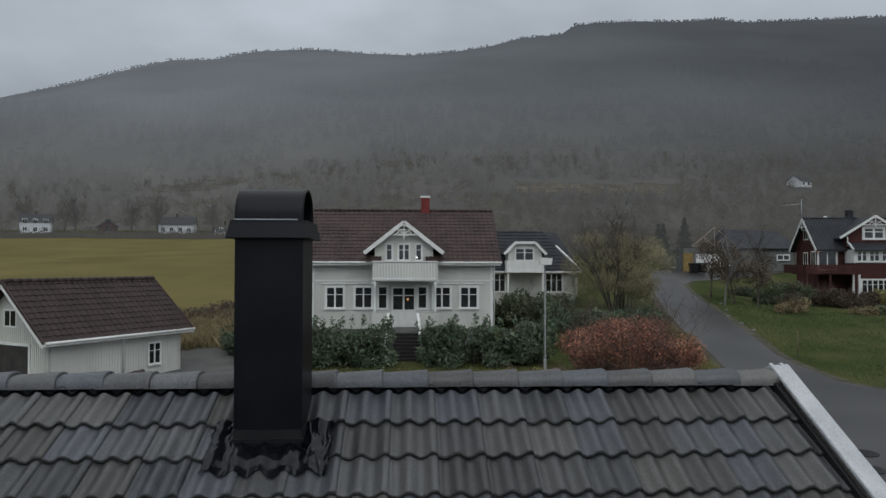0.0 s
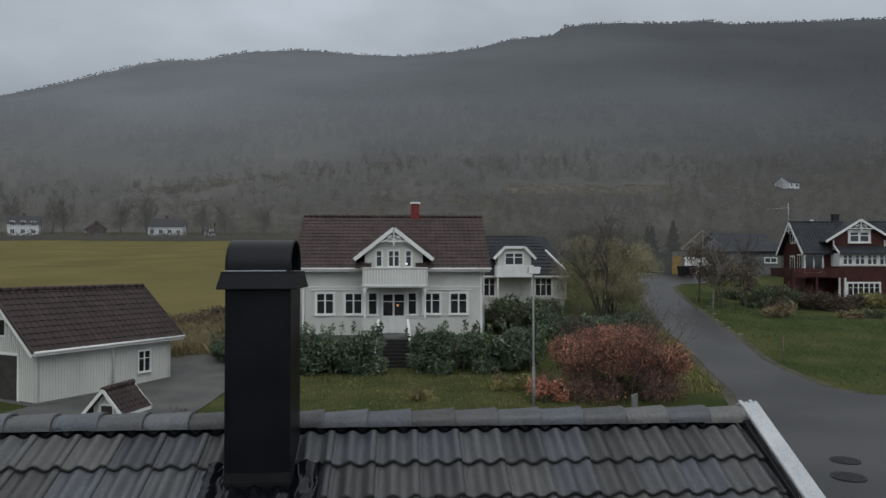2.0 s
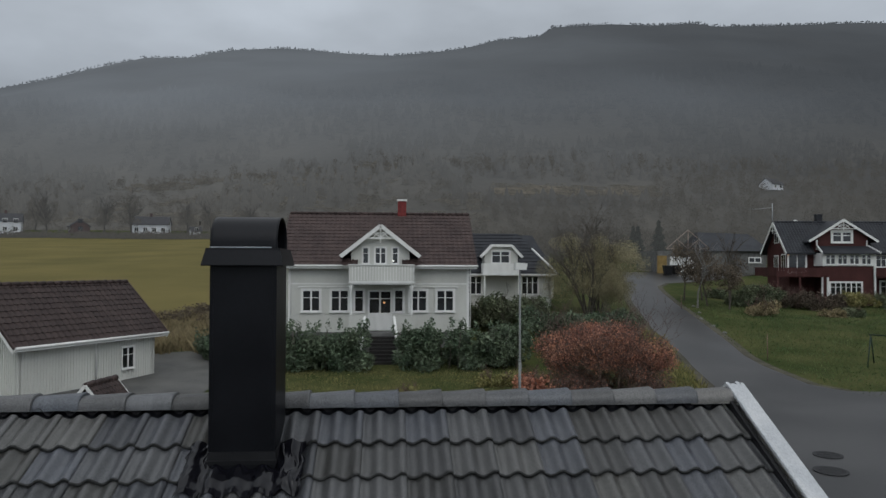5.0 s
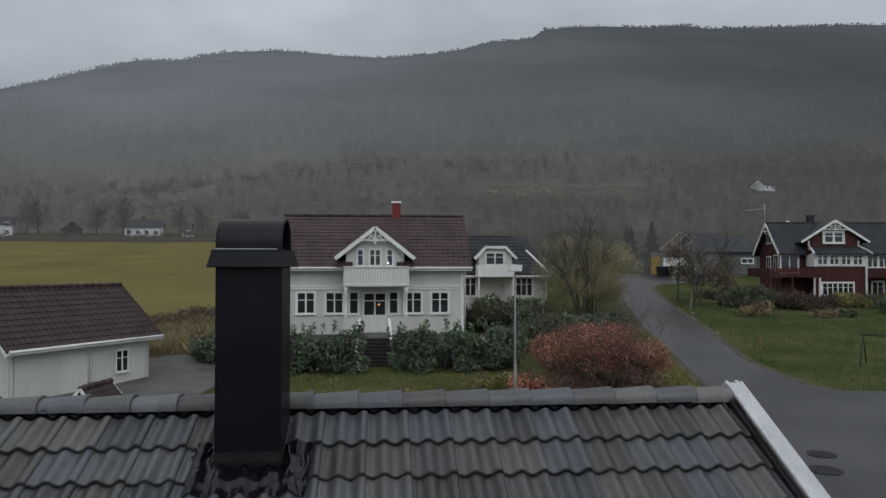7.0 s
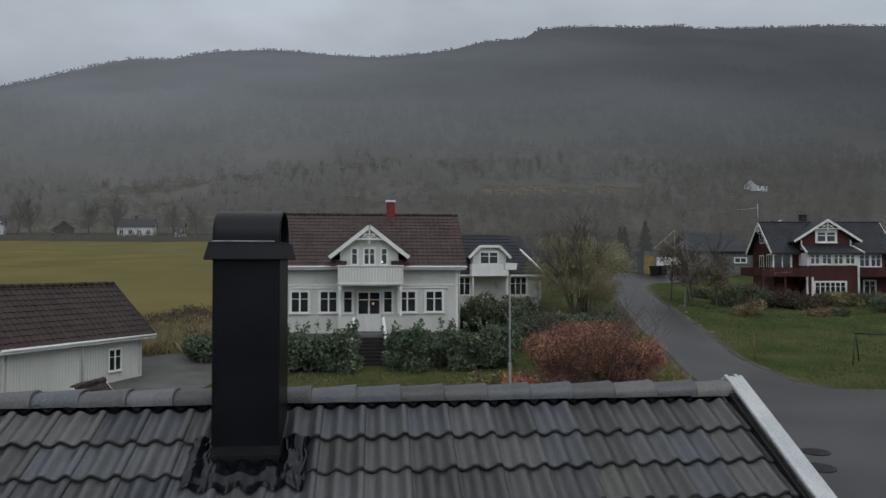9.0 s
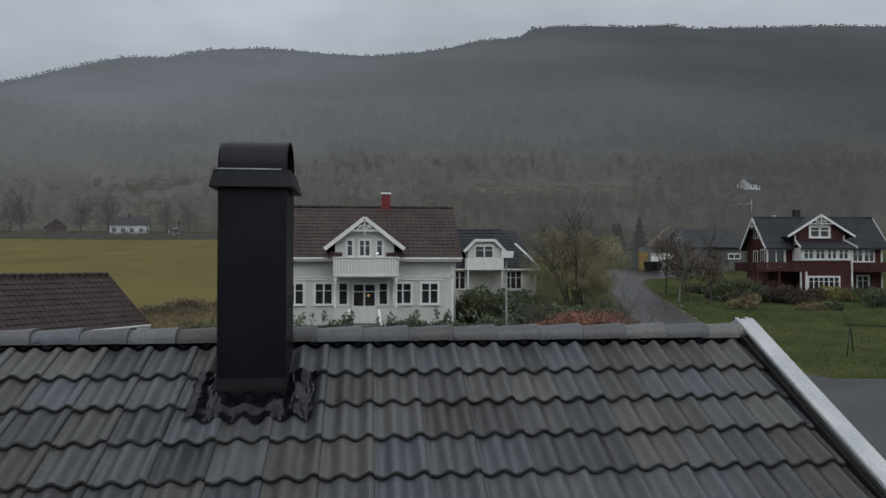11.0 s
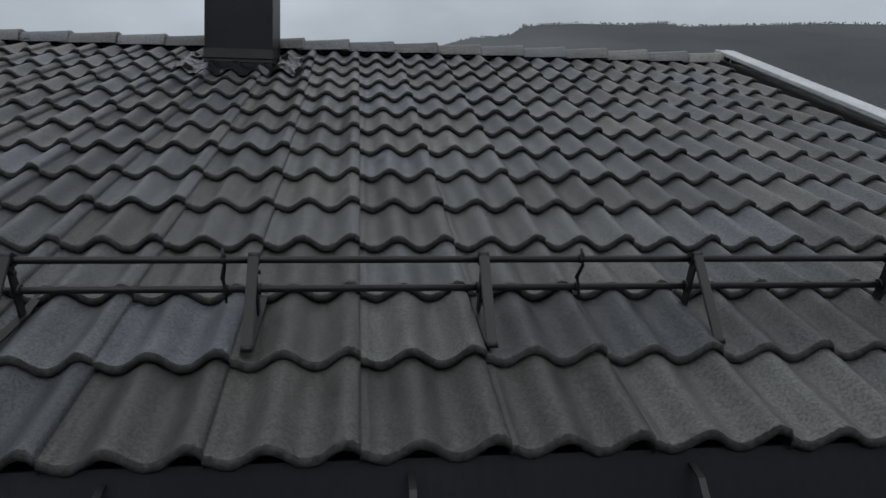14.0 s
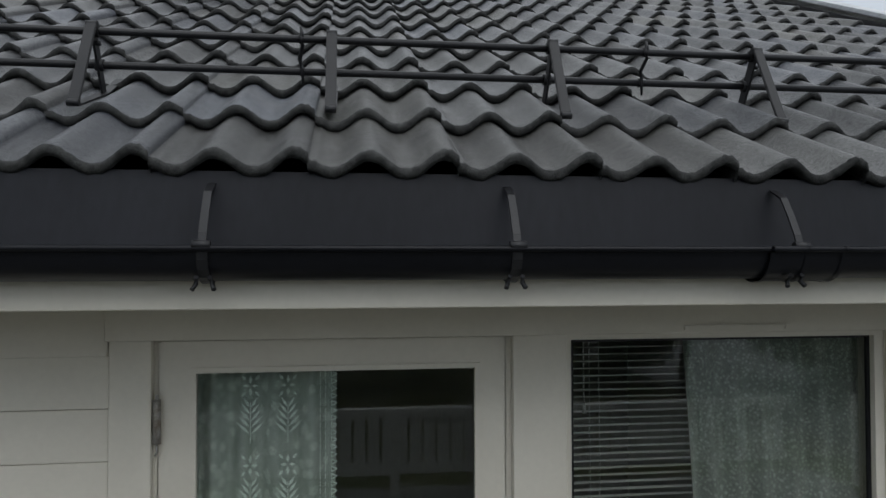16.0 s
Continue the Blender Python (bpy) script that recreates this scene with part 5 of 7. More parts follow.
def front_gable(parent, x, half, y, yb, ez, pz, wall_mat, roof_mat, over=0.35, trim=None, wall_half=None, wall_z0=None, scroll=True):
    """A cross gable that faces -y: its wall, two roof planes, white bargeboards and carved brace."""
    trim = trim or M_WHITE
    wh = wall_half or half - 0.4
    wz0 = wall_z0 if wall_z0 is not None else ez
    slope = (pz - ez) / half
    bm = bmesh.new()
    top = pz - 0.1
    za = top - slope * wh
    prism(bm, [(x - wh, wz0), (x + wh, wz0), (x + wh, za), (x, top), (x - wh, za)], y, yb)
    g = part("cross_gable", bm, wall_mat, parent)
    bm = bmesh.new()
    u = x - wh
    while u < x + wh - 0.03:
        box(bm, u, u + 0.05, y - 0.02, y, wz0, top - slope * abs(u + 0.025 - x) - 0.03)
        u += 0.17
    tagged(part("cladding", bm, wall_mat, parent), kind="stuff")
    for s in (-1, 1):
        bm = bmesh.new()
        p = [(x, pz), (x + s * half, ez), (x + s * half, ez - 0.12), (x, pz - 0.14)]
        prism(bm, p, y - over, yb + (2.0 if not scroll else 1.5))
        part("gable_roof", bm, roof_mat, parent)
        bm = bmesh.new()
        beam(bm, (x, y - over - 0.03, pz - 0.02), (x + s * (half + 0.03), y - over - 0.03, ez - 0.04), 0.05, 0.22, (0, 0, 1))
        part("bargeboard", bm, trim, parent)
    if scroll:
        bm = bmesh.new()
        zc = pz - 0.42 * (pz - ez)
        hw = half * 0.40
        beam(bm, (x - hw, y - over, zc), (x + hw, y - over, zc), 0.05, 0.09)
        beam(bm, (x, y - over, pz - 0.15), (x, y - over, zc - 0.28), 0.07, 0.1, (0, 1, 0))
        for s in (-1, 1):
            pts = []
            for k in range(9):
                a = k / 8 * math.pi * 0.95
                pts.append((x + s * (0.08 + hw * 0.55 * k / 8), y - over, zc + 0.05 + 0.22 * hw * (1 - k / 8) + 0.10 * math.sin(a * 2)))
            tube(bm, pts, 0.035, 5)
            beam(bm, (x, y - over, zc + 0.05), (x + s * hw * 0.5, y - over, zc + (pz - zc) * 0.48), 0.04, 0.06)
        part("carved_brace", bm, trim, parent)
    return g


def downpipe(parent, x, y, z0, z1, mat):
    bm = bmesh.new()
    tube(bm, [(x, y - 0.25, z1), (x, y - 0.06, z1 - 0.25), (x, y - 0.06, z0)], 0.045, 8)
    part("downpipe", bm, mat, parent)


# the white villa straight across
villa = thing("villa", "white timber villa with brown tile roof, balcony and carved gable", "house", (0, 40.5, 0.7))


def villa_parts():
    z = lambda q: q - 0.7
    x0, x1, d = -5.3, 5.22, 8.0
    walls(villa, x0, x1, 0, d, z(1.5), z(5.5), z(8.5), M_CLAD)
    bm = bmesh.new()
    box(bm, x0 - 0.02, x1 + 0.02, -0.03, d + 0.03, z(0.2), z(1.49))
    part("plinth", bm, M_STONE, villa)
    rf, low, ym, half = gable_roof(villa, x0, x1, 0, d, z(5.70), z(8.70), M_BROWN, 0.45, "roof", "brown concrete tile roof")
    ridge_cap(villa, x0 - 0.45, x1 + 0.45, ym, z(8.72), M_BROWN)
    bargeboards(villa, x0 - 0.47, ym - half, ym, ym + half, low, z(8.68), M_BROWN)
    bargeboards(villa, x1 + 0.47, ym - half, ym, ym + half, low, z(8.68), M_BROWN)
    bm = bmesh.new()
    box(bm, x0 - 0.45, x1 + 0.45, -0.49, -0.42, low - 0.16, low + 0.03)
    tube(bm, [(x0 - 0.45, -0.53, low - 0.0), (x1 + 0.5, -0.53, low - 0.0)], 0.065, 8)
    part("eaves_gutter", bm, M_WHITE, villa)
    downpipe(villa, x1 + 0.1, 0.05, z(1.5), low, M_WHITE)
    downpipe(villa, x0 - 0.1, 0.05, z(1.5), low, M_WHITE)
    for nm, b in (("corner_board", (x0 - 0.03, x0 + 0.12, z(1.5), z(5.2))), ("corner_board", (x1 - 0.12, x1 + 0.03, z(1.5), z(5.2))), ("belt_board", (x0, x1, z(4.28), z(4.36)))):
        bm = bmesh.new()
        box(bm, b[0], b[1], -0.035, 0.0, b[2], b[3])
        part(nm, bm, M_WHITE, villa)
    for x in (-3.99, -2.34, 2.24, 3.83):
        window(villa, x, z(2.72), 1.0, 1.22, -0.01, 2, 2, label="white six-light casement window")
        bm = bmesh.new()
        box(bm, x - 0.78, x + 0.78, -0.10, 0.0, z(4.11), z(4.16))
        part("drip_cap", bm, M_WHITE, villa)
        for k in (-0.28, 0.24):
            bm = bmesh.new()
            tube(bm, [(x + k, 0.02, z(2.80)), (x + k, 0.02, z(2.88)), (x + k, 0.02, z(2.96))], [0.05, 0.07, 0.03], 6)
            part("flower_pot", bm, M_WHITE, villa)
    # recessed porch with double door and side windows
    for x in (-1.22, 1.10):
        window(villa, x, z(2.68), 0.52, 1.28, -0.01, 1, 2, label="narrow side window")
    bm = bmesh.new()
    for b in ((-0.72, -0.62, z(1.6), z(3.95)), (0.62, 0.72, z(1.6), z(3.95)), (-0.62, 0.62, z(3.86), z(3.95)), (-0.04, 0.04, z(1.6), z(3.86)), (-0.62, -0.04, z(1.6), z(2.62)), (0.04, 0.62, z(1.6), z(2.62))):
        box(bm, b[0], b[1], -0.075, 0.0, b[2], b[3])
    for s in (-1, 1):
        box(bm, min(s * 0.04, s * 0.62), max(s * 0.04, s * 0.62), -0.07, 0.0, z(3.42), z(3.47))
    dr = part("double_door", bm, M_WHITE, villa, "white glazed double door")
    for s in (-1, 1):
        for lo, hi in ((2.62, 3.42), (3.47, 3.86)):
            bm = bmesh.new()
            box(bm, min(s * 0.06, s * 0.6), max(s * 0.06, s * 0.6), -0.045, 0.0, z(lo), z(hi))
            part("pane", bm, M_PANE, dr)
    bm = bmesh.new()
    tube(bm, [(0.24, -0.06, z(3.15)), (0.24, -0.06, z(3.27))], [0.04, 0.08], 10)
    part("lamp_seen_inside", bm, M_LAMP, dr, "warm lamp glowing behind the glass")
    # balcony over the porch
    bx0, bx1, by = -1.74, 1.92, -1.5
    bm = bmesh.new()
    box(bm, bx0, bx1, by, 0, z(4.32), z(4.52))
    box(bm, bx0 - 0.04, bx1 + 0.04, by - 0.04, 0, z(4.40), z(4.46))
    part("balcony_floor", bm, M_WHITE, villa)
    bm = bmesh.new()
    for b in ((bx0, bx1, by, by + 0.05), (bx0, bx0 + 0.05, by, 0), (bx1 - 0.05, bx1, by, 0)):
        box(bm, b[0], b[1], b[2], b[3], z(4.52), z(5.40))
    part("balcony_parapet", bm, M_CLAD, villa)
    bm = bmesh.new()
    u = bx0
    while u < bx1:
        box(bm, u, u + 0.05, by - 0.024, by, z(4.55), z(5.36))
        u += 0.165
    tagged(part("cladding", bm, M_WHITE, villa), kind="stuff")
    bm = bmesh.new()
    box(bm, bx0 - 0.05, bx1 + 0.05, by - 0.06, by + 0.08, z(5.40), z(5.46))
    part("balcony_rail", bm, M_WHITE, villa)
    for x in (bx0 + 0.12, bx1 - 0.12):
        bm = bmesh.new()
        tube(bm, [(x, by + 0.12, z(k)) for k in (1.55, 2.5, 2.55, 2.6, 3.9, 3.95, 4.1, 4.32)], [0.07, 0.07, 0.095, 0.06, 0.06, 0.09, 0.07, 0.085], 8)
        part("porch_post", bm, M_WHITE, villa)
        for s in (-1, 1):
            bm = bmesh.new()
            pts = [(x + s * 0.05, by + 0.12, z(3.98)), (x + s * 0.09, by + 0.12, z(4.16)), (x + s * 0.20, by + 0.12, z(4.29))]
            tube(bm, pts, 0.028, 6)
            part("bracket", bm, M_WHITE, villa)
    for x0_, x1_ in ((bx0, -0.75), (0.78, bx1)):
        bm = bmesh.new()
        box(bm, x0_, x1_, by + 0.05, by + 0.1, z(1.55), z(2.56))
        box(bm, x0_, x1_, by + 0.02, by + 0.14, z(2.56), z(2.62))
        part("porch_parapet", bm, M_CLAD, villa)
    bm = bmesh.new()
    box(bm, bx0, bx1, by, 0, z(0.5), z(1.56))
    part("porch_floor", bm, M_STONE, villa)
    for x in (-0.82, 0.80):
        bm = bmesh.new()
        beam(bm, (x, by - 0.02, z(2.45)), (x * 1.18, by - 1.1, z(1.35)), 0.14, 0.22)
        beam(bm, (x * 1.18, by - 1.1, z(1.45)), (x * 1.18, by - 1.1, z(0.4)), 0.14, 0.14, (0, 1, 0))
        part("stair_parapet", bm, M_WHITE, villa)
    # gable
    front_gable(villa, 0.02, 2.22, -1.1, 1.2, z(5.93), z(7.68), M_CLAD, M_BROWN, 0.35, wall_half=1.66, wall_z0=z(4.55))
    for x, w, c in ((-0.82, 0.34, 1), (0.02, 0.62, 2), (0.86, 0.34, 1)):
        window(villa, x, z(5.5), w, 0.92, -1.11, c, 2, case=0.06, bar=0.04, label="small gable window")
    for s in (-1, 1):
        bm = bmesh.new()
        a, b = sorted((s * 1.25, s * 2.15))
        v, f = roof_plane(b - a, 0.62, 42)
        part("cheek_roof", raw_mesh("cheek_roof", [(a + p[0], -1.46 + p[1], z(5.36) + p[2]) for p in v], f, M_BROWN), None, villa)
    bm = bmesh.new()
    tube(bm, [(0.75, -1.15, z(5.62)), (0.75, -1.15, z(5.70))], [0.05, 0.05], 8)
    part("gable_lamp", bm, M_WLAMP, villa, "small white lit lamp")
    bm = bmesh.new()
    box(bm, 1.08, 1.62, 3.75, 4.25, z(8.2), z(9.52))
    part("chimney_stack", bm, M_BRICK, villa, "red brick chimney with pale cap")
    bm = bmesh.new()
    box(bm, 1.03, 1.67, 3.7, 4.3, z(9.52), z(9.64))
    part("chimney_cap", bm, M_WHITE, villa)


M_LAMP = glow("warm_lamp", (1.0, 0.5, 0.2), 0.35)
M_WLAMP = glow("white_lamp", (1.0, 0.97, 0.9), 1.0)
villa_parts()

# stone steps up between the hedges
steps = thing("garden_steps", "dark wet timber garden steps between two hedges", "steps", (0.2, 36.4, -0.1))
for k in range(9):
    part("step", soft_box(-0.75, 0.75, 0.28 * k, 0.28 * k + 0.32, 0.0 + 0.165 * k, 0.05 + 0.165 * (k + 1) - 0.03, 0.01), M_IRON, steps)

# white garage
garage = thing("garage", "white boarded garage with brown tile roof and dark open door", "garage", (-14.64, 29.0, -0.22), 59.6)


def garage_parts():
    L, D, e, r = 6.96, 5.0, 2.58, 4.72
    walls(garage, 0, L, 0, D, 0.12, e, r - 0.15, M_CLAD, 0.14)
    bm = bmesh.new()
    box(bm, -0.03, L + 0.03, -0.03, D + 0.03, -0.4, 0.119)
    part("plinth", bm, M_STONE, garage)
    rf, low, ym, half = gable_roof(garage, 0, L, 0, D, e + 0.02, r, M_BROWN, 0.42, "roof", "brown tile roof", gauge=0.36)
    ridge_cap(garage, -0.42, L + 0.42, ym, r + 0.04, M_BROWN)
    for x in (-0.45, L + 0.45):
        bargeboards(garage, x, ym - half, ym, ym + half, low - 0.1, r - 0.1, M_WHITE, 0.16)
        bargeboards(garage, x, ym - half - 0.02, ym, ym + half + 0.02, low + 0.05, r + 0.05, M_BROWN, 0.12, 0.07)
    bm = bmesh.new()
    box(bm, -0.42, L + 0.42, -0.46, -0.41, low - 0.15, low + 0.02)
    tube(bm, [(-0.42, -0.5, low), (L + 0.45, -0.5, low)], 0.06, 8)
    part("eaves_gutter", bm, M_WHITE, garage)
    downpipe(garage, 3.6, -0.02, 0.1, low, M_WHITE)
    window(garage, 5.35, 0.72, 0.68, 1.0, -0.02, 2, 2, bar=0.035, case=0.045, label="small white window")
    # doorway, its inner shade painted as a dark panel, and small window in the gable that faces the drive
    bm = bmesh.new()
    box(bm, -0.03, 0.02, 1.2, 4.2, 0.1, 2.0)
    part("doorway", bm, M_DARK, garage, "dark panel painted as the shade inside the garage doorway")
    bm = bmesh.new()
    for b in ((1.08, 1.2, 0.1, 2.1), (4.2, 4.32, 0.1, 2.1), (1.08, 4.32, 2.0, 2.12)):
        box(bm, -0.06, 0.0, b[0], b[1], b[2], b[3])
    part("door_frame", bm, M_WHITE, garage)
    bm = bmesh.new()
    box(bm, -0.05, 0.0, 2.05, 2.95, 2.75, 3.55)
    w_ = part("gable_window", bm, M_WHITE, garage)
    for y_ in (2.12, 2.53):
        bm = bmesh.new()
        box(bm, -0.056, -0.03, y_, y_ + 0.34, 2.83, 3.47)
        part("pane", bm, M_PANE, w_)


garage_parts()

# small well house
well = thing("well_house", "small white playhouse with brown tile roof beside the driveway", "playhouse", (-9.55, 24.2, -0.42), 76)


def well_parts():
    walls(well, -0.5, 0.65, -0.5, 0.5, 0, 1.2, 1.7, M_CLAD, 0.12)
    rf, low, ym, half = gable_roof(well, -0.5, 0.65, -0.5, 0.5, 1.24, 1.80, M_BROWN, 0.25, "roof", "brown tile roof", 0.2, 0.2, 0.07)
    ridge_cap(well, -0.75, 0.9, 0, 1.80, M_BROWN)
    for x in (-0.77, 0.92):
        bargeboards(well, x, -half, 0, half, low, 1.80, M_WHITE, 0.11, 0.03)
    bm = bmesh.new()
    box(bm, -0.76, 0.9, -half - 0.03, -half, low - 0.1, low + 0.01)
    part("eaves_board", bm, M_WHITE, well)
    # flat dark panel in place of the shaded opening
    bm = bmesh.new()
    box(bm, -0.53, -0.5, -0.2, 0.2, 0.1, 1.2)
    part("doorway", bm, M_DARK, well, "dark panel painted as the shade inside the playhouse doorway")
    bm = bmesh.new()
    for a, b in ((-0.28, -0.22), (0.22, 0.28)):
        box(bm, -0.55, -0.5, a, b, 0.05, 1.22)
    box(bm, -0.55, -0.5, -0.28, 0.28, 1.2, 1.26)
    part("door_frame", bm, M_WHITE, well)


well_parts()

# white house behind the villa
cottage = thing("cottage", "white timber house with dark slate roof, dormer and balcony", "house", (3.5, 56.0, 2.0))


def cottage_parts():
    z = lambda q: q - 2.0
    L, D = 10.3, 8.0
    walls(cottage, 0, L, 0, D, z(1.6), z(4.85), z(4.86), M_CLAD)
    # hipped main roof
    bm = bmesh.new()
    o = 0.45
    lo, hi = z(4.7), z(8.15)
    c = [bm.verts.new(p) for p in ((-o, -o, lo), (L + o, -o, lo), (L + o, D + o, lo), (-o, D + o, lo), (1.5, D / 2, hi), (L - 2.0, D / 2, hi))]
    for q in ((0, 1, 5, 4), (1, 2, 5), (2, 3, 4, 5), (3, 0, 4), (3, 2, 1, 0)):
        bm.faces.new([c[i] for i in q])
    part("roof", bm, M_SLATE, cottage, "dark slate roof")
    bm = bmesh.new()
    for k in range(12):
        t = (k + 0.5) / 12
        a = Vector((-o, -o, lo)).lerp(Vector((1.5, D / 2, hi)), t)
        b = Vector((L + o, -o, lo)).lerp(Vector((L - 2.0, D / 2, hi)), t)
        beam(bm, a + Vector((0, -0.01, 0.02)), b + Vector((0, -0.01, 0.02)), 0.05, 0.03)
    part("slate_courses", bm, M_SLATE, cottage)
    bm = bmesh.new()
    beam(bm, (L + o, -o - 0.02, lo + 0.03), (L - 1.1, D / 2 - 1.75, hi - 1.35), 0.16, 0.12)
    beam(bm, (-o, -o - 0.02, lo - 0.06), (L + o, -o - 0.02, lo - 0.06), 0.05, 0.14)
    part("trim", bm, M_WHITE, cottage)
    bm = bmesh.new()
    c = [bm.verts.new(p) for p in ((7.5, 5.0, z(4.4)), (12.2, 5.0, z(4.4)), (12.2, 13.0, z(4.4)), (7.5, 13.0, z(4.4)), (8.0, 9.0, z(8.3)), (10.6, 9.0, z(8.2)))]
    for q in ((0, 1, 5, 4), (1, 2, 5), (2, 3, 4, 5), (3, 0, 4), (3, 2, 1, 0)):
        bm.faces.new([c[i] for i in q])
    part("back_roof", bm, M_SLATE, cottage)
    bm = bmesh.new()
    box(bm, 7.6, 11.8, 5.4, 12.6, z(1.6), z(4.4))
    part("back_wing", bm, M_CLAD, cottage)
    # dormer with clipped gable
    dx, w = 6.1, 1.35
    bm = bmesh.new()
    prism(bm, [(dx - w, z(4.8)), (dx + w, z(4.8)), (dx + w, z(6.35)), (dx + 0.75, z(6.9)), (dx - 0.75, z(6.9)), (dx - w, z(6.35))], -0.6, 3.0)
    part("dormer", bm, M_CLAD, cottage)
    bm = bmesh.new()
    for p, q in (((dx - w - 0.35, z(6.05)), (dx - 0.8, z(6.98))), ((dx - 0.8, z(6.98)), (dx + 0.8, z(6.98))), ((dx + 0.8, z(6.98)), (dx + w + 0.35, z(6.05)))):
        beam(bm, (p[0], -0.75, p[1]), (q[0], -0.75, q[1]), 0.3, 0.2)
    part("dormer_trim", bm, M_WHITE, cottage)
    for s in (-1, 1):
        bm = bmesh.new()
        prism(bm, [(dx + s * (w + 0.35), z(6.1)), (dx + s * 0.8, z(7.05)), (dx, z(7.05)), (dx, z(6.95)), (dx + s * 0.75, z(6.95)), (dx + s * (w + 0.3), z(6.02))], -0.7, 3.4)
        part("dormer_roof", bm, M_SLATE, cottage)
    window(cottage, dx - 0.05, z(5.58), 1.45, 0.95, -0.62, 2, 2, case=0.07)
    bm = bmesh.new()
    box(bm, dx - 1.6, dx + 1.35, -1.7, -1.62, z(4.75), z(5.55))
    box(bm, dx - 1.6, dx - 1.52, -1.62, -0.5, z(4.75), z(5.55))
    box(bm, dx + 1.27, dx + 1.35, -1.62, -0.5, z(4.75), z(5.55))
    box(bm, dx - 1.65, dx + 1.4, -1.75, -0.4, z(4.6), z(4.75))
    part("balcony", bm, M_WHITE, cottage)
    for x in (dx - 1.5, dx + 1.25):
        bm = bmesh.new()
        box(bm, x - 0.06, x + 0.06, -1.68, -1.56, z(1.6), z(4.6))
        part("porch_post", bm, M_WHITE, cottage)
    for x in (3.9, 8.55):
        window(cottage, x, z(3.05), 1.35, 1.45, -0.02, 3, 2, case=0.1)
    bm = bmesh.new()
    for k in range(9):
        box(bm, 7.9 + 0.16 * k, 7.96 + 0.16 * k, -1.0, -0.95, z(2.3), z(3.0))
    box(bm, 7.8, 9.3, -1.02, -0.93, z(3.0), z(3.08))
    box(bm, 7.8, 9.3, -1.02, -0.93, z(2.25), z(2.33))
    part("terrace_rail", bm, M_WHITE, cottage)


cottage_parts()

# oxblood house by the lawn
red = thing("red_house", "oxblood timber house with white trim, dark roof and raised terrace", "house", (40.1, 66.0, 1.6), -5)


def red_parts():
    z = lambda q: q - 1.6
    L, D = 11.5, 4.8
    walls(red, 0, L, 0, D, z(1.6), z(7.2), z(9.7), M_RED, 0.18)
    rf, low, ym, half = gable_roof(red, 0, L, 0, D, z(7.25), z(9.9), M_SLATE, 0.5, "roof", "dark grey tile roof")
    ridge_cap(red, -0.5, L + 0.5, ym, z(9.93), M_SLATE)
    for x in (-0.53, L + 0.53):
        bargeboards(red, x, ym - half, ym, ym + half, low, z(9.9), M_WHITE, 0.24)
    bm = bmesh.new()
    beam(bm, (-0.53, ym - 0.9, z(9.0)), (-0.53, ym + 0.9, z(9.0)), 0.05, 0.09)
    beam(bm, (-0.53, ym, z(9.8)), (-0.53, ym, z(8.7)), 0.06, 0.09, (0, 1, 0))
    part("carved_brace", bm, M_WHITE, red)
    for a_, b_, c_ in ((-0.03, 0.12, 4.4), (L - 0.12, L + 0.03, 1.6)):
        bm = bmesh.new()
        box(bm, a_, b_, -0.04, 0.0, z(c_), z(6.8))
        part("corner_board", bm, M_WHITE, red)
    # gable end: two tall windows and a small one above
    for y, zz, h in ((1.1, 5.0, 1.5), (2.7, 5.0, 1.4), (2.6, 7.8, 0.9)):
        bm = bmesh.new()
        box(bm, -0.06, 0.0, y - 0.5, y + 0.5, z(zz) - 0.08, z(zz) + h + 0.1)
        w_ = part("gable_window", bm, M_WHITE, red)
        for s in (-0.4, 0.04):
            bm = bmesh.new()
            box(bm, -0.066, -0.02, y + s, y + s + 0.36, z(zz), z(zz) + h)
            part("pane", bm, M_PANE, w_)
    # terrace door and front windows
    window(red, 0.75, z(4.8), 1.7, 1.75, -0.02, 2, 1, case=0.12, label="wide terrace window")
    # bay
    bm = bmesh.new()
    box(bm, 2.5, 7.3, -1.6, 0.0, z(1.6), z(6.66))
    part("bay", bm, M_RED, red)
    bm = bmesh.new()
    u = 2.5
    while u < 7.3:
        box(bm, u, u + 0.05, -1.622, -1.6, z(1.6), z(6.6))
        u += 0.18
    tagged(part("cladding", bm, M_RED, red), kind="stuff")
    bm = bmesh.new()
    box(bm, 2.42, 7.36, -1.66, -1.58, z(5.42), z(6.68))
    box(bm, 2.42, 2.5, -1.6, 0, z(5.42), z(6.68))
    part("window_band", bm, M_WHITE, red)
    for x in (3.15, 4.3, 5.45, 6.6):
        window(red, x, z(5.58), 0.92, 0.95, -1.67, 2, 2, case=0.04, bar=0.06)
    bm = bmesh.new()
    a = [bm.verts.new(p) for p in ((2.2, -2.1, z(6.68)), (7.7, -2.1, z(6.68)), (7.4, 0.3, z(7.75)), (2.5, 0.3, z(7.75)))]
    b = [bm.verts.new(p.co + Vector((0, 0, -0.12))) for p in a]
    bm.faces.new(a)
    bm.faces.new(b[::-1])
    for i in range(4):
        bm.faces.new((a[i], b[i], b[(i + 1) % 4], a[(i + 1) % 4]))
    part("bay_roof", bm, M_SLATE, red)
    for x, x2 in ((2.15, 2.45), (7.75, 7.45)):
        bm = bmesh.new()
        beam(bm, (x, -2.15, z(6.66)), (x2, -0.6, z(7.38)), 0.10, 0.2)
        part("bargeboard", bm, M_WHITE, red)
    window(red, 4.65, z(2.62), 3.0, 1.2, -1.62, 6, 2, case=0.12, label="long ground floor window")
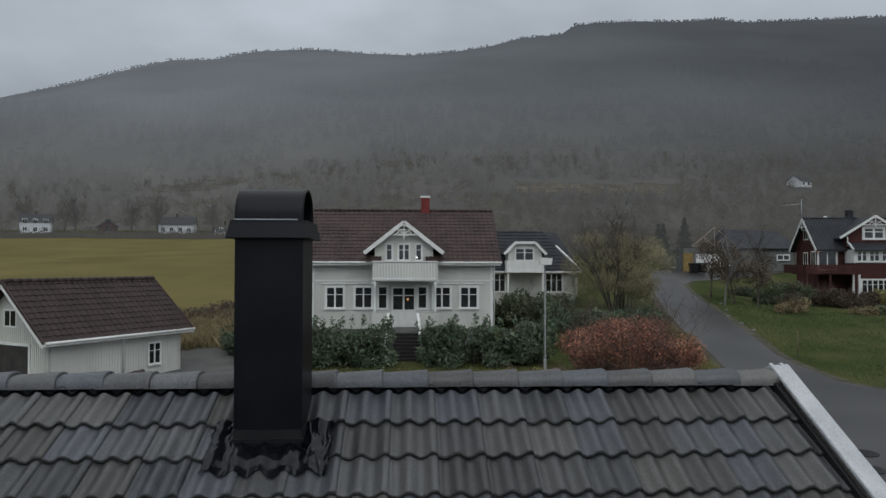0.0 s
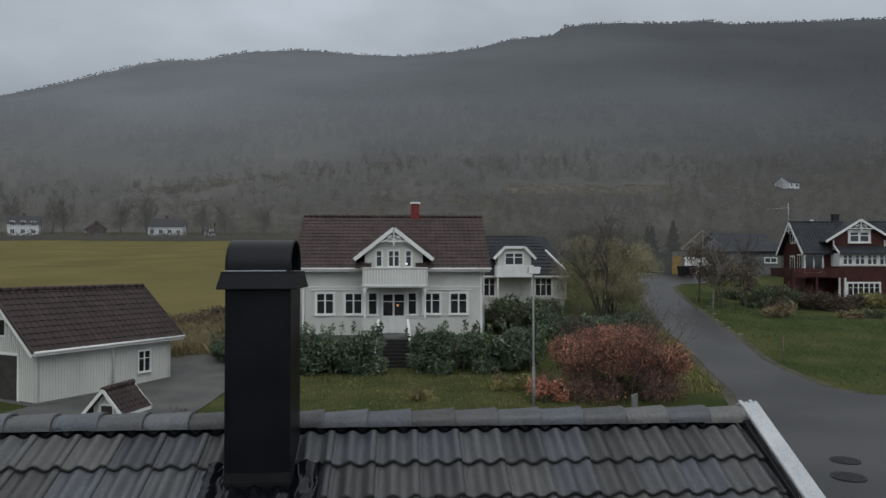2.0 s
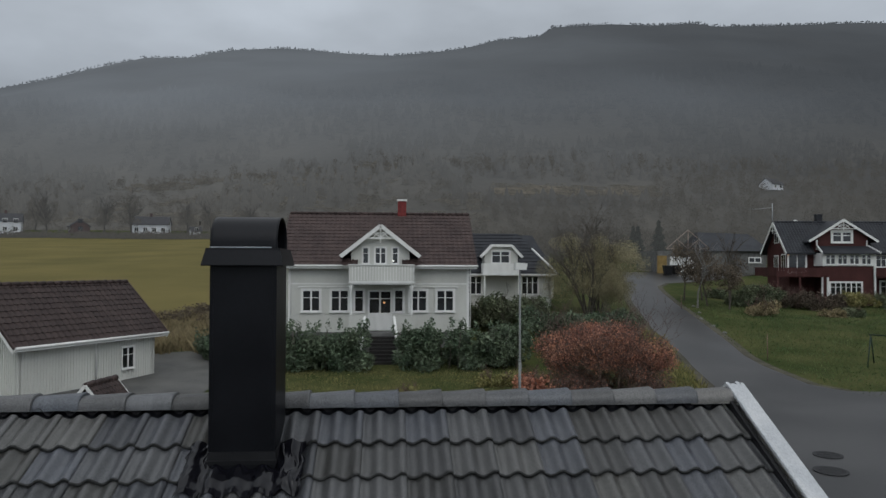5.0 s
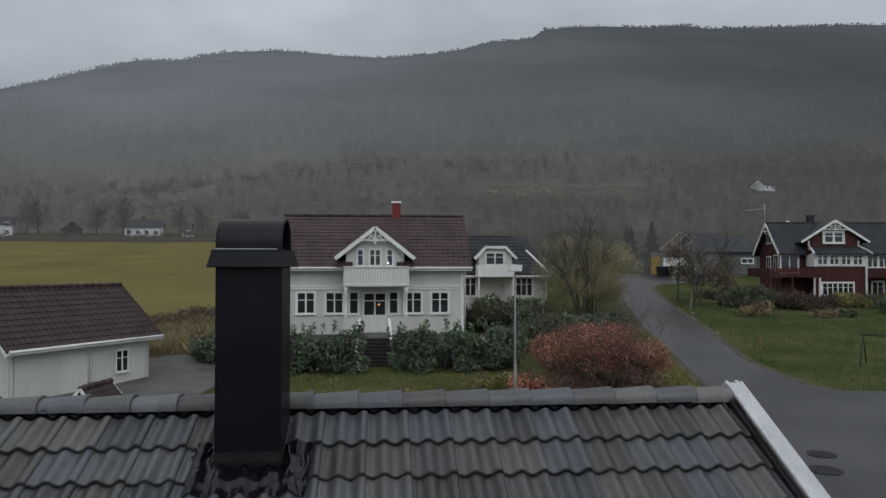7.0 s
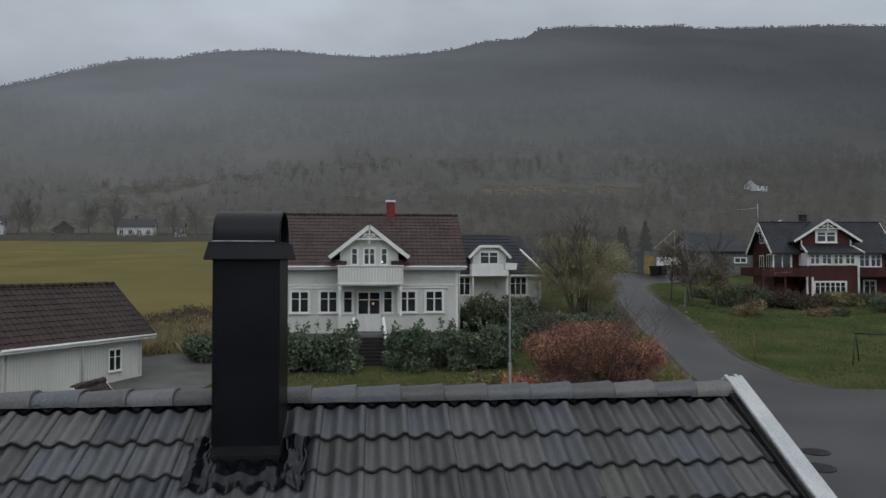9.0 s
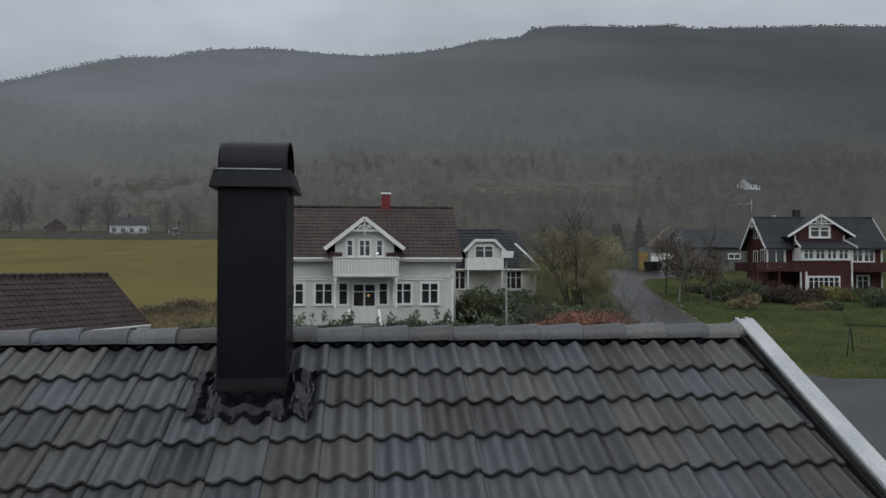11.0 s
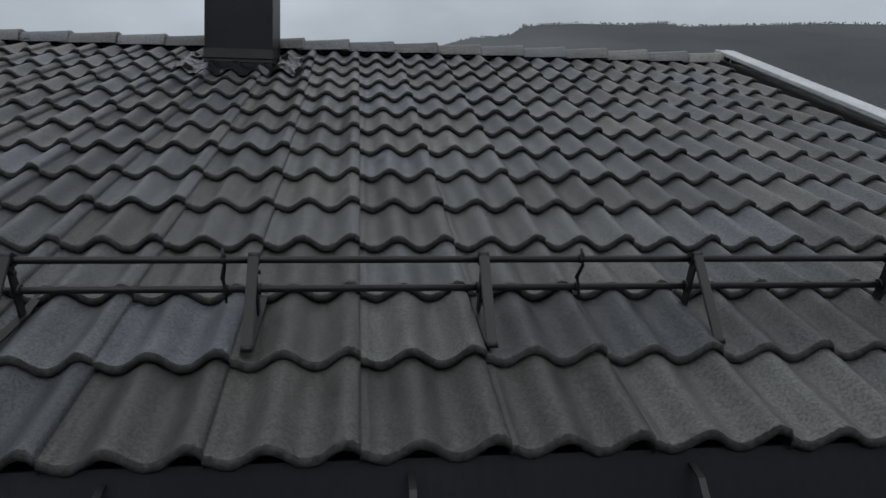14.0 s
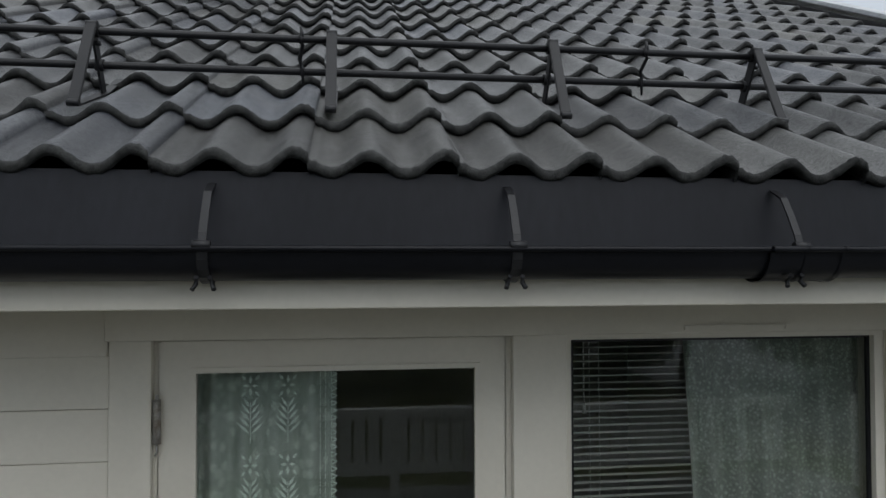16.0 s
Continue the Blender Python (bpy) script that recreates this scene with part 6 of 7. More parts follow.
    # cross gable with carved brace
    front_gable(red, 4.9, 3.34, -0.5, 2.5, z(7.85), z(9.95), M_RED, M_SLATE, 0.4, wall_half=2.6, wall_z0=z(6.8))
    window(red, 4.9, z(7.75), 1.9, 1.05, -0.52, 2, 2, case=0.14, bar=0.1)
    for x in (2.45, 7.35):
        bm = bmesh.new()
        box(bm, x - 0.06, x + 0.06, -0.57, -0.5, z(7.0), z(7.95))
        part("corner_board", bm, M_WHITE, red)
    # right wing
    for x in (9.0, 10.15):
        window(red, x, z(5.35), 1.0, 1.15, -0.02, 2, 2, case=0.07)
    window(red, 9.5, z(2.55), 1.1, 1.35, -0.02, 2, 2, case=0.12)
    for a_, b_, c_ in ((2.3, 2.46, 4.4), (7.38, 7.53, 6.6)):
        bm = bmesh.new()
        box(bm, a_, b_, -1.7, -1.56, z(1.5), z(c_))
        part("white_post", bm, M_WHITE, red)
    # terrace with boarded rail
    bm = bmesh.new()
    box(bm, -2.6, 2.4, -3.0, 0.0, z(4.35), z(4.52))
    part("terrace_floor", bm, M_RED, red)
    for b in ((-2.6, 2.4, -3.05, -3.0), (-2.65, -2.6, -3.05, 1.8), (7.6, 12.4, -2.05, -2.0)):
        bm = bmesh.new()
        box(bm, b[0], b[1], b[2], b[3], z(5.18), z(5.26))
        if b[1] - b[0] > 1:
            for k in range(int((b[1] - b[0]) / 0.153)):
                box(bm, b[0] + 0.153 * k, b[0] + 0.153 * k + 0.12, b[2], b[3], z(4.42), z(5.18))
        else:
            for k in range(31):
                box(bm, b[0], b[1], b[2] + 0.155 * k, b[2] + 0.155 * k + 0.12, z(4.42), z(5.18))
        part("terrace_rail", bm, M_RED, red)
    bm = bmesh.new()
    box(bm, 7.6, 12.4, -2.0, 0.0, z(4.3), z(4.42))
    part("balcony_floor", bm, M_RED, red)
    for x in (-2.5, -0.4, 2.25):
        bm = bmesh.new()
        box(bm, x - 0.08, x + 0.08, -2.98, -2.82, z(1.4), z(4.35))
        part("terrace_post", bm, M_WHITE if x > 0 else M_RED, red)
    bm = bmesh.new()
    tube(bm, [(-0.2, -0.3, z(6.5)), (-0.2, -0.3, z(6.68))], [0.12, 0.10], 8)
    part("wall_lamp", bm, M_LAMP, red, "lit yellow wall lamp")
    bm = bmesh.new()
    box(bm, 4.05, 4.6, 2.5, 3.05, z(9.0), z(10.62))
    box(bm, 4.0, 4.65, 2.45, 3.1, z(10.62), z(10.72))
    part("chimney_stack", bm, M_SLATE, red)
    bm = bmesh.new()
    tube(bm, [(-0.45, 2.6, z(9.6)), (-0.45, 2.6, z(11.85))], 0.045, 6)
    tube(bm, [(-0.45, 2.6, z(11.4)), (-2.5, 2.6, z(11.2))], 0.028, 6)
    tube(bm, [(-2.5, 2.4, z(11.25)), (-2.5, 2.8, z(11.25))], 0.028, 6)
    part("aerial_mast", bm, M_STEELPALE, red, "grey aerial mast")
    bm = bmesh.new()
    prism(bm, [(1.6, z(9.85)), (2.3, z(9.85)), (1.95, z(10.15))], 2.5, 2.9)
    part("roof_vent", bm, M_WHITE, red)


red_parts()

# unfinished garage at the top of the lane
shed = thing("timber_garage", "grey garage with open roof truss gable and white doors", "garage", (35.2, 84.0, 4.3))


def shed_parts():
    walls(shed, -1.6, 12.5, 0, 7, 0, 2.9, 2.91, M_STONE, 0.2)
    bm = bmesh.new()
    box(bm, -1.5, -0.3, -0.06, 0.0, 0.1, 2.3)
    part("yellow_panel", bm, M_YELLOW, shed, "yellow painted panel")
    for x in (0.1, 2.3):
        bm = bmesh.new()
        box(bm, x, x + 2.0, -0.07, 0.0, 0.05, 2.2)
        for k in range(4):
            box(bm, x, x + 2.0, -0.085, -0.07, 0.3 + 0.5 * k, 0.33 + 0.5 * k)
        part("garage_door", bm, M_WHITE, shed, "white garage door")
    bm = bmesh.new()
    a, b, c = Vector((-0.4, -0.2, 3.15)), Vector((5.1, -0.2, 3.2)), Vector((2.35, -0.2, 5.5))
    for p, q in ((a, b), (a, c), (b, c), (a.lerp(b, 0.5), c), (a.lerp(b, 0.33), a.lerp(c, 0.5)), (a.lerp(b, 0.67), b.lerp(c, 0.5)), (a.lerp(b, 0.5), a.lerp(c, 0.5)), (a.lerp(b, 0.5), b.lerp(c, 0.5))):
        beam(bm, p, q, 0.08, 0.14, (0, 1, 0))
    part("roof_truss", bm, M_TIMBER, shed, "bare timber roof truss")
    bm = bmesh.new()
    c = [bm.verts.new(p) for p in ((4.0, -0.5, 2.9), (13, -0.5, 2.9), (13, 7.5, 2.9), (4.0, 7.5, 2.9), (5.0, 3.5, 5.4), (12, 3.5, 5.2))]
    for q in ((0, 1, 5, 4), (1, 2, 5), (2, 3, 4, 5), (3, 0, 4), (3, 2, 1, 0)):
        bm.faces.new([c[i] for i in q])
    part("roof", bm, M_SLATE, shed)
    window(shed, 11.0, 1.5, 1.5, 0.6, -0.02, 2, 1, case=0.08)
    bm = bmesh.new()
    tube(bm, [(0, -4, 0), (0, -4, 3.2), (-0.1, -4.1, 3.35)], 0.05, 6)
    part("lamp_pole", bm, M_STEEL, shed)


M_YELLOW = surface("ochre_panel", (0.17, 0.115, 0.04), (0.23, 0.16, 0.06), 0.6, 2, 20, 0.1)
M_TIMBER = surface("raw_timber", (0.18, 0.145, 0.125), (0.26, 0.215, 0.185), 0.8, 3, 30, 0.2)
shed_parts()
wheelie = thing("wheelie_bin", "dark wheelie bin beside the garage wall", "bin", (34.0, 81.5, ground_z(34, 81.5) + 0.08), group="bins at the garage")
bm = bmesh.new()
r_ = [[bm.verts.new((sx * w / 2, sy * d / 2, z)) for sx, sy in ((-1, -1), (1, -1), (1, 1), (-1, 1))] for z, w, d in ((0.05, 0.7, 0.6), (1.1, 0.95, 0.85))]
for k in range(4):
    bm.faces.new((r_[0][k], r_[0][(k + 1) % 4], r_[1][(k + 1) % 4], r_[1][k]))
bm.faces.new(r_[0])
part("body", bm, M_BLACKMATT, wheelie)
part("lid", soft_box(-0.5, 0.5, -0.46, 0.46, 1.1, 1.2, 0.03), M_BLACKMATT, wheelie)
for s in (-1, 1):
    bm = bmesh.new()
    tube(bm, [(s * 0.36, 0.3, 0.1), (s * 0.44, 0.3, 0.1)], 0.1, 10)
    part("wheel", bm, M_BLACKMATT, wheelie)
copy_thing(wheelie, pose(35.1, 81.7, ground_z(35.1, 81.7) + 0.08, 0, 0, 6))


def far_house(name, label, at, rz, L, D, e, r, wall_mat, roof_mat, wins, floors=1):
    h = thing(name, label, "house", at, rz, group="houses beyond the meadow")
    walls(h, 0, L, 0, D, 0, e, r - 0.1, wall_mat, batten=False)
    gable_roof(h, 0, L, 0, D, e, r, roof_mat, 0.4, "roof", "", 1.2, 1.2)
    for i in range(wins):
        for k in range(floors):
            x = L * (i + 0.5) / wins
            bm = bmesh.new()
            box(bm, x - 0.75, x + 0.75, -0.06, 0.0, 0.9 + 2.8 * k, 2.5 + 2.8 * k)
            w_ = part("window", bm, M_WHITE, h)
            for s in (-0.62, 0.06):
                bm = bmesh.new()
                box(bm, x + s, x + s + 0.56, -0.07, 0.01, 1.02 + 2.8 * k, 2.38 + 2.8 * k)
                part("pane", bm, M_PANE, w_)
    for k in range(floors + 1):
        bm = bmesh.new()
        box(bm, L, L + 0.07, D / 2 - 0.7, D / 2 + 0.7, 0.9 + 2.6 * k, 2.3 + 2.6 * k)
        part("window", bm, M_PANE, h)
    if L > 8:
        bm = bmesh.new()
        box(bm, L * 0.45, L * 0.45 + 0.8, D / 2 - 0.4, D / 2 + 0.4, r - 0.5, r + 0.9)
        part("chimney_stack", bm, M_FARRED, h)
    return h


far_house("farmhouse", "distant white two-storey farmhouse with slate roof", (-133.5, 250, 15.2), 22, 9.5, 7.5, 4.6, 7.4, M_FARWHITE, M_FARSLATE, 3, 2)
far_house("red_barn", "distant dark red cottage with white trim", (-108.5, 252, 15.4), -60, 6, 6, 2.6, 4.8, M_FARRED, M_FARSLATE, 2)
far_house("farmhouse", "distant white farmhouse behind bare trees", (-86.5, 250, 15.2), 8, 11.5, 7.5, 3.8, 6.6, M_FARWHITE, M_FARSLATE, 4)
far_house("hut", "small white gabled hut at the meadow's edge", (-66.5, 250, 15.2), 30, 3.2, 3.2, 1.6, 3.0, M_FARWHITE, M_FARSLATE, 1)
far_house("hill_barn", "distant pale barn on the wooded slope", (174, 306, 39.5), 25, 7.5, 7.0, 3.0, 5.6, M_FARWHITE, M_FARSLATE, 2)


# ---- plants ----
def bush(name, label, at, boxes, n, size, leaf_mat, seed, category="bush", group="", lump_r=0.5, lumps_n=40, shell=0.6, long=1.8, twig=None, stem_h=None, squash=0.85, spread=0.8):
    """A shrub: forking stems under an uneven crown of small leaves."""
    b = thing(name, label, category, at, group=group)
    c, r = lumps(seed, lumps_n, boxes, lump_r, squash)
    part("crown", leaf_mesh("crown", leaf_mat, n, clumps(c, r, shell), size, seed, long=long), None, b)
    h = stem_h or boxes[5] + lump_r * 0.8
    part("branchwork", branch_mesh("branchwork", twig or M_BARK, seed, h, spread, stems=7, forks=5, r0=0.03, base_r=max(0.3, (boxes[1] - boxes[0]) * 0.3), twigs=4), None, b)
    return b


# evergreen hedges in front of the villa
def hedge(at, x0, x1, seed, top=1.75):
    h = thing("hedge", "dense dark green rhododendron hedge with ragged top", "hedge", at, group="hedges before the villa")
    n = int((x1 - x0) * 17)
    c, r = lumps(seed, n, (x0 + 0.3, x1 - 0.3, -0.7, 1.1, 0.35, top), 0.52, 0.85)
    c[:, 2] -= 0.12 * np.abs(c[:, 1])
    part("crown", leaf_mesh("crown", M_LEAF, int((x1 - x0) * 2300), clumps(c, r, 0.75), 0.085, seed, flat=0.2, long=2.3), None, h)
    rng = np.random.default_rng(seed + 1)
    pts = np.stack([rng.uniform(x0, x1, 26), rng.uniform(-0.6, 1.0, 26), rng.uniform(top + 0.15, top + 0.55, 26)], 1)
    tagged(part("shoot", leaf_mesh("shoots", M_LEAF, int((x1 - x0) * 90), clumps(pts, np.tile([[0.16, 0.16, 0.34]], (26, 1)), 0.1), 0.085, seed + 2, long=2.4), None, h), kind="stuff")
    bm = bmesh.new()
    for k in range(int((x1 - x0) * 3)):
        x = x0 + 0.3 + rng.random() * (x1 - x0 - 0.6)
        y = rng.uniform(-0.4, 0.8)
        tube(bm, [(x, y, 0), (x + rng.uniform(-.2, .2), y + rng.uniform(-.2, .2), 0.9), (x + rng.uniform(-.5, .5), y + rng.uniform(-.4, .4), top + 0.2)], [0.035, 0.025, 0.01], 5)
    part("branchwork", bm, M_BARK, h)


hedge((0, 35.7, -0.1), -5.5, -0.35, 11, 1.9)
hedge((0, 35.8, -0.1), 0.75, 7.9, 12, 1.95)
hedge((0, 38.2, 0.05), -9.9, -7.9, 13, 1.2)
bush("shrub", "dark evergreen shrub behind the hedge", (10.6, 40.0, 0.4), (-2.2, 2.2, -1, 1, 0.5, 2.0), 9000, 0.10, M_LEAF, 21, lump_r=0.6, lumps_n=40)
bush("shrub", "dark evergreen shrub beside the lane", (14.6, 43.0, 0.8), (-2.0, 1.8, -1, 1, 0.4, 1.4), 7000, 0.10, M_LEAF, 22, lump_r=0.6, lumps_n=36)
bush("shrub", "olive garden shrub below the cottage", (8.4, 44.5, 0.9), (-1.8, 2.0, -1, 1, 0.5, 2.3), 7500, 0.11, M_SHRUB, 23, lump_r=0.6, lumps_n=40, shell=0.5)
bush("shrub", "olive garden shrub below the cottage", (6.9, 47.5, 1.2), (-1.6, 1.4, -1, 1, 0.4, 1.3), 5000, 0.11, M_SHRUB, 24, lump_r=0.6, lumps_n=30, shell=0.5)

# russet bush by the lane
russet = thing("russet_bush", "large bush of thin dark twigs with russet autumn leaves", "bush", (10.2, 30.0, -0.25))
rc, rr_ = lumps(31, 120, (-2.45, 2.6, -1.6, 1.6, 0.05, 2.75), 0.65, 0.85)
rc[:, 2] = 0.25 + (rc[:, 2] - 0.25) * np.sqrt(np.clip(1 - (rc[:, 0] / 3.5) ** 2, 0.05, 1))
part("branchwork", branch_mesh("branchwork", M_TWIG, 31, 3.1, 0.95, stems=26, forks=6, r0=0.022, base_r=2.0, twigs=5), None, russet)
tagged(part("fine_twig", leaf_mesh("fine_twig", M_TWIG, 26000, clumps(rc, rr_ * 1.1, 0.2), 0.026, 32, long=8.0), None, russet), kind="stuff")
hi = rc[:, 2] > 1.5
part("upper_leaves", leaf_mesh("upper_leaves", M_RUSSET, 21000, clumps(rc[hi], rr_[hi] * 1.12, 0.4), 0.05, 33, long=1.5), None, russet, "russet red leaves")
part("lower_leaves", leaf_mesh("lower_leaves", M_RUSSET, 9000, clumps(rc, rr_ * 1.05, 0.6), 0.045, 34, long=1.5), None, russet)
bush("orange_shrub", "low orange autumn shrub at the bush's foot", (6.75, 29.0, -0.3), (-0.7, 0.6, -0.5, 0.5, 0.2, 0.9), 1600, 0.07, M_RUSSET, 35, lump_r=0.35, lumps_n=16, shell=0.3, twig=M_TWIG)
bush("straw_tuft", "straggly yellowing perennials by the lamp post", (5.6, 31.8, -0.3), (-1.2, 1.0, -0.6, 0.6, 0.1, 0.5), 2600, 0.06, M_WILLOW, 36, "perennials", lump_r=0.3, lumps_n=22, shell=0.2, twig=M_TWIG)
bush("straw_tuft", "yellow flowering perennials on the lawn", (1.3, 29.5, -0.35), (-0.5, 0.6, -0.4, 0.4, 0.1, 0.4), 900, 0.05, M_WILLOW, 37, "perennials", lump_r=0.22, lumps_n=10, shell=0.2, twig=M_TWIG)
bush("straw_tuft", "low yellow shrub beside the playhouse", (-7.7, 25.5, -0.4), (-0.7, 0.7, -0.4, 0.4, 0.1, 0.4), 1500, 0.06, M_WILLOW, 38, "perennials", lump_r=0.25, lumps_n=14, shell=0.3, twig=M_TWIG)


def tree(name, label, at, height, seed, leaf_mat, n, size, boxes, stems=1, trunk_mat=None, r0=0.12, lump_r=0.8, lumps_n=40, shell=0.2, spread=0.8, group="", forks=8, low=0.35, squash=0.9):
    t = thing(name, label, "tree", at, group=group)
    part("trunk", branch_mesh("trunk", trunk_mat or M_BARK, seed, height, spread, stems=stems, forks=forks, r0=r0, base_r=0.5, twigs=5, low=low), None, t)
    if n:
        c, r = lumps(seed, lumps_n, boxes, lump_r, squash)
        part("crown", leaf_mesh("crown", leaf_mat, n, clumps(c, r, shell), size, seed, long=2.0), None, t)
    return t


g = ground_z
tree("willow", "olive-tan multi-stemmed willow beside the lane", (15.5, 51, g(15.5, 51)), 6.6, 41, M_WILLOWTREE, 46000, 0.04, (-3.2, 3.2, -2, 2, 1.6, 5.7), stems=9, r0=0.07, lump_r=0.9, lumps_n=44, spread=0.75)
tree("willow", "olive-tan multi-stemmed willow beside the lane", (17.2, 54, g(17.2, 54)), 5.2, 42, M_WILLOWTREE, 24000, 0.04, (-1.9, 1.9, -1.5, 1.5, 1.5, 4.6), stems=7, r0=0.06, lump_r=0.8, lumps_n=26, spread=0.7)
for i, (x, y, h, mat) in enumerate(((26.2, 56, 5.2, M_BIRCH), (28.0, 58, 4.6, M_BARK), (29.2, 56.5, 3.8, M_BARK), (31.0, 60, 4.8, M_BARK), (27.2, 61, 5.4, M_BARK), (29.8, 63, 5.0, M_BARK))):
    tree("bare_tree", "bare birch with pale trunk by the lawn" if mat is M_BIRCH else "bare dark garden tree by the lawn", (x, y, g(x, y)), h, 50 + i, M_BROWNVEG, 1100, 0.09, (-0.9, 0.9, -0.9, 0.9, h * 0.45, h * 0.9), trunk_mat=mat, r0=0.09, lump_r=0.6, lumps_n=18, spread=0.6, group="bare trees by the lawn")
for i, (x, y, w, h, mat, lab) in enumerate(((33.2, 60.5, 1.9, 2.1, M_SHRUB, "dark rounded garden shrub"), (35.5, 62, 1.4, 1.8, M_SHRUB, "dark rounded garden shrub"), (38.2, 61.5, 1.6, 1.7, M_BROWNVEG, "brown garden shrub by the terrace"),
                                         (40.5, 61, 1.4, 1.5, M_BROWNVEG, "brown garden shrub by the terrace"), (45.2, 63.0, 1.3, 1.3, M_WILLOW, "yellow-leaved shrub under the windows"), (46.0, 58.5, 0.9, 1.5, M_LEAF, "small dark conical conifer"),
                                         (30.2, 53, 1.2, 1.2, M_STRAW, "tall tuft of straw-coloured grass"), (37.3, 55.0, 0.7, 0.6, M_STRAW, "low straw-coloured grass tuft"), (39.6, 55.5, 0.6, 0.7, M_SHRUB, "small dark shrub on the lawn"),
                                         (48.5, 63.2, 1.2, 1.2, M_SHRUB, "dark shrub against the wall"), (32.6, 66.5, 1.0, 1.0, M_SHRUB, "low shrub at the lane's edge"))):
    bush("garden_shrub", lab, (x, y, g(x, y)), (-w, w, -w * 0.7, w * 0.7, 0.2, h - 0.3), int(2600 * w), 0.10, mat, 70 + i, group="garden shrubs", lump_r=0.5, lumps_n=int(16 * w) + 4, shell=0.4, twig=M_TWIG)


def spruce_tree(at, h, seed):
    t = thing("spruce", "dark green spruce tree by the lane", "tree", at, group="spruces by the lane")
    rng = np.random.default_rng(seed)
    bm = bmesh.new()
    tube(bm, [(0, 0, 0), (0, 0, h * 0.5), (0, 0, h)], [0.16, 0.1, 0.02], 6)
    part("trunk", bm, M_BARK, t)

    def where(r_, n):
        zz = r_.uniform(0.06, 1, n) ** 0.8
        rad = (1.03 - zz) * h * 0.36 * r_.uniform(0.3, 1.05, n) * (0.75 + 0.25 * np.sin(zz * 40))
        a = r_.uniform(0, 6.283, n)
        return np.stack([rad * np.cos(a), rad * np.sin(a), zz * h - rad * 0.25], 1)
    part("crown", leaf_mesh("crown", M_FARSPRUCE, 3600, where, 0.16, seed, long=2.4), None, t)


spruce_tree((35.6, 96, g(35.6, 96)), 5.6, 81)
spruce_tree((39.8, 99, g(39.8, 99)), 6.4, 82)
spruce_tree((37.8, 104, g(37.8, 104)), 5.4, 83)


# rough grass and thickets, too many to count
def stuff(name, mesh, label, category):
    return tagged(part(name, mesh, None, None), label, category, kind="stuff")


def blades(name, mat, n, area, h, w, seed, skip=None, lean=0.35):
    rng = np.random.default_rng(seed)
    x0, x1, y0, y1 = area
    v, f = [], []
    for i in range(n):
        x, y = rng.uniform(x0, x1), rng.uniform(y0, y1)
        if skip and skip(x, y):
            continue
        z = ground_z(x, y)
        a = rng.uniform(0, 6.283)
        hh = h * rng.uniform(0.5, 1.3)
        dx, dy = math.cos(a) * w, math.sin(a) * w
        lx, ly = rng.normal(0, lean * hh), rng.normal(0, lean * hh)
        k = len(v)
        v += [(x - dx, y - dy, z), (x + dx, y + dy, z), (x + lx * 0.4, y + ly * 0.4, z + hh * 0.65), (x + lx, y + ly, z + hh)]
        f += [(k, k + 1, k + 2), (k + 1, k + 3, k + 2)]
    return raw_mesh(name, v, f, mat)


stuff("tall_grass", blades("tall_grass", M_STRAW, 15000, (-20, -6, 39.2, 50), 0.75, 0.03, 91, skip=lambda x, y: noise.noise((x * 0.5, y * 0.5, 2)) < -0.35), "tall straw-brown grass behind the garage", "grass")
stuff("thicket", leaf_mesh("thicket", M_BROWNVEG, 15000, clumps(*lumps(92, 70, (-20, -6.2, 46, 53, 1.2, 2.1), 0.8, 0.7), 0.2), 0.07, 92, long=2.5), "brown leafless thicket at the meadow's edge", "thicket")
stuff("lawn_grass", blades("lawn_grass", M_LAWN, 42000, (-8, 9, 19, 36.5), 0.10, 0.012, 93, skip=lambda x, y: x < -6.8), "short damp lawn grass with moss", "grass")
stuff("garden_grass", blades("garden_grass", M_GARDEN, 26000, (20, 50, 28, 62), 0.13, 0.03, 97, skip=lambda x, y: x < 21.5 + max(0, y - 40) * 0.22), "short green garden lawn", "grass")
stuff("verge_grass", blades("verge_grass", M_WILLOW, 7000, (10, 18, 30, 50), 0.32, 0.02, 94, skip=lambda x, y: x > 13.6 + (y - 24) * 0.24 or x < 11.8 + (y - 30) * 0.12), "rough yellowing verge grass by the lane", "grass")



def litter():
    """Single yellow leaves lying on the lawn."""
    def where(rng, m):
        p = np.stack([rng.uniform(-6, 9, m), rng.uniform(22, 35, m), np.zeros(m)], 1)
        p[:, 2] = [ground_z(a, b) + 0.07 for a, b, _ in p]
        return p
    return leaf_mesh("fallen_leaves", M_WILLOW, 1100, where, 0.055, 98, flat=0.8, long=1.3)


stuff("fallen_leaves", litter(), "fallen yellow leaves scattered on the lawn", "leaves")


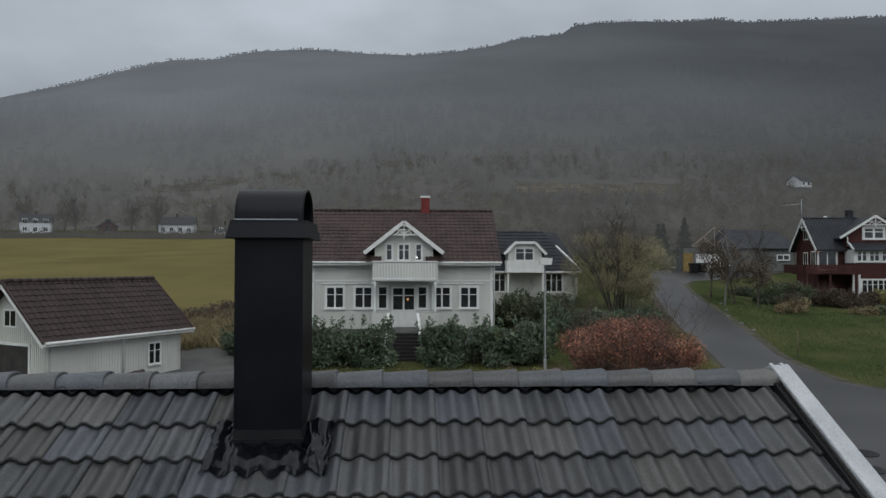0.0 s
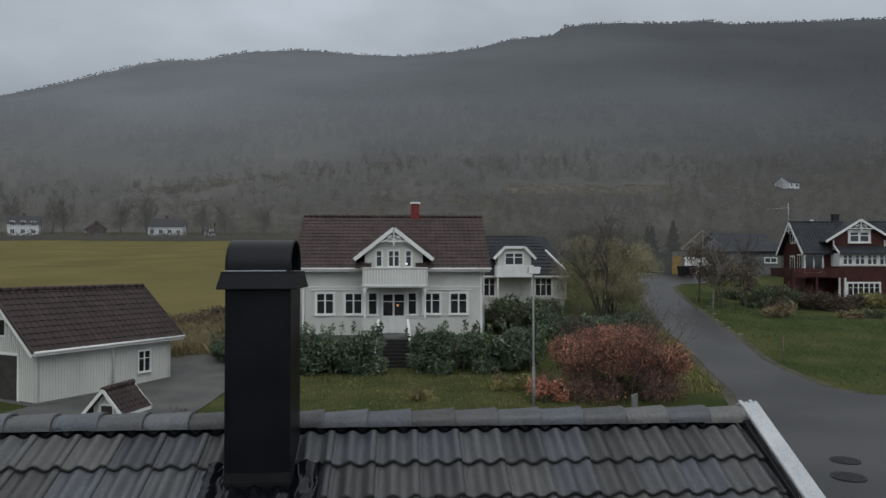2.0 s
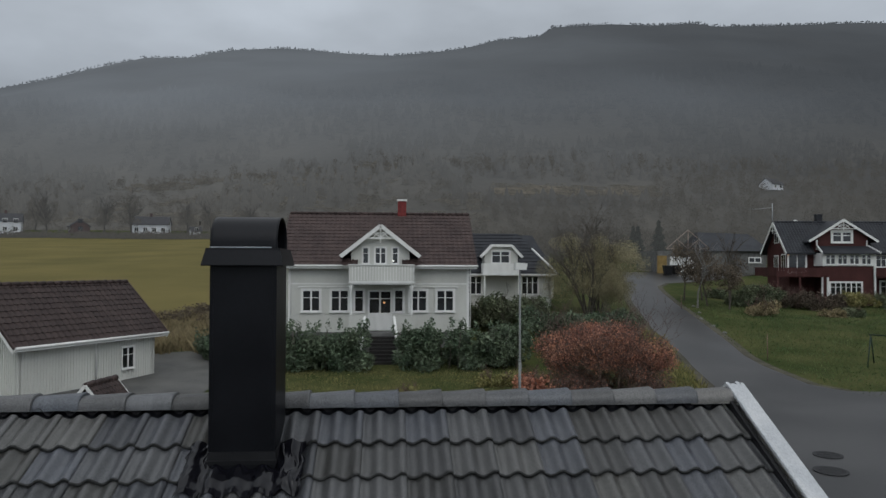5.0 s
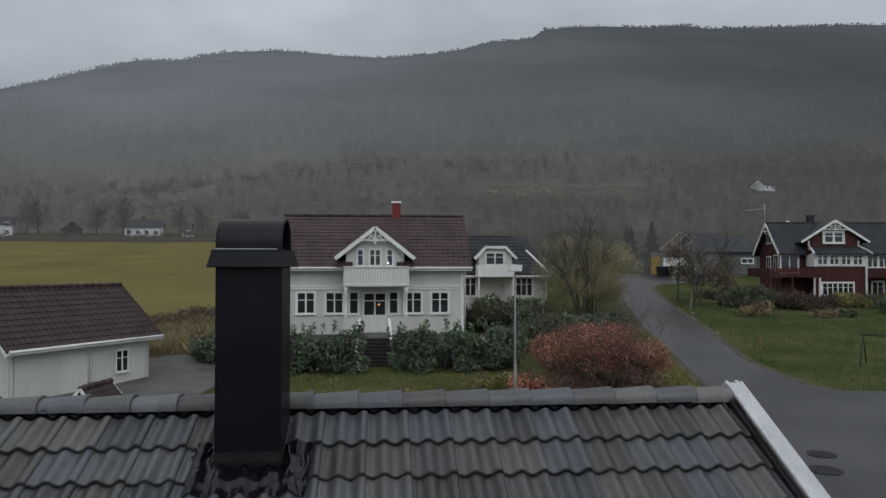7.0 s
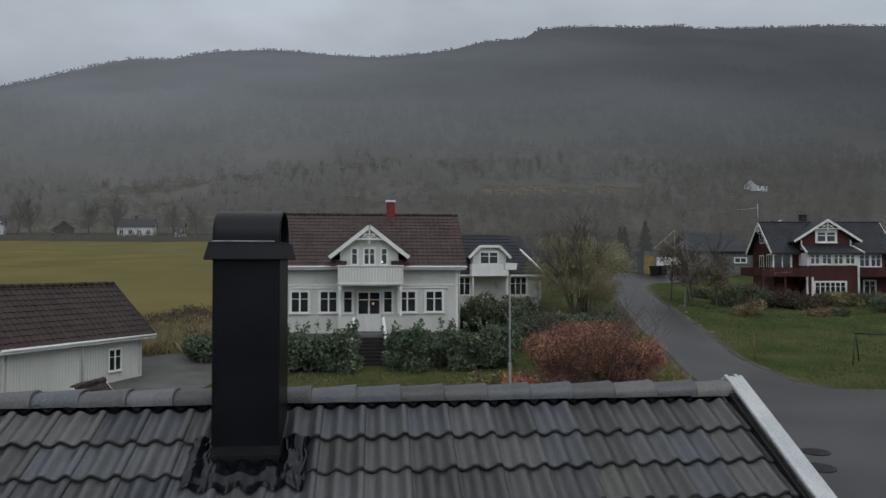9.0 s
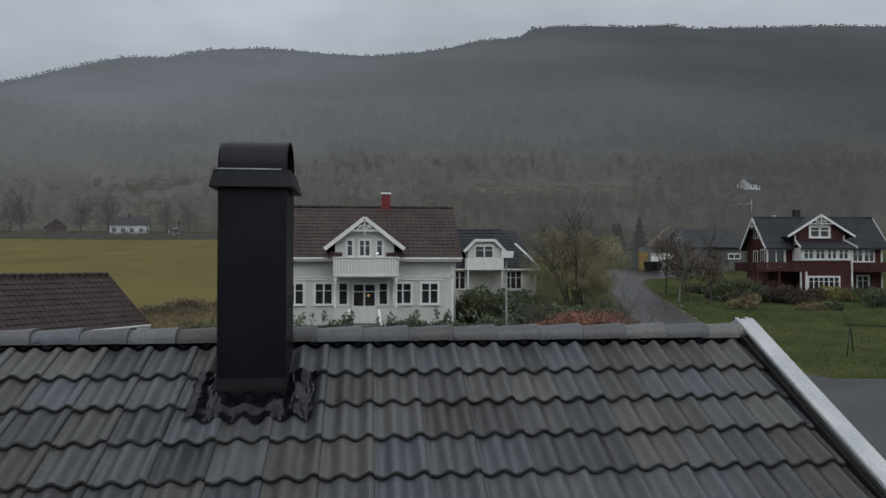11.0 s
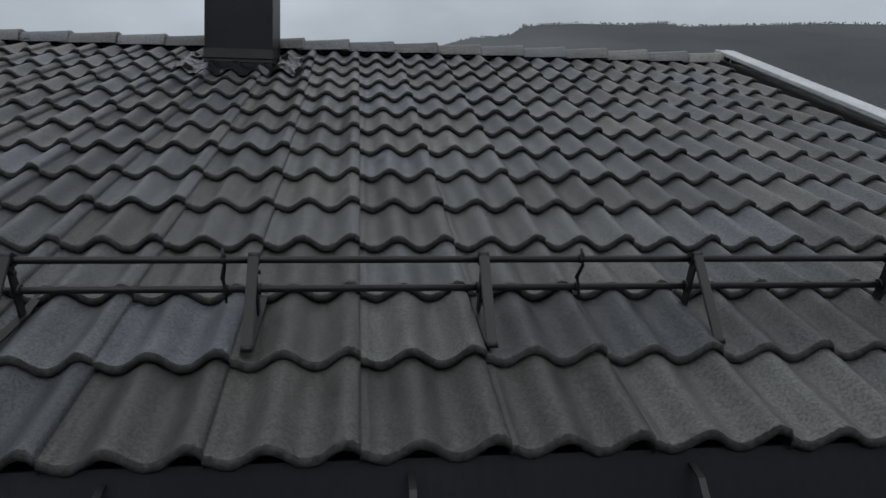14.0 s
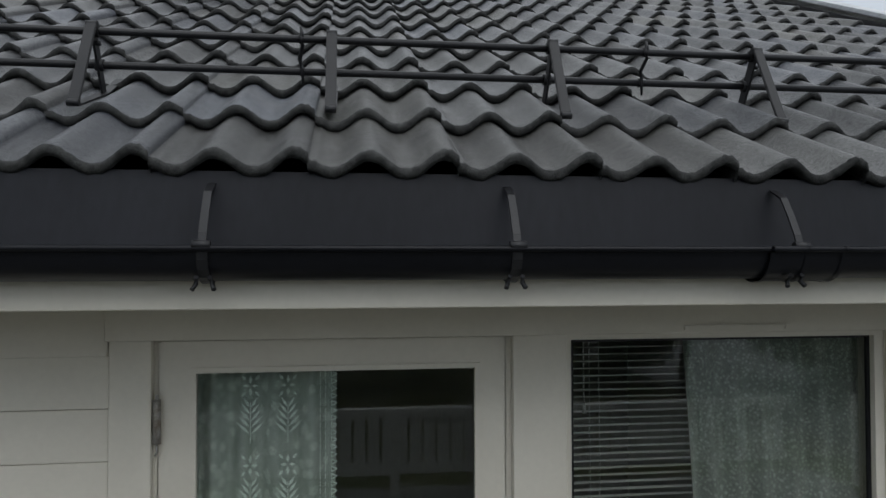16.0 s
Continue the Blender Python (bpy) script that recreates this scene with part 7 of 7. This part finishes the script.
def far_scrub():
    """Bare trees, hedgerows and scrub between the meadow and the slope."""
    rng = np.random.default_rng(95)
    cs, rs = [], []
    for i in range(520):
        x = rng.uniform(-175, 190)
        y = rng.uniform(238, 262)
        if -136 < x < -62 and y > 247:
            y = rng.uniform(238, 245)
            h = rng.uniform(0.6, 1.3)
        else:
            h = rng.uniform(1.2, 4.2)
        cs.append((x, y, ground_z(x, y) + h * 0.5))
        rs.append((rng.uniform(1.2, 2.8), 1.5, h * 0.6))
    for i in range(620):
        x, y = rng.uniform(-185, 30), rng.uniform(232, 243)
        h = rng.uniform(1.5, 2.7)
        cs.append((x, y, ground_z(x, y) + h * 0.4))
        rs.append((rng.uniform(1.5, 3.0), 1.2, h * 0.6))
    for i in range(2000):
        y = rng.uniform(262, 350)
        x = rng.uniform(-0.62, 0.75) * y
        if 40 < x < 120 and 293 < y < 320 or x < 35 and y < 335 and rng.random() < 0.65:
            continue
        h = rng.uniform(2, 7)
        cs.append((x, y, mountain_z(x, y) + h * 0.5))
        rs.append((rng.uniform(1.2, 2.6), 1.5, h * 0.6))
    for i in range(750):
        y = rng.uniform(95, 236)
        x = rng.uniform(0.1, 0.72) * y
        if x < 12 + y * 0.06 or (abs(x - 36) < 12 and y < 100):
            continue
        h = rng.uniform(1.5, 5)
        cs.append((x, y, ground_z(x, y) + h * 0.5))
        rs.append((rng.uniform(1.2, 2.6), 1.5, h * 0.6))
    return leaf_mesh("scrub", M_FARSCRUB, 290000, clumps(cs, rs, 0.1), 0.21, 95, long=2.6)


def pale_brush():
    """Patches of felled ground and dead bracken on the lower slope."""
    rng = np.random.default_rng(96)
    cs, rs = [], []
    for i in range(3200):
        x, y = rng.uniform(-190, 40), rng.uniform(264, 350)
        if noise.noise((x * 0.018, y * 0.06, 11)) < 0.0 or x < -120 and rng.random() < 0.6:
            continue
        cs.append((x, y, mountain_z(x, y) + 0.3))
        rs.append((rng.uniform(1.5, 4.5), 1.5, rng.uniform(0.3, 0.9)))
    for i in range(260):
        x = rng.uniform(45, 124)
        y = rng.uniform(297, 311)
        cs.append((x, y, mountain_z(x, y) + 1.0))
        rs.append((rng.uniform(1.5, 4.0), 1.2, 0.5))
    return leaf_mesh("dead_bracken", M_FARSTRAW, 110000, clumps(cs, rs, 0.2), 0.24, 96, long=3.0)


# straw colour with haze painted over it as emission
M_FARSTRAW = painted_haze(surface("far_straw", (0.12, 0.105, 0.078), (0.19, 0.168, 0.132), 0.9, 0.05, 1, 0, vary=0.3), 0.55, (0.092, 0.093, 0.090))
stuff("dead_bracken", pale_brush(), "pale dead bracken and felled ground on the slope", "bracken")
stuff("scrub", far_scrub(), "brown leafless scrub and hedgerows below the slope", "scrub")
for i, (x, y, h) in enumerate(((-112, 244, 13), (-84, 243, 15), (-136, 258, 11), (-98, 256, 10), (-70, 258, 10), (-60, 250, 9), (-124, 262, 12), (-48, 255, 9))):
    t = thing("bare_tree", "tall bare tree beside the far farmhouses", "tree", (x, y, g(x, y)), group="bare trees by the farms")
    part("trunk", branch_mesh("trunk", M_FARBARK, 200 + i, h, 0.7, stems=1, forks=12, r0=0.3, twigs=6, low=0.25), None, t)
    c, r = lumps(300 + i, 22, (-2.4, 2.4, -2, 2, h * 0.35, h * 0.9), 1.4, 1.0)
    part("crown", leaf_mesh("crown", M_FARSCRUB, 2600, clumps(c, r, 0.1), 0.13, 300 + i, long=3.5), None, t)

# ---- street furniture ----
lamp = thing("street_lamp", "grey steel street lamp with square white head", "street lamp", (5.55, 26.0, -0.42))
bm = bmesh.new()
tube(bm, [(0, 0, 0), (0, 0, 2.2)], 0.055, 12)
part("lower_pole", bm, M_STEEL, lamp)
bm = bmesh.new()
tube(bm, [(0, 0, 2.12), (0, 0, 2.22), (0, 0, 5.75)], [0.06, 0.042, 0.036], 12)
part("upper_pole", bm, M_STEEL, lamp)
bm = bmesh.new()
prism(bm, [(-0.22, 5.70), (0.22, 5.70), (0.26, 5.95), (-0.20, 5.98)], -0.2, 0.2)
part("head", bm, M_WHITE, lamp, "boxy white lamp head")
bm = bmesh.new()
box(bm, -0.18, 0.18, -0.16, 0.16, 5.69, 5.705)
part("lens", bm, M_PANE, lamp)
bm = bmesh.new()
box(bm, 0.02, 0.065, -0.05, 0.05, 1.75, 2.05)
part("hatch", bm, M_STEEL, lamp)


def manhole(at, r):
    m = thing("manhole_cover", "round cast iron manhole cover set in asphalt", "manhole", at, group="manhole covers in the lane")
    bm = bmesh.new()
    tube(bm, [(0, 0, -0.05), (0, 0, -0.012)], r, 28)
    part("frame", bm, M_COVER, m)
    bm = bmesh.new()
    tube(bm, [(0, 0, -0.05), (0, 0, -0.008)], r * 0.84, 28)
    for k in range(-4, 5):
        w_ = math.sqrt(max(0.01, (r * 0.78) ** 2 - (k * r * 0.17) ** 2))
        box(bm, -w_, w_, k * r * 0.17 - 0.012, k * r * 0.17 + 0.012, -0.01, -0.003)
    part("lid", bm, M_COVER, m)


manhole((13.93, 19.56, g(13.93, 19.56) + 0.10), 0.43)
manhole((13.02, 18.02, g(13.02, 18.02) + 0.10), 0.47)

swing = thing("swing_frame", "green metal swing frame on the lawn", "swing", (27.9, 34.6, g(27.9, 34.6)), -48)
for x in (-1.5, 1.5):
    for s in (-1, 1):
        bm = bmesh.new()
        tube(bm, [(x, s * 0.75, 0), (x, 0, 1.75)], 0.035, 8)
        part("leg", bm, M_GREENPAINT, swing)
bm = bmesh.new()
tube(bm, [(-1.6, 0, 1.75), (1.6, 0, 1.75)], 0.035, 8)
part("crossbar", bm, M_GREENPAINT, swing)

for i, (x, y, h) in enumerate(((13.9, 33.0, 1.3), (14.6, 36.8, 1.3), (21.7, 37.0, 1.5), (24.4, 55, 1.1))):
    bm = bmesh.new()
    tube(bm, [(0, 0, 0), (0, 0, h)], [0.025, 0.02], 6)
    one("marker_stake", bm, M_TWIG, "thin roadside marker stake in the verge", "stake", (x, y, g(x, y)), group="marker stakes")


# old post before the russet bush
bm = soft_box(-0.13, 0.13, -0.06, 0.06, 0, 0.86, 0.012)
for v_ in bm.verts:
    if v_.co.z > 0.5:
        v_.co.z += 0.25 * v_.co.x
        v_.co.x -= 0.02
one("old_post", bm, M_STONE, "weathered grey timber post before the russet bush", "post", (9.55, 26.0, g(9.55, 26.0)), 12)


# kerb stones along the lawn
def stones():
    base = bmesh.new()
    bmesh.ops.create_icosphere(base, subdivisions=2, radius=0.16)
    for v_ in base.verts:
        v_.co *= 1 + 0.25 * noise.noise(v_.co * 6)
        v_.co.z *= 0.6
    me = finish(base, "verge_stone", M_STONE)
    for i, (x, y) in enumerate(((24.5, 53), (23.3, 50), (22.8, 47), (25.8, 57), (22.4, 44.5))):
        ob = part("verge_stone", me, None, None)
        ob.matrix_basis = pose(x + 0.5, y, g(x + 0.5, y) + 0.03, 0, 0, 70 * i)
        tagged(ob, "grey boulder marking the lane's edge", "stone", "stones along the lane")


stones()


# dark garden trees behind the veranda, seen only mirrored in the window glass
for i, x in enumerate((-9, -5.5, -2, 1.5, 5, 8.5, 12)):
    t = thing("garden_tree", "dark leafy garden tree behind the veranda", "tree", (x, -13.5 - (i % 2) * 1.5, -0.5), group="trees behind the veranda")
    part("trunk", branch_mesh("trunk", M_BARK, 400 + i, 4.2, 0.8, stems=1, forks=7, r0=0.14, twigs=4), None, t)
    c, r = lumps(410 + i, 26, (-1.6, 1.6, -1.2, 1.2, 0.8, 3.8), 0.9, 0.9)
    part("crown", leaf_mesh("crown", M_LEAF, 6000, clumps(c, r, 0.5), 0.16, 420 + i), None, t)
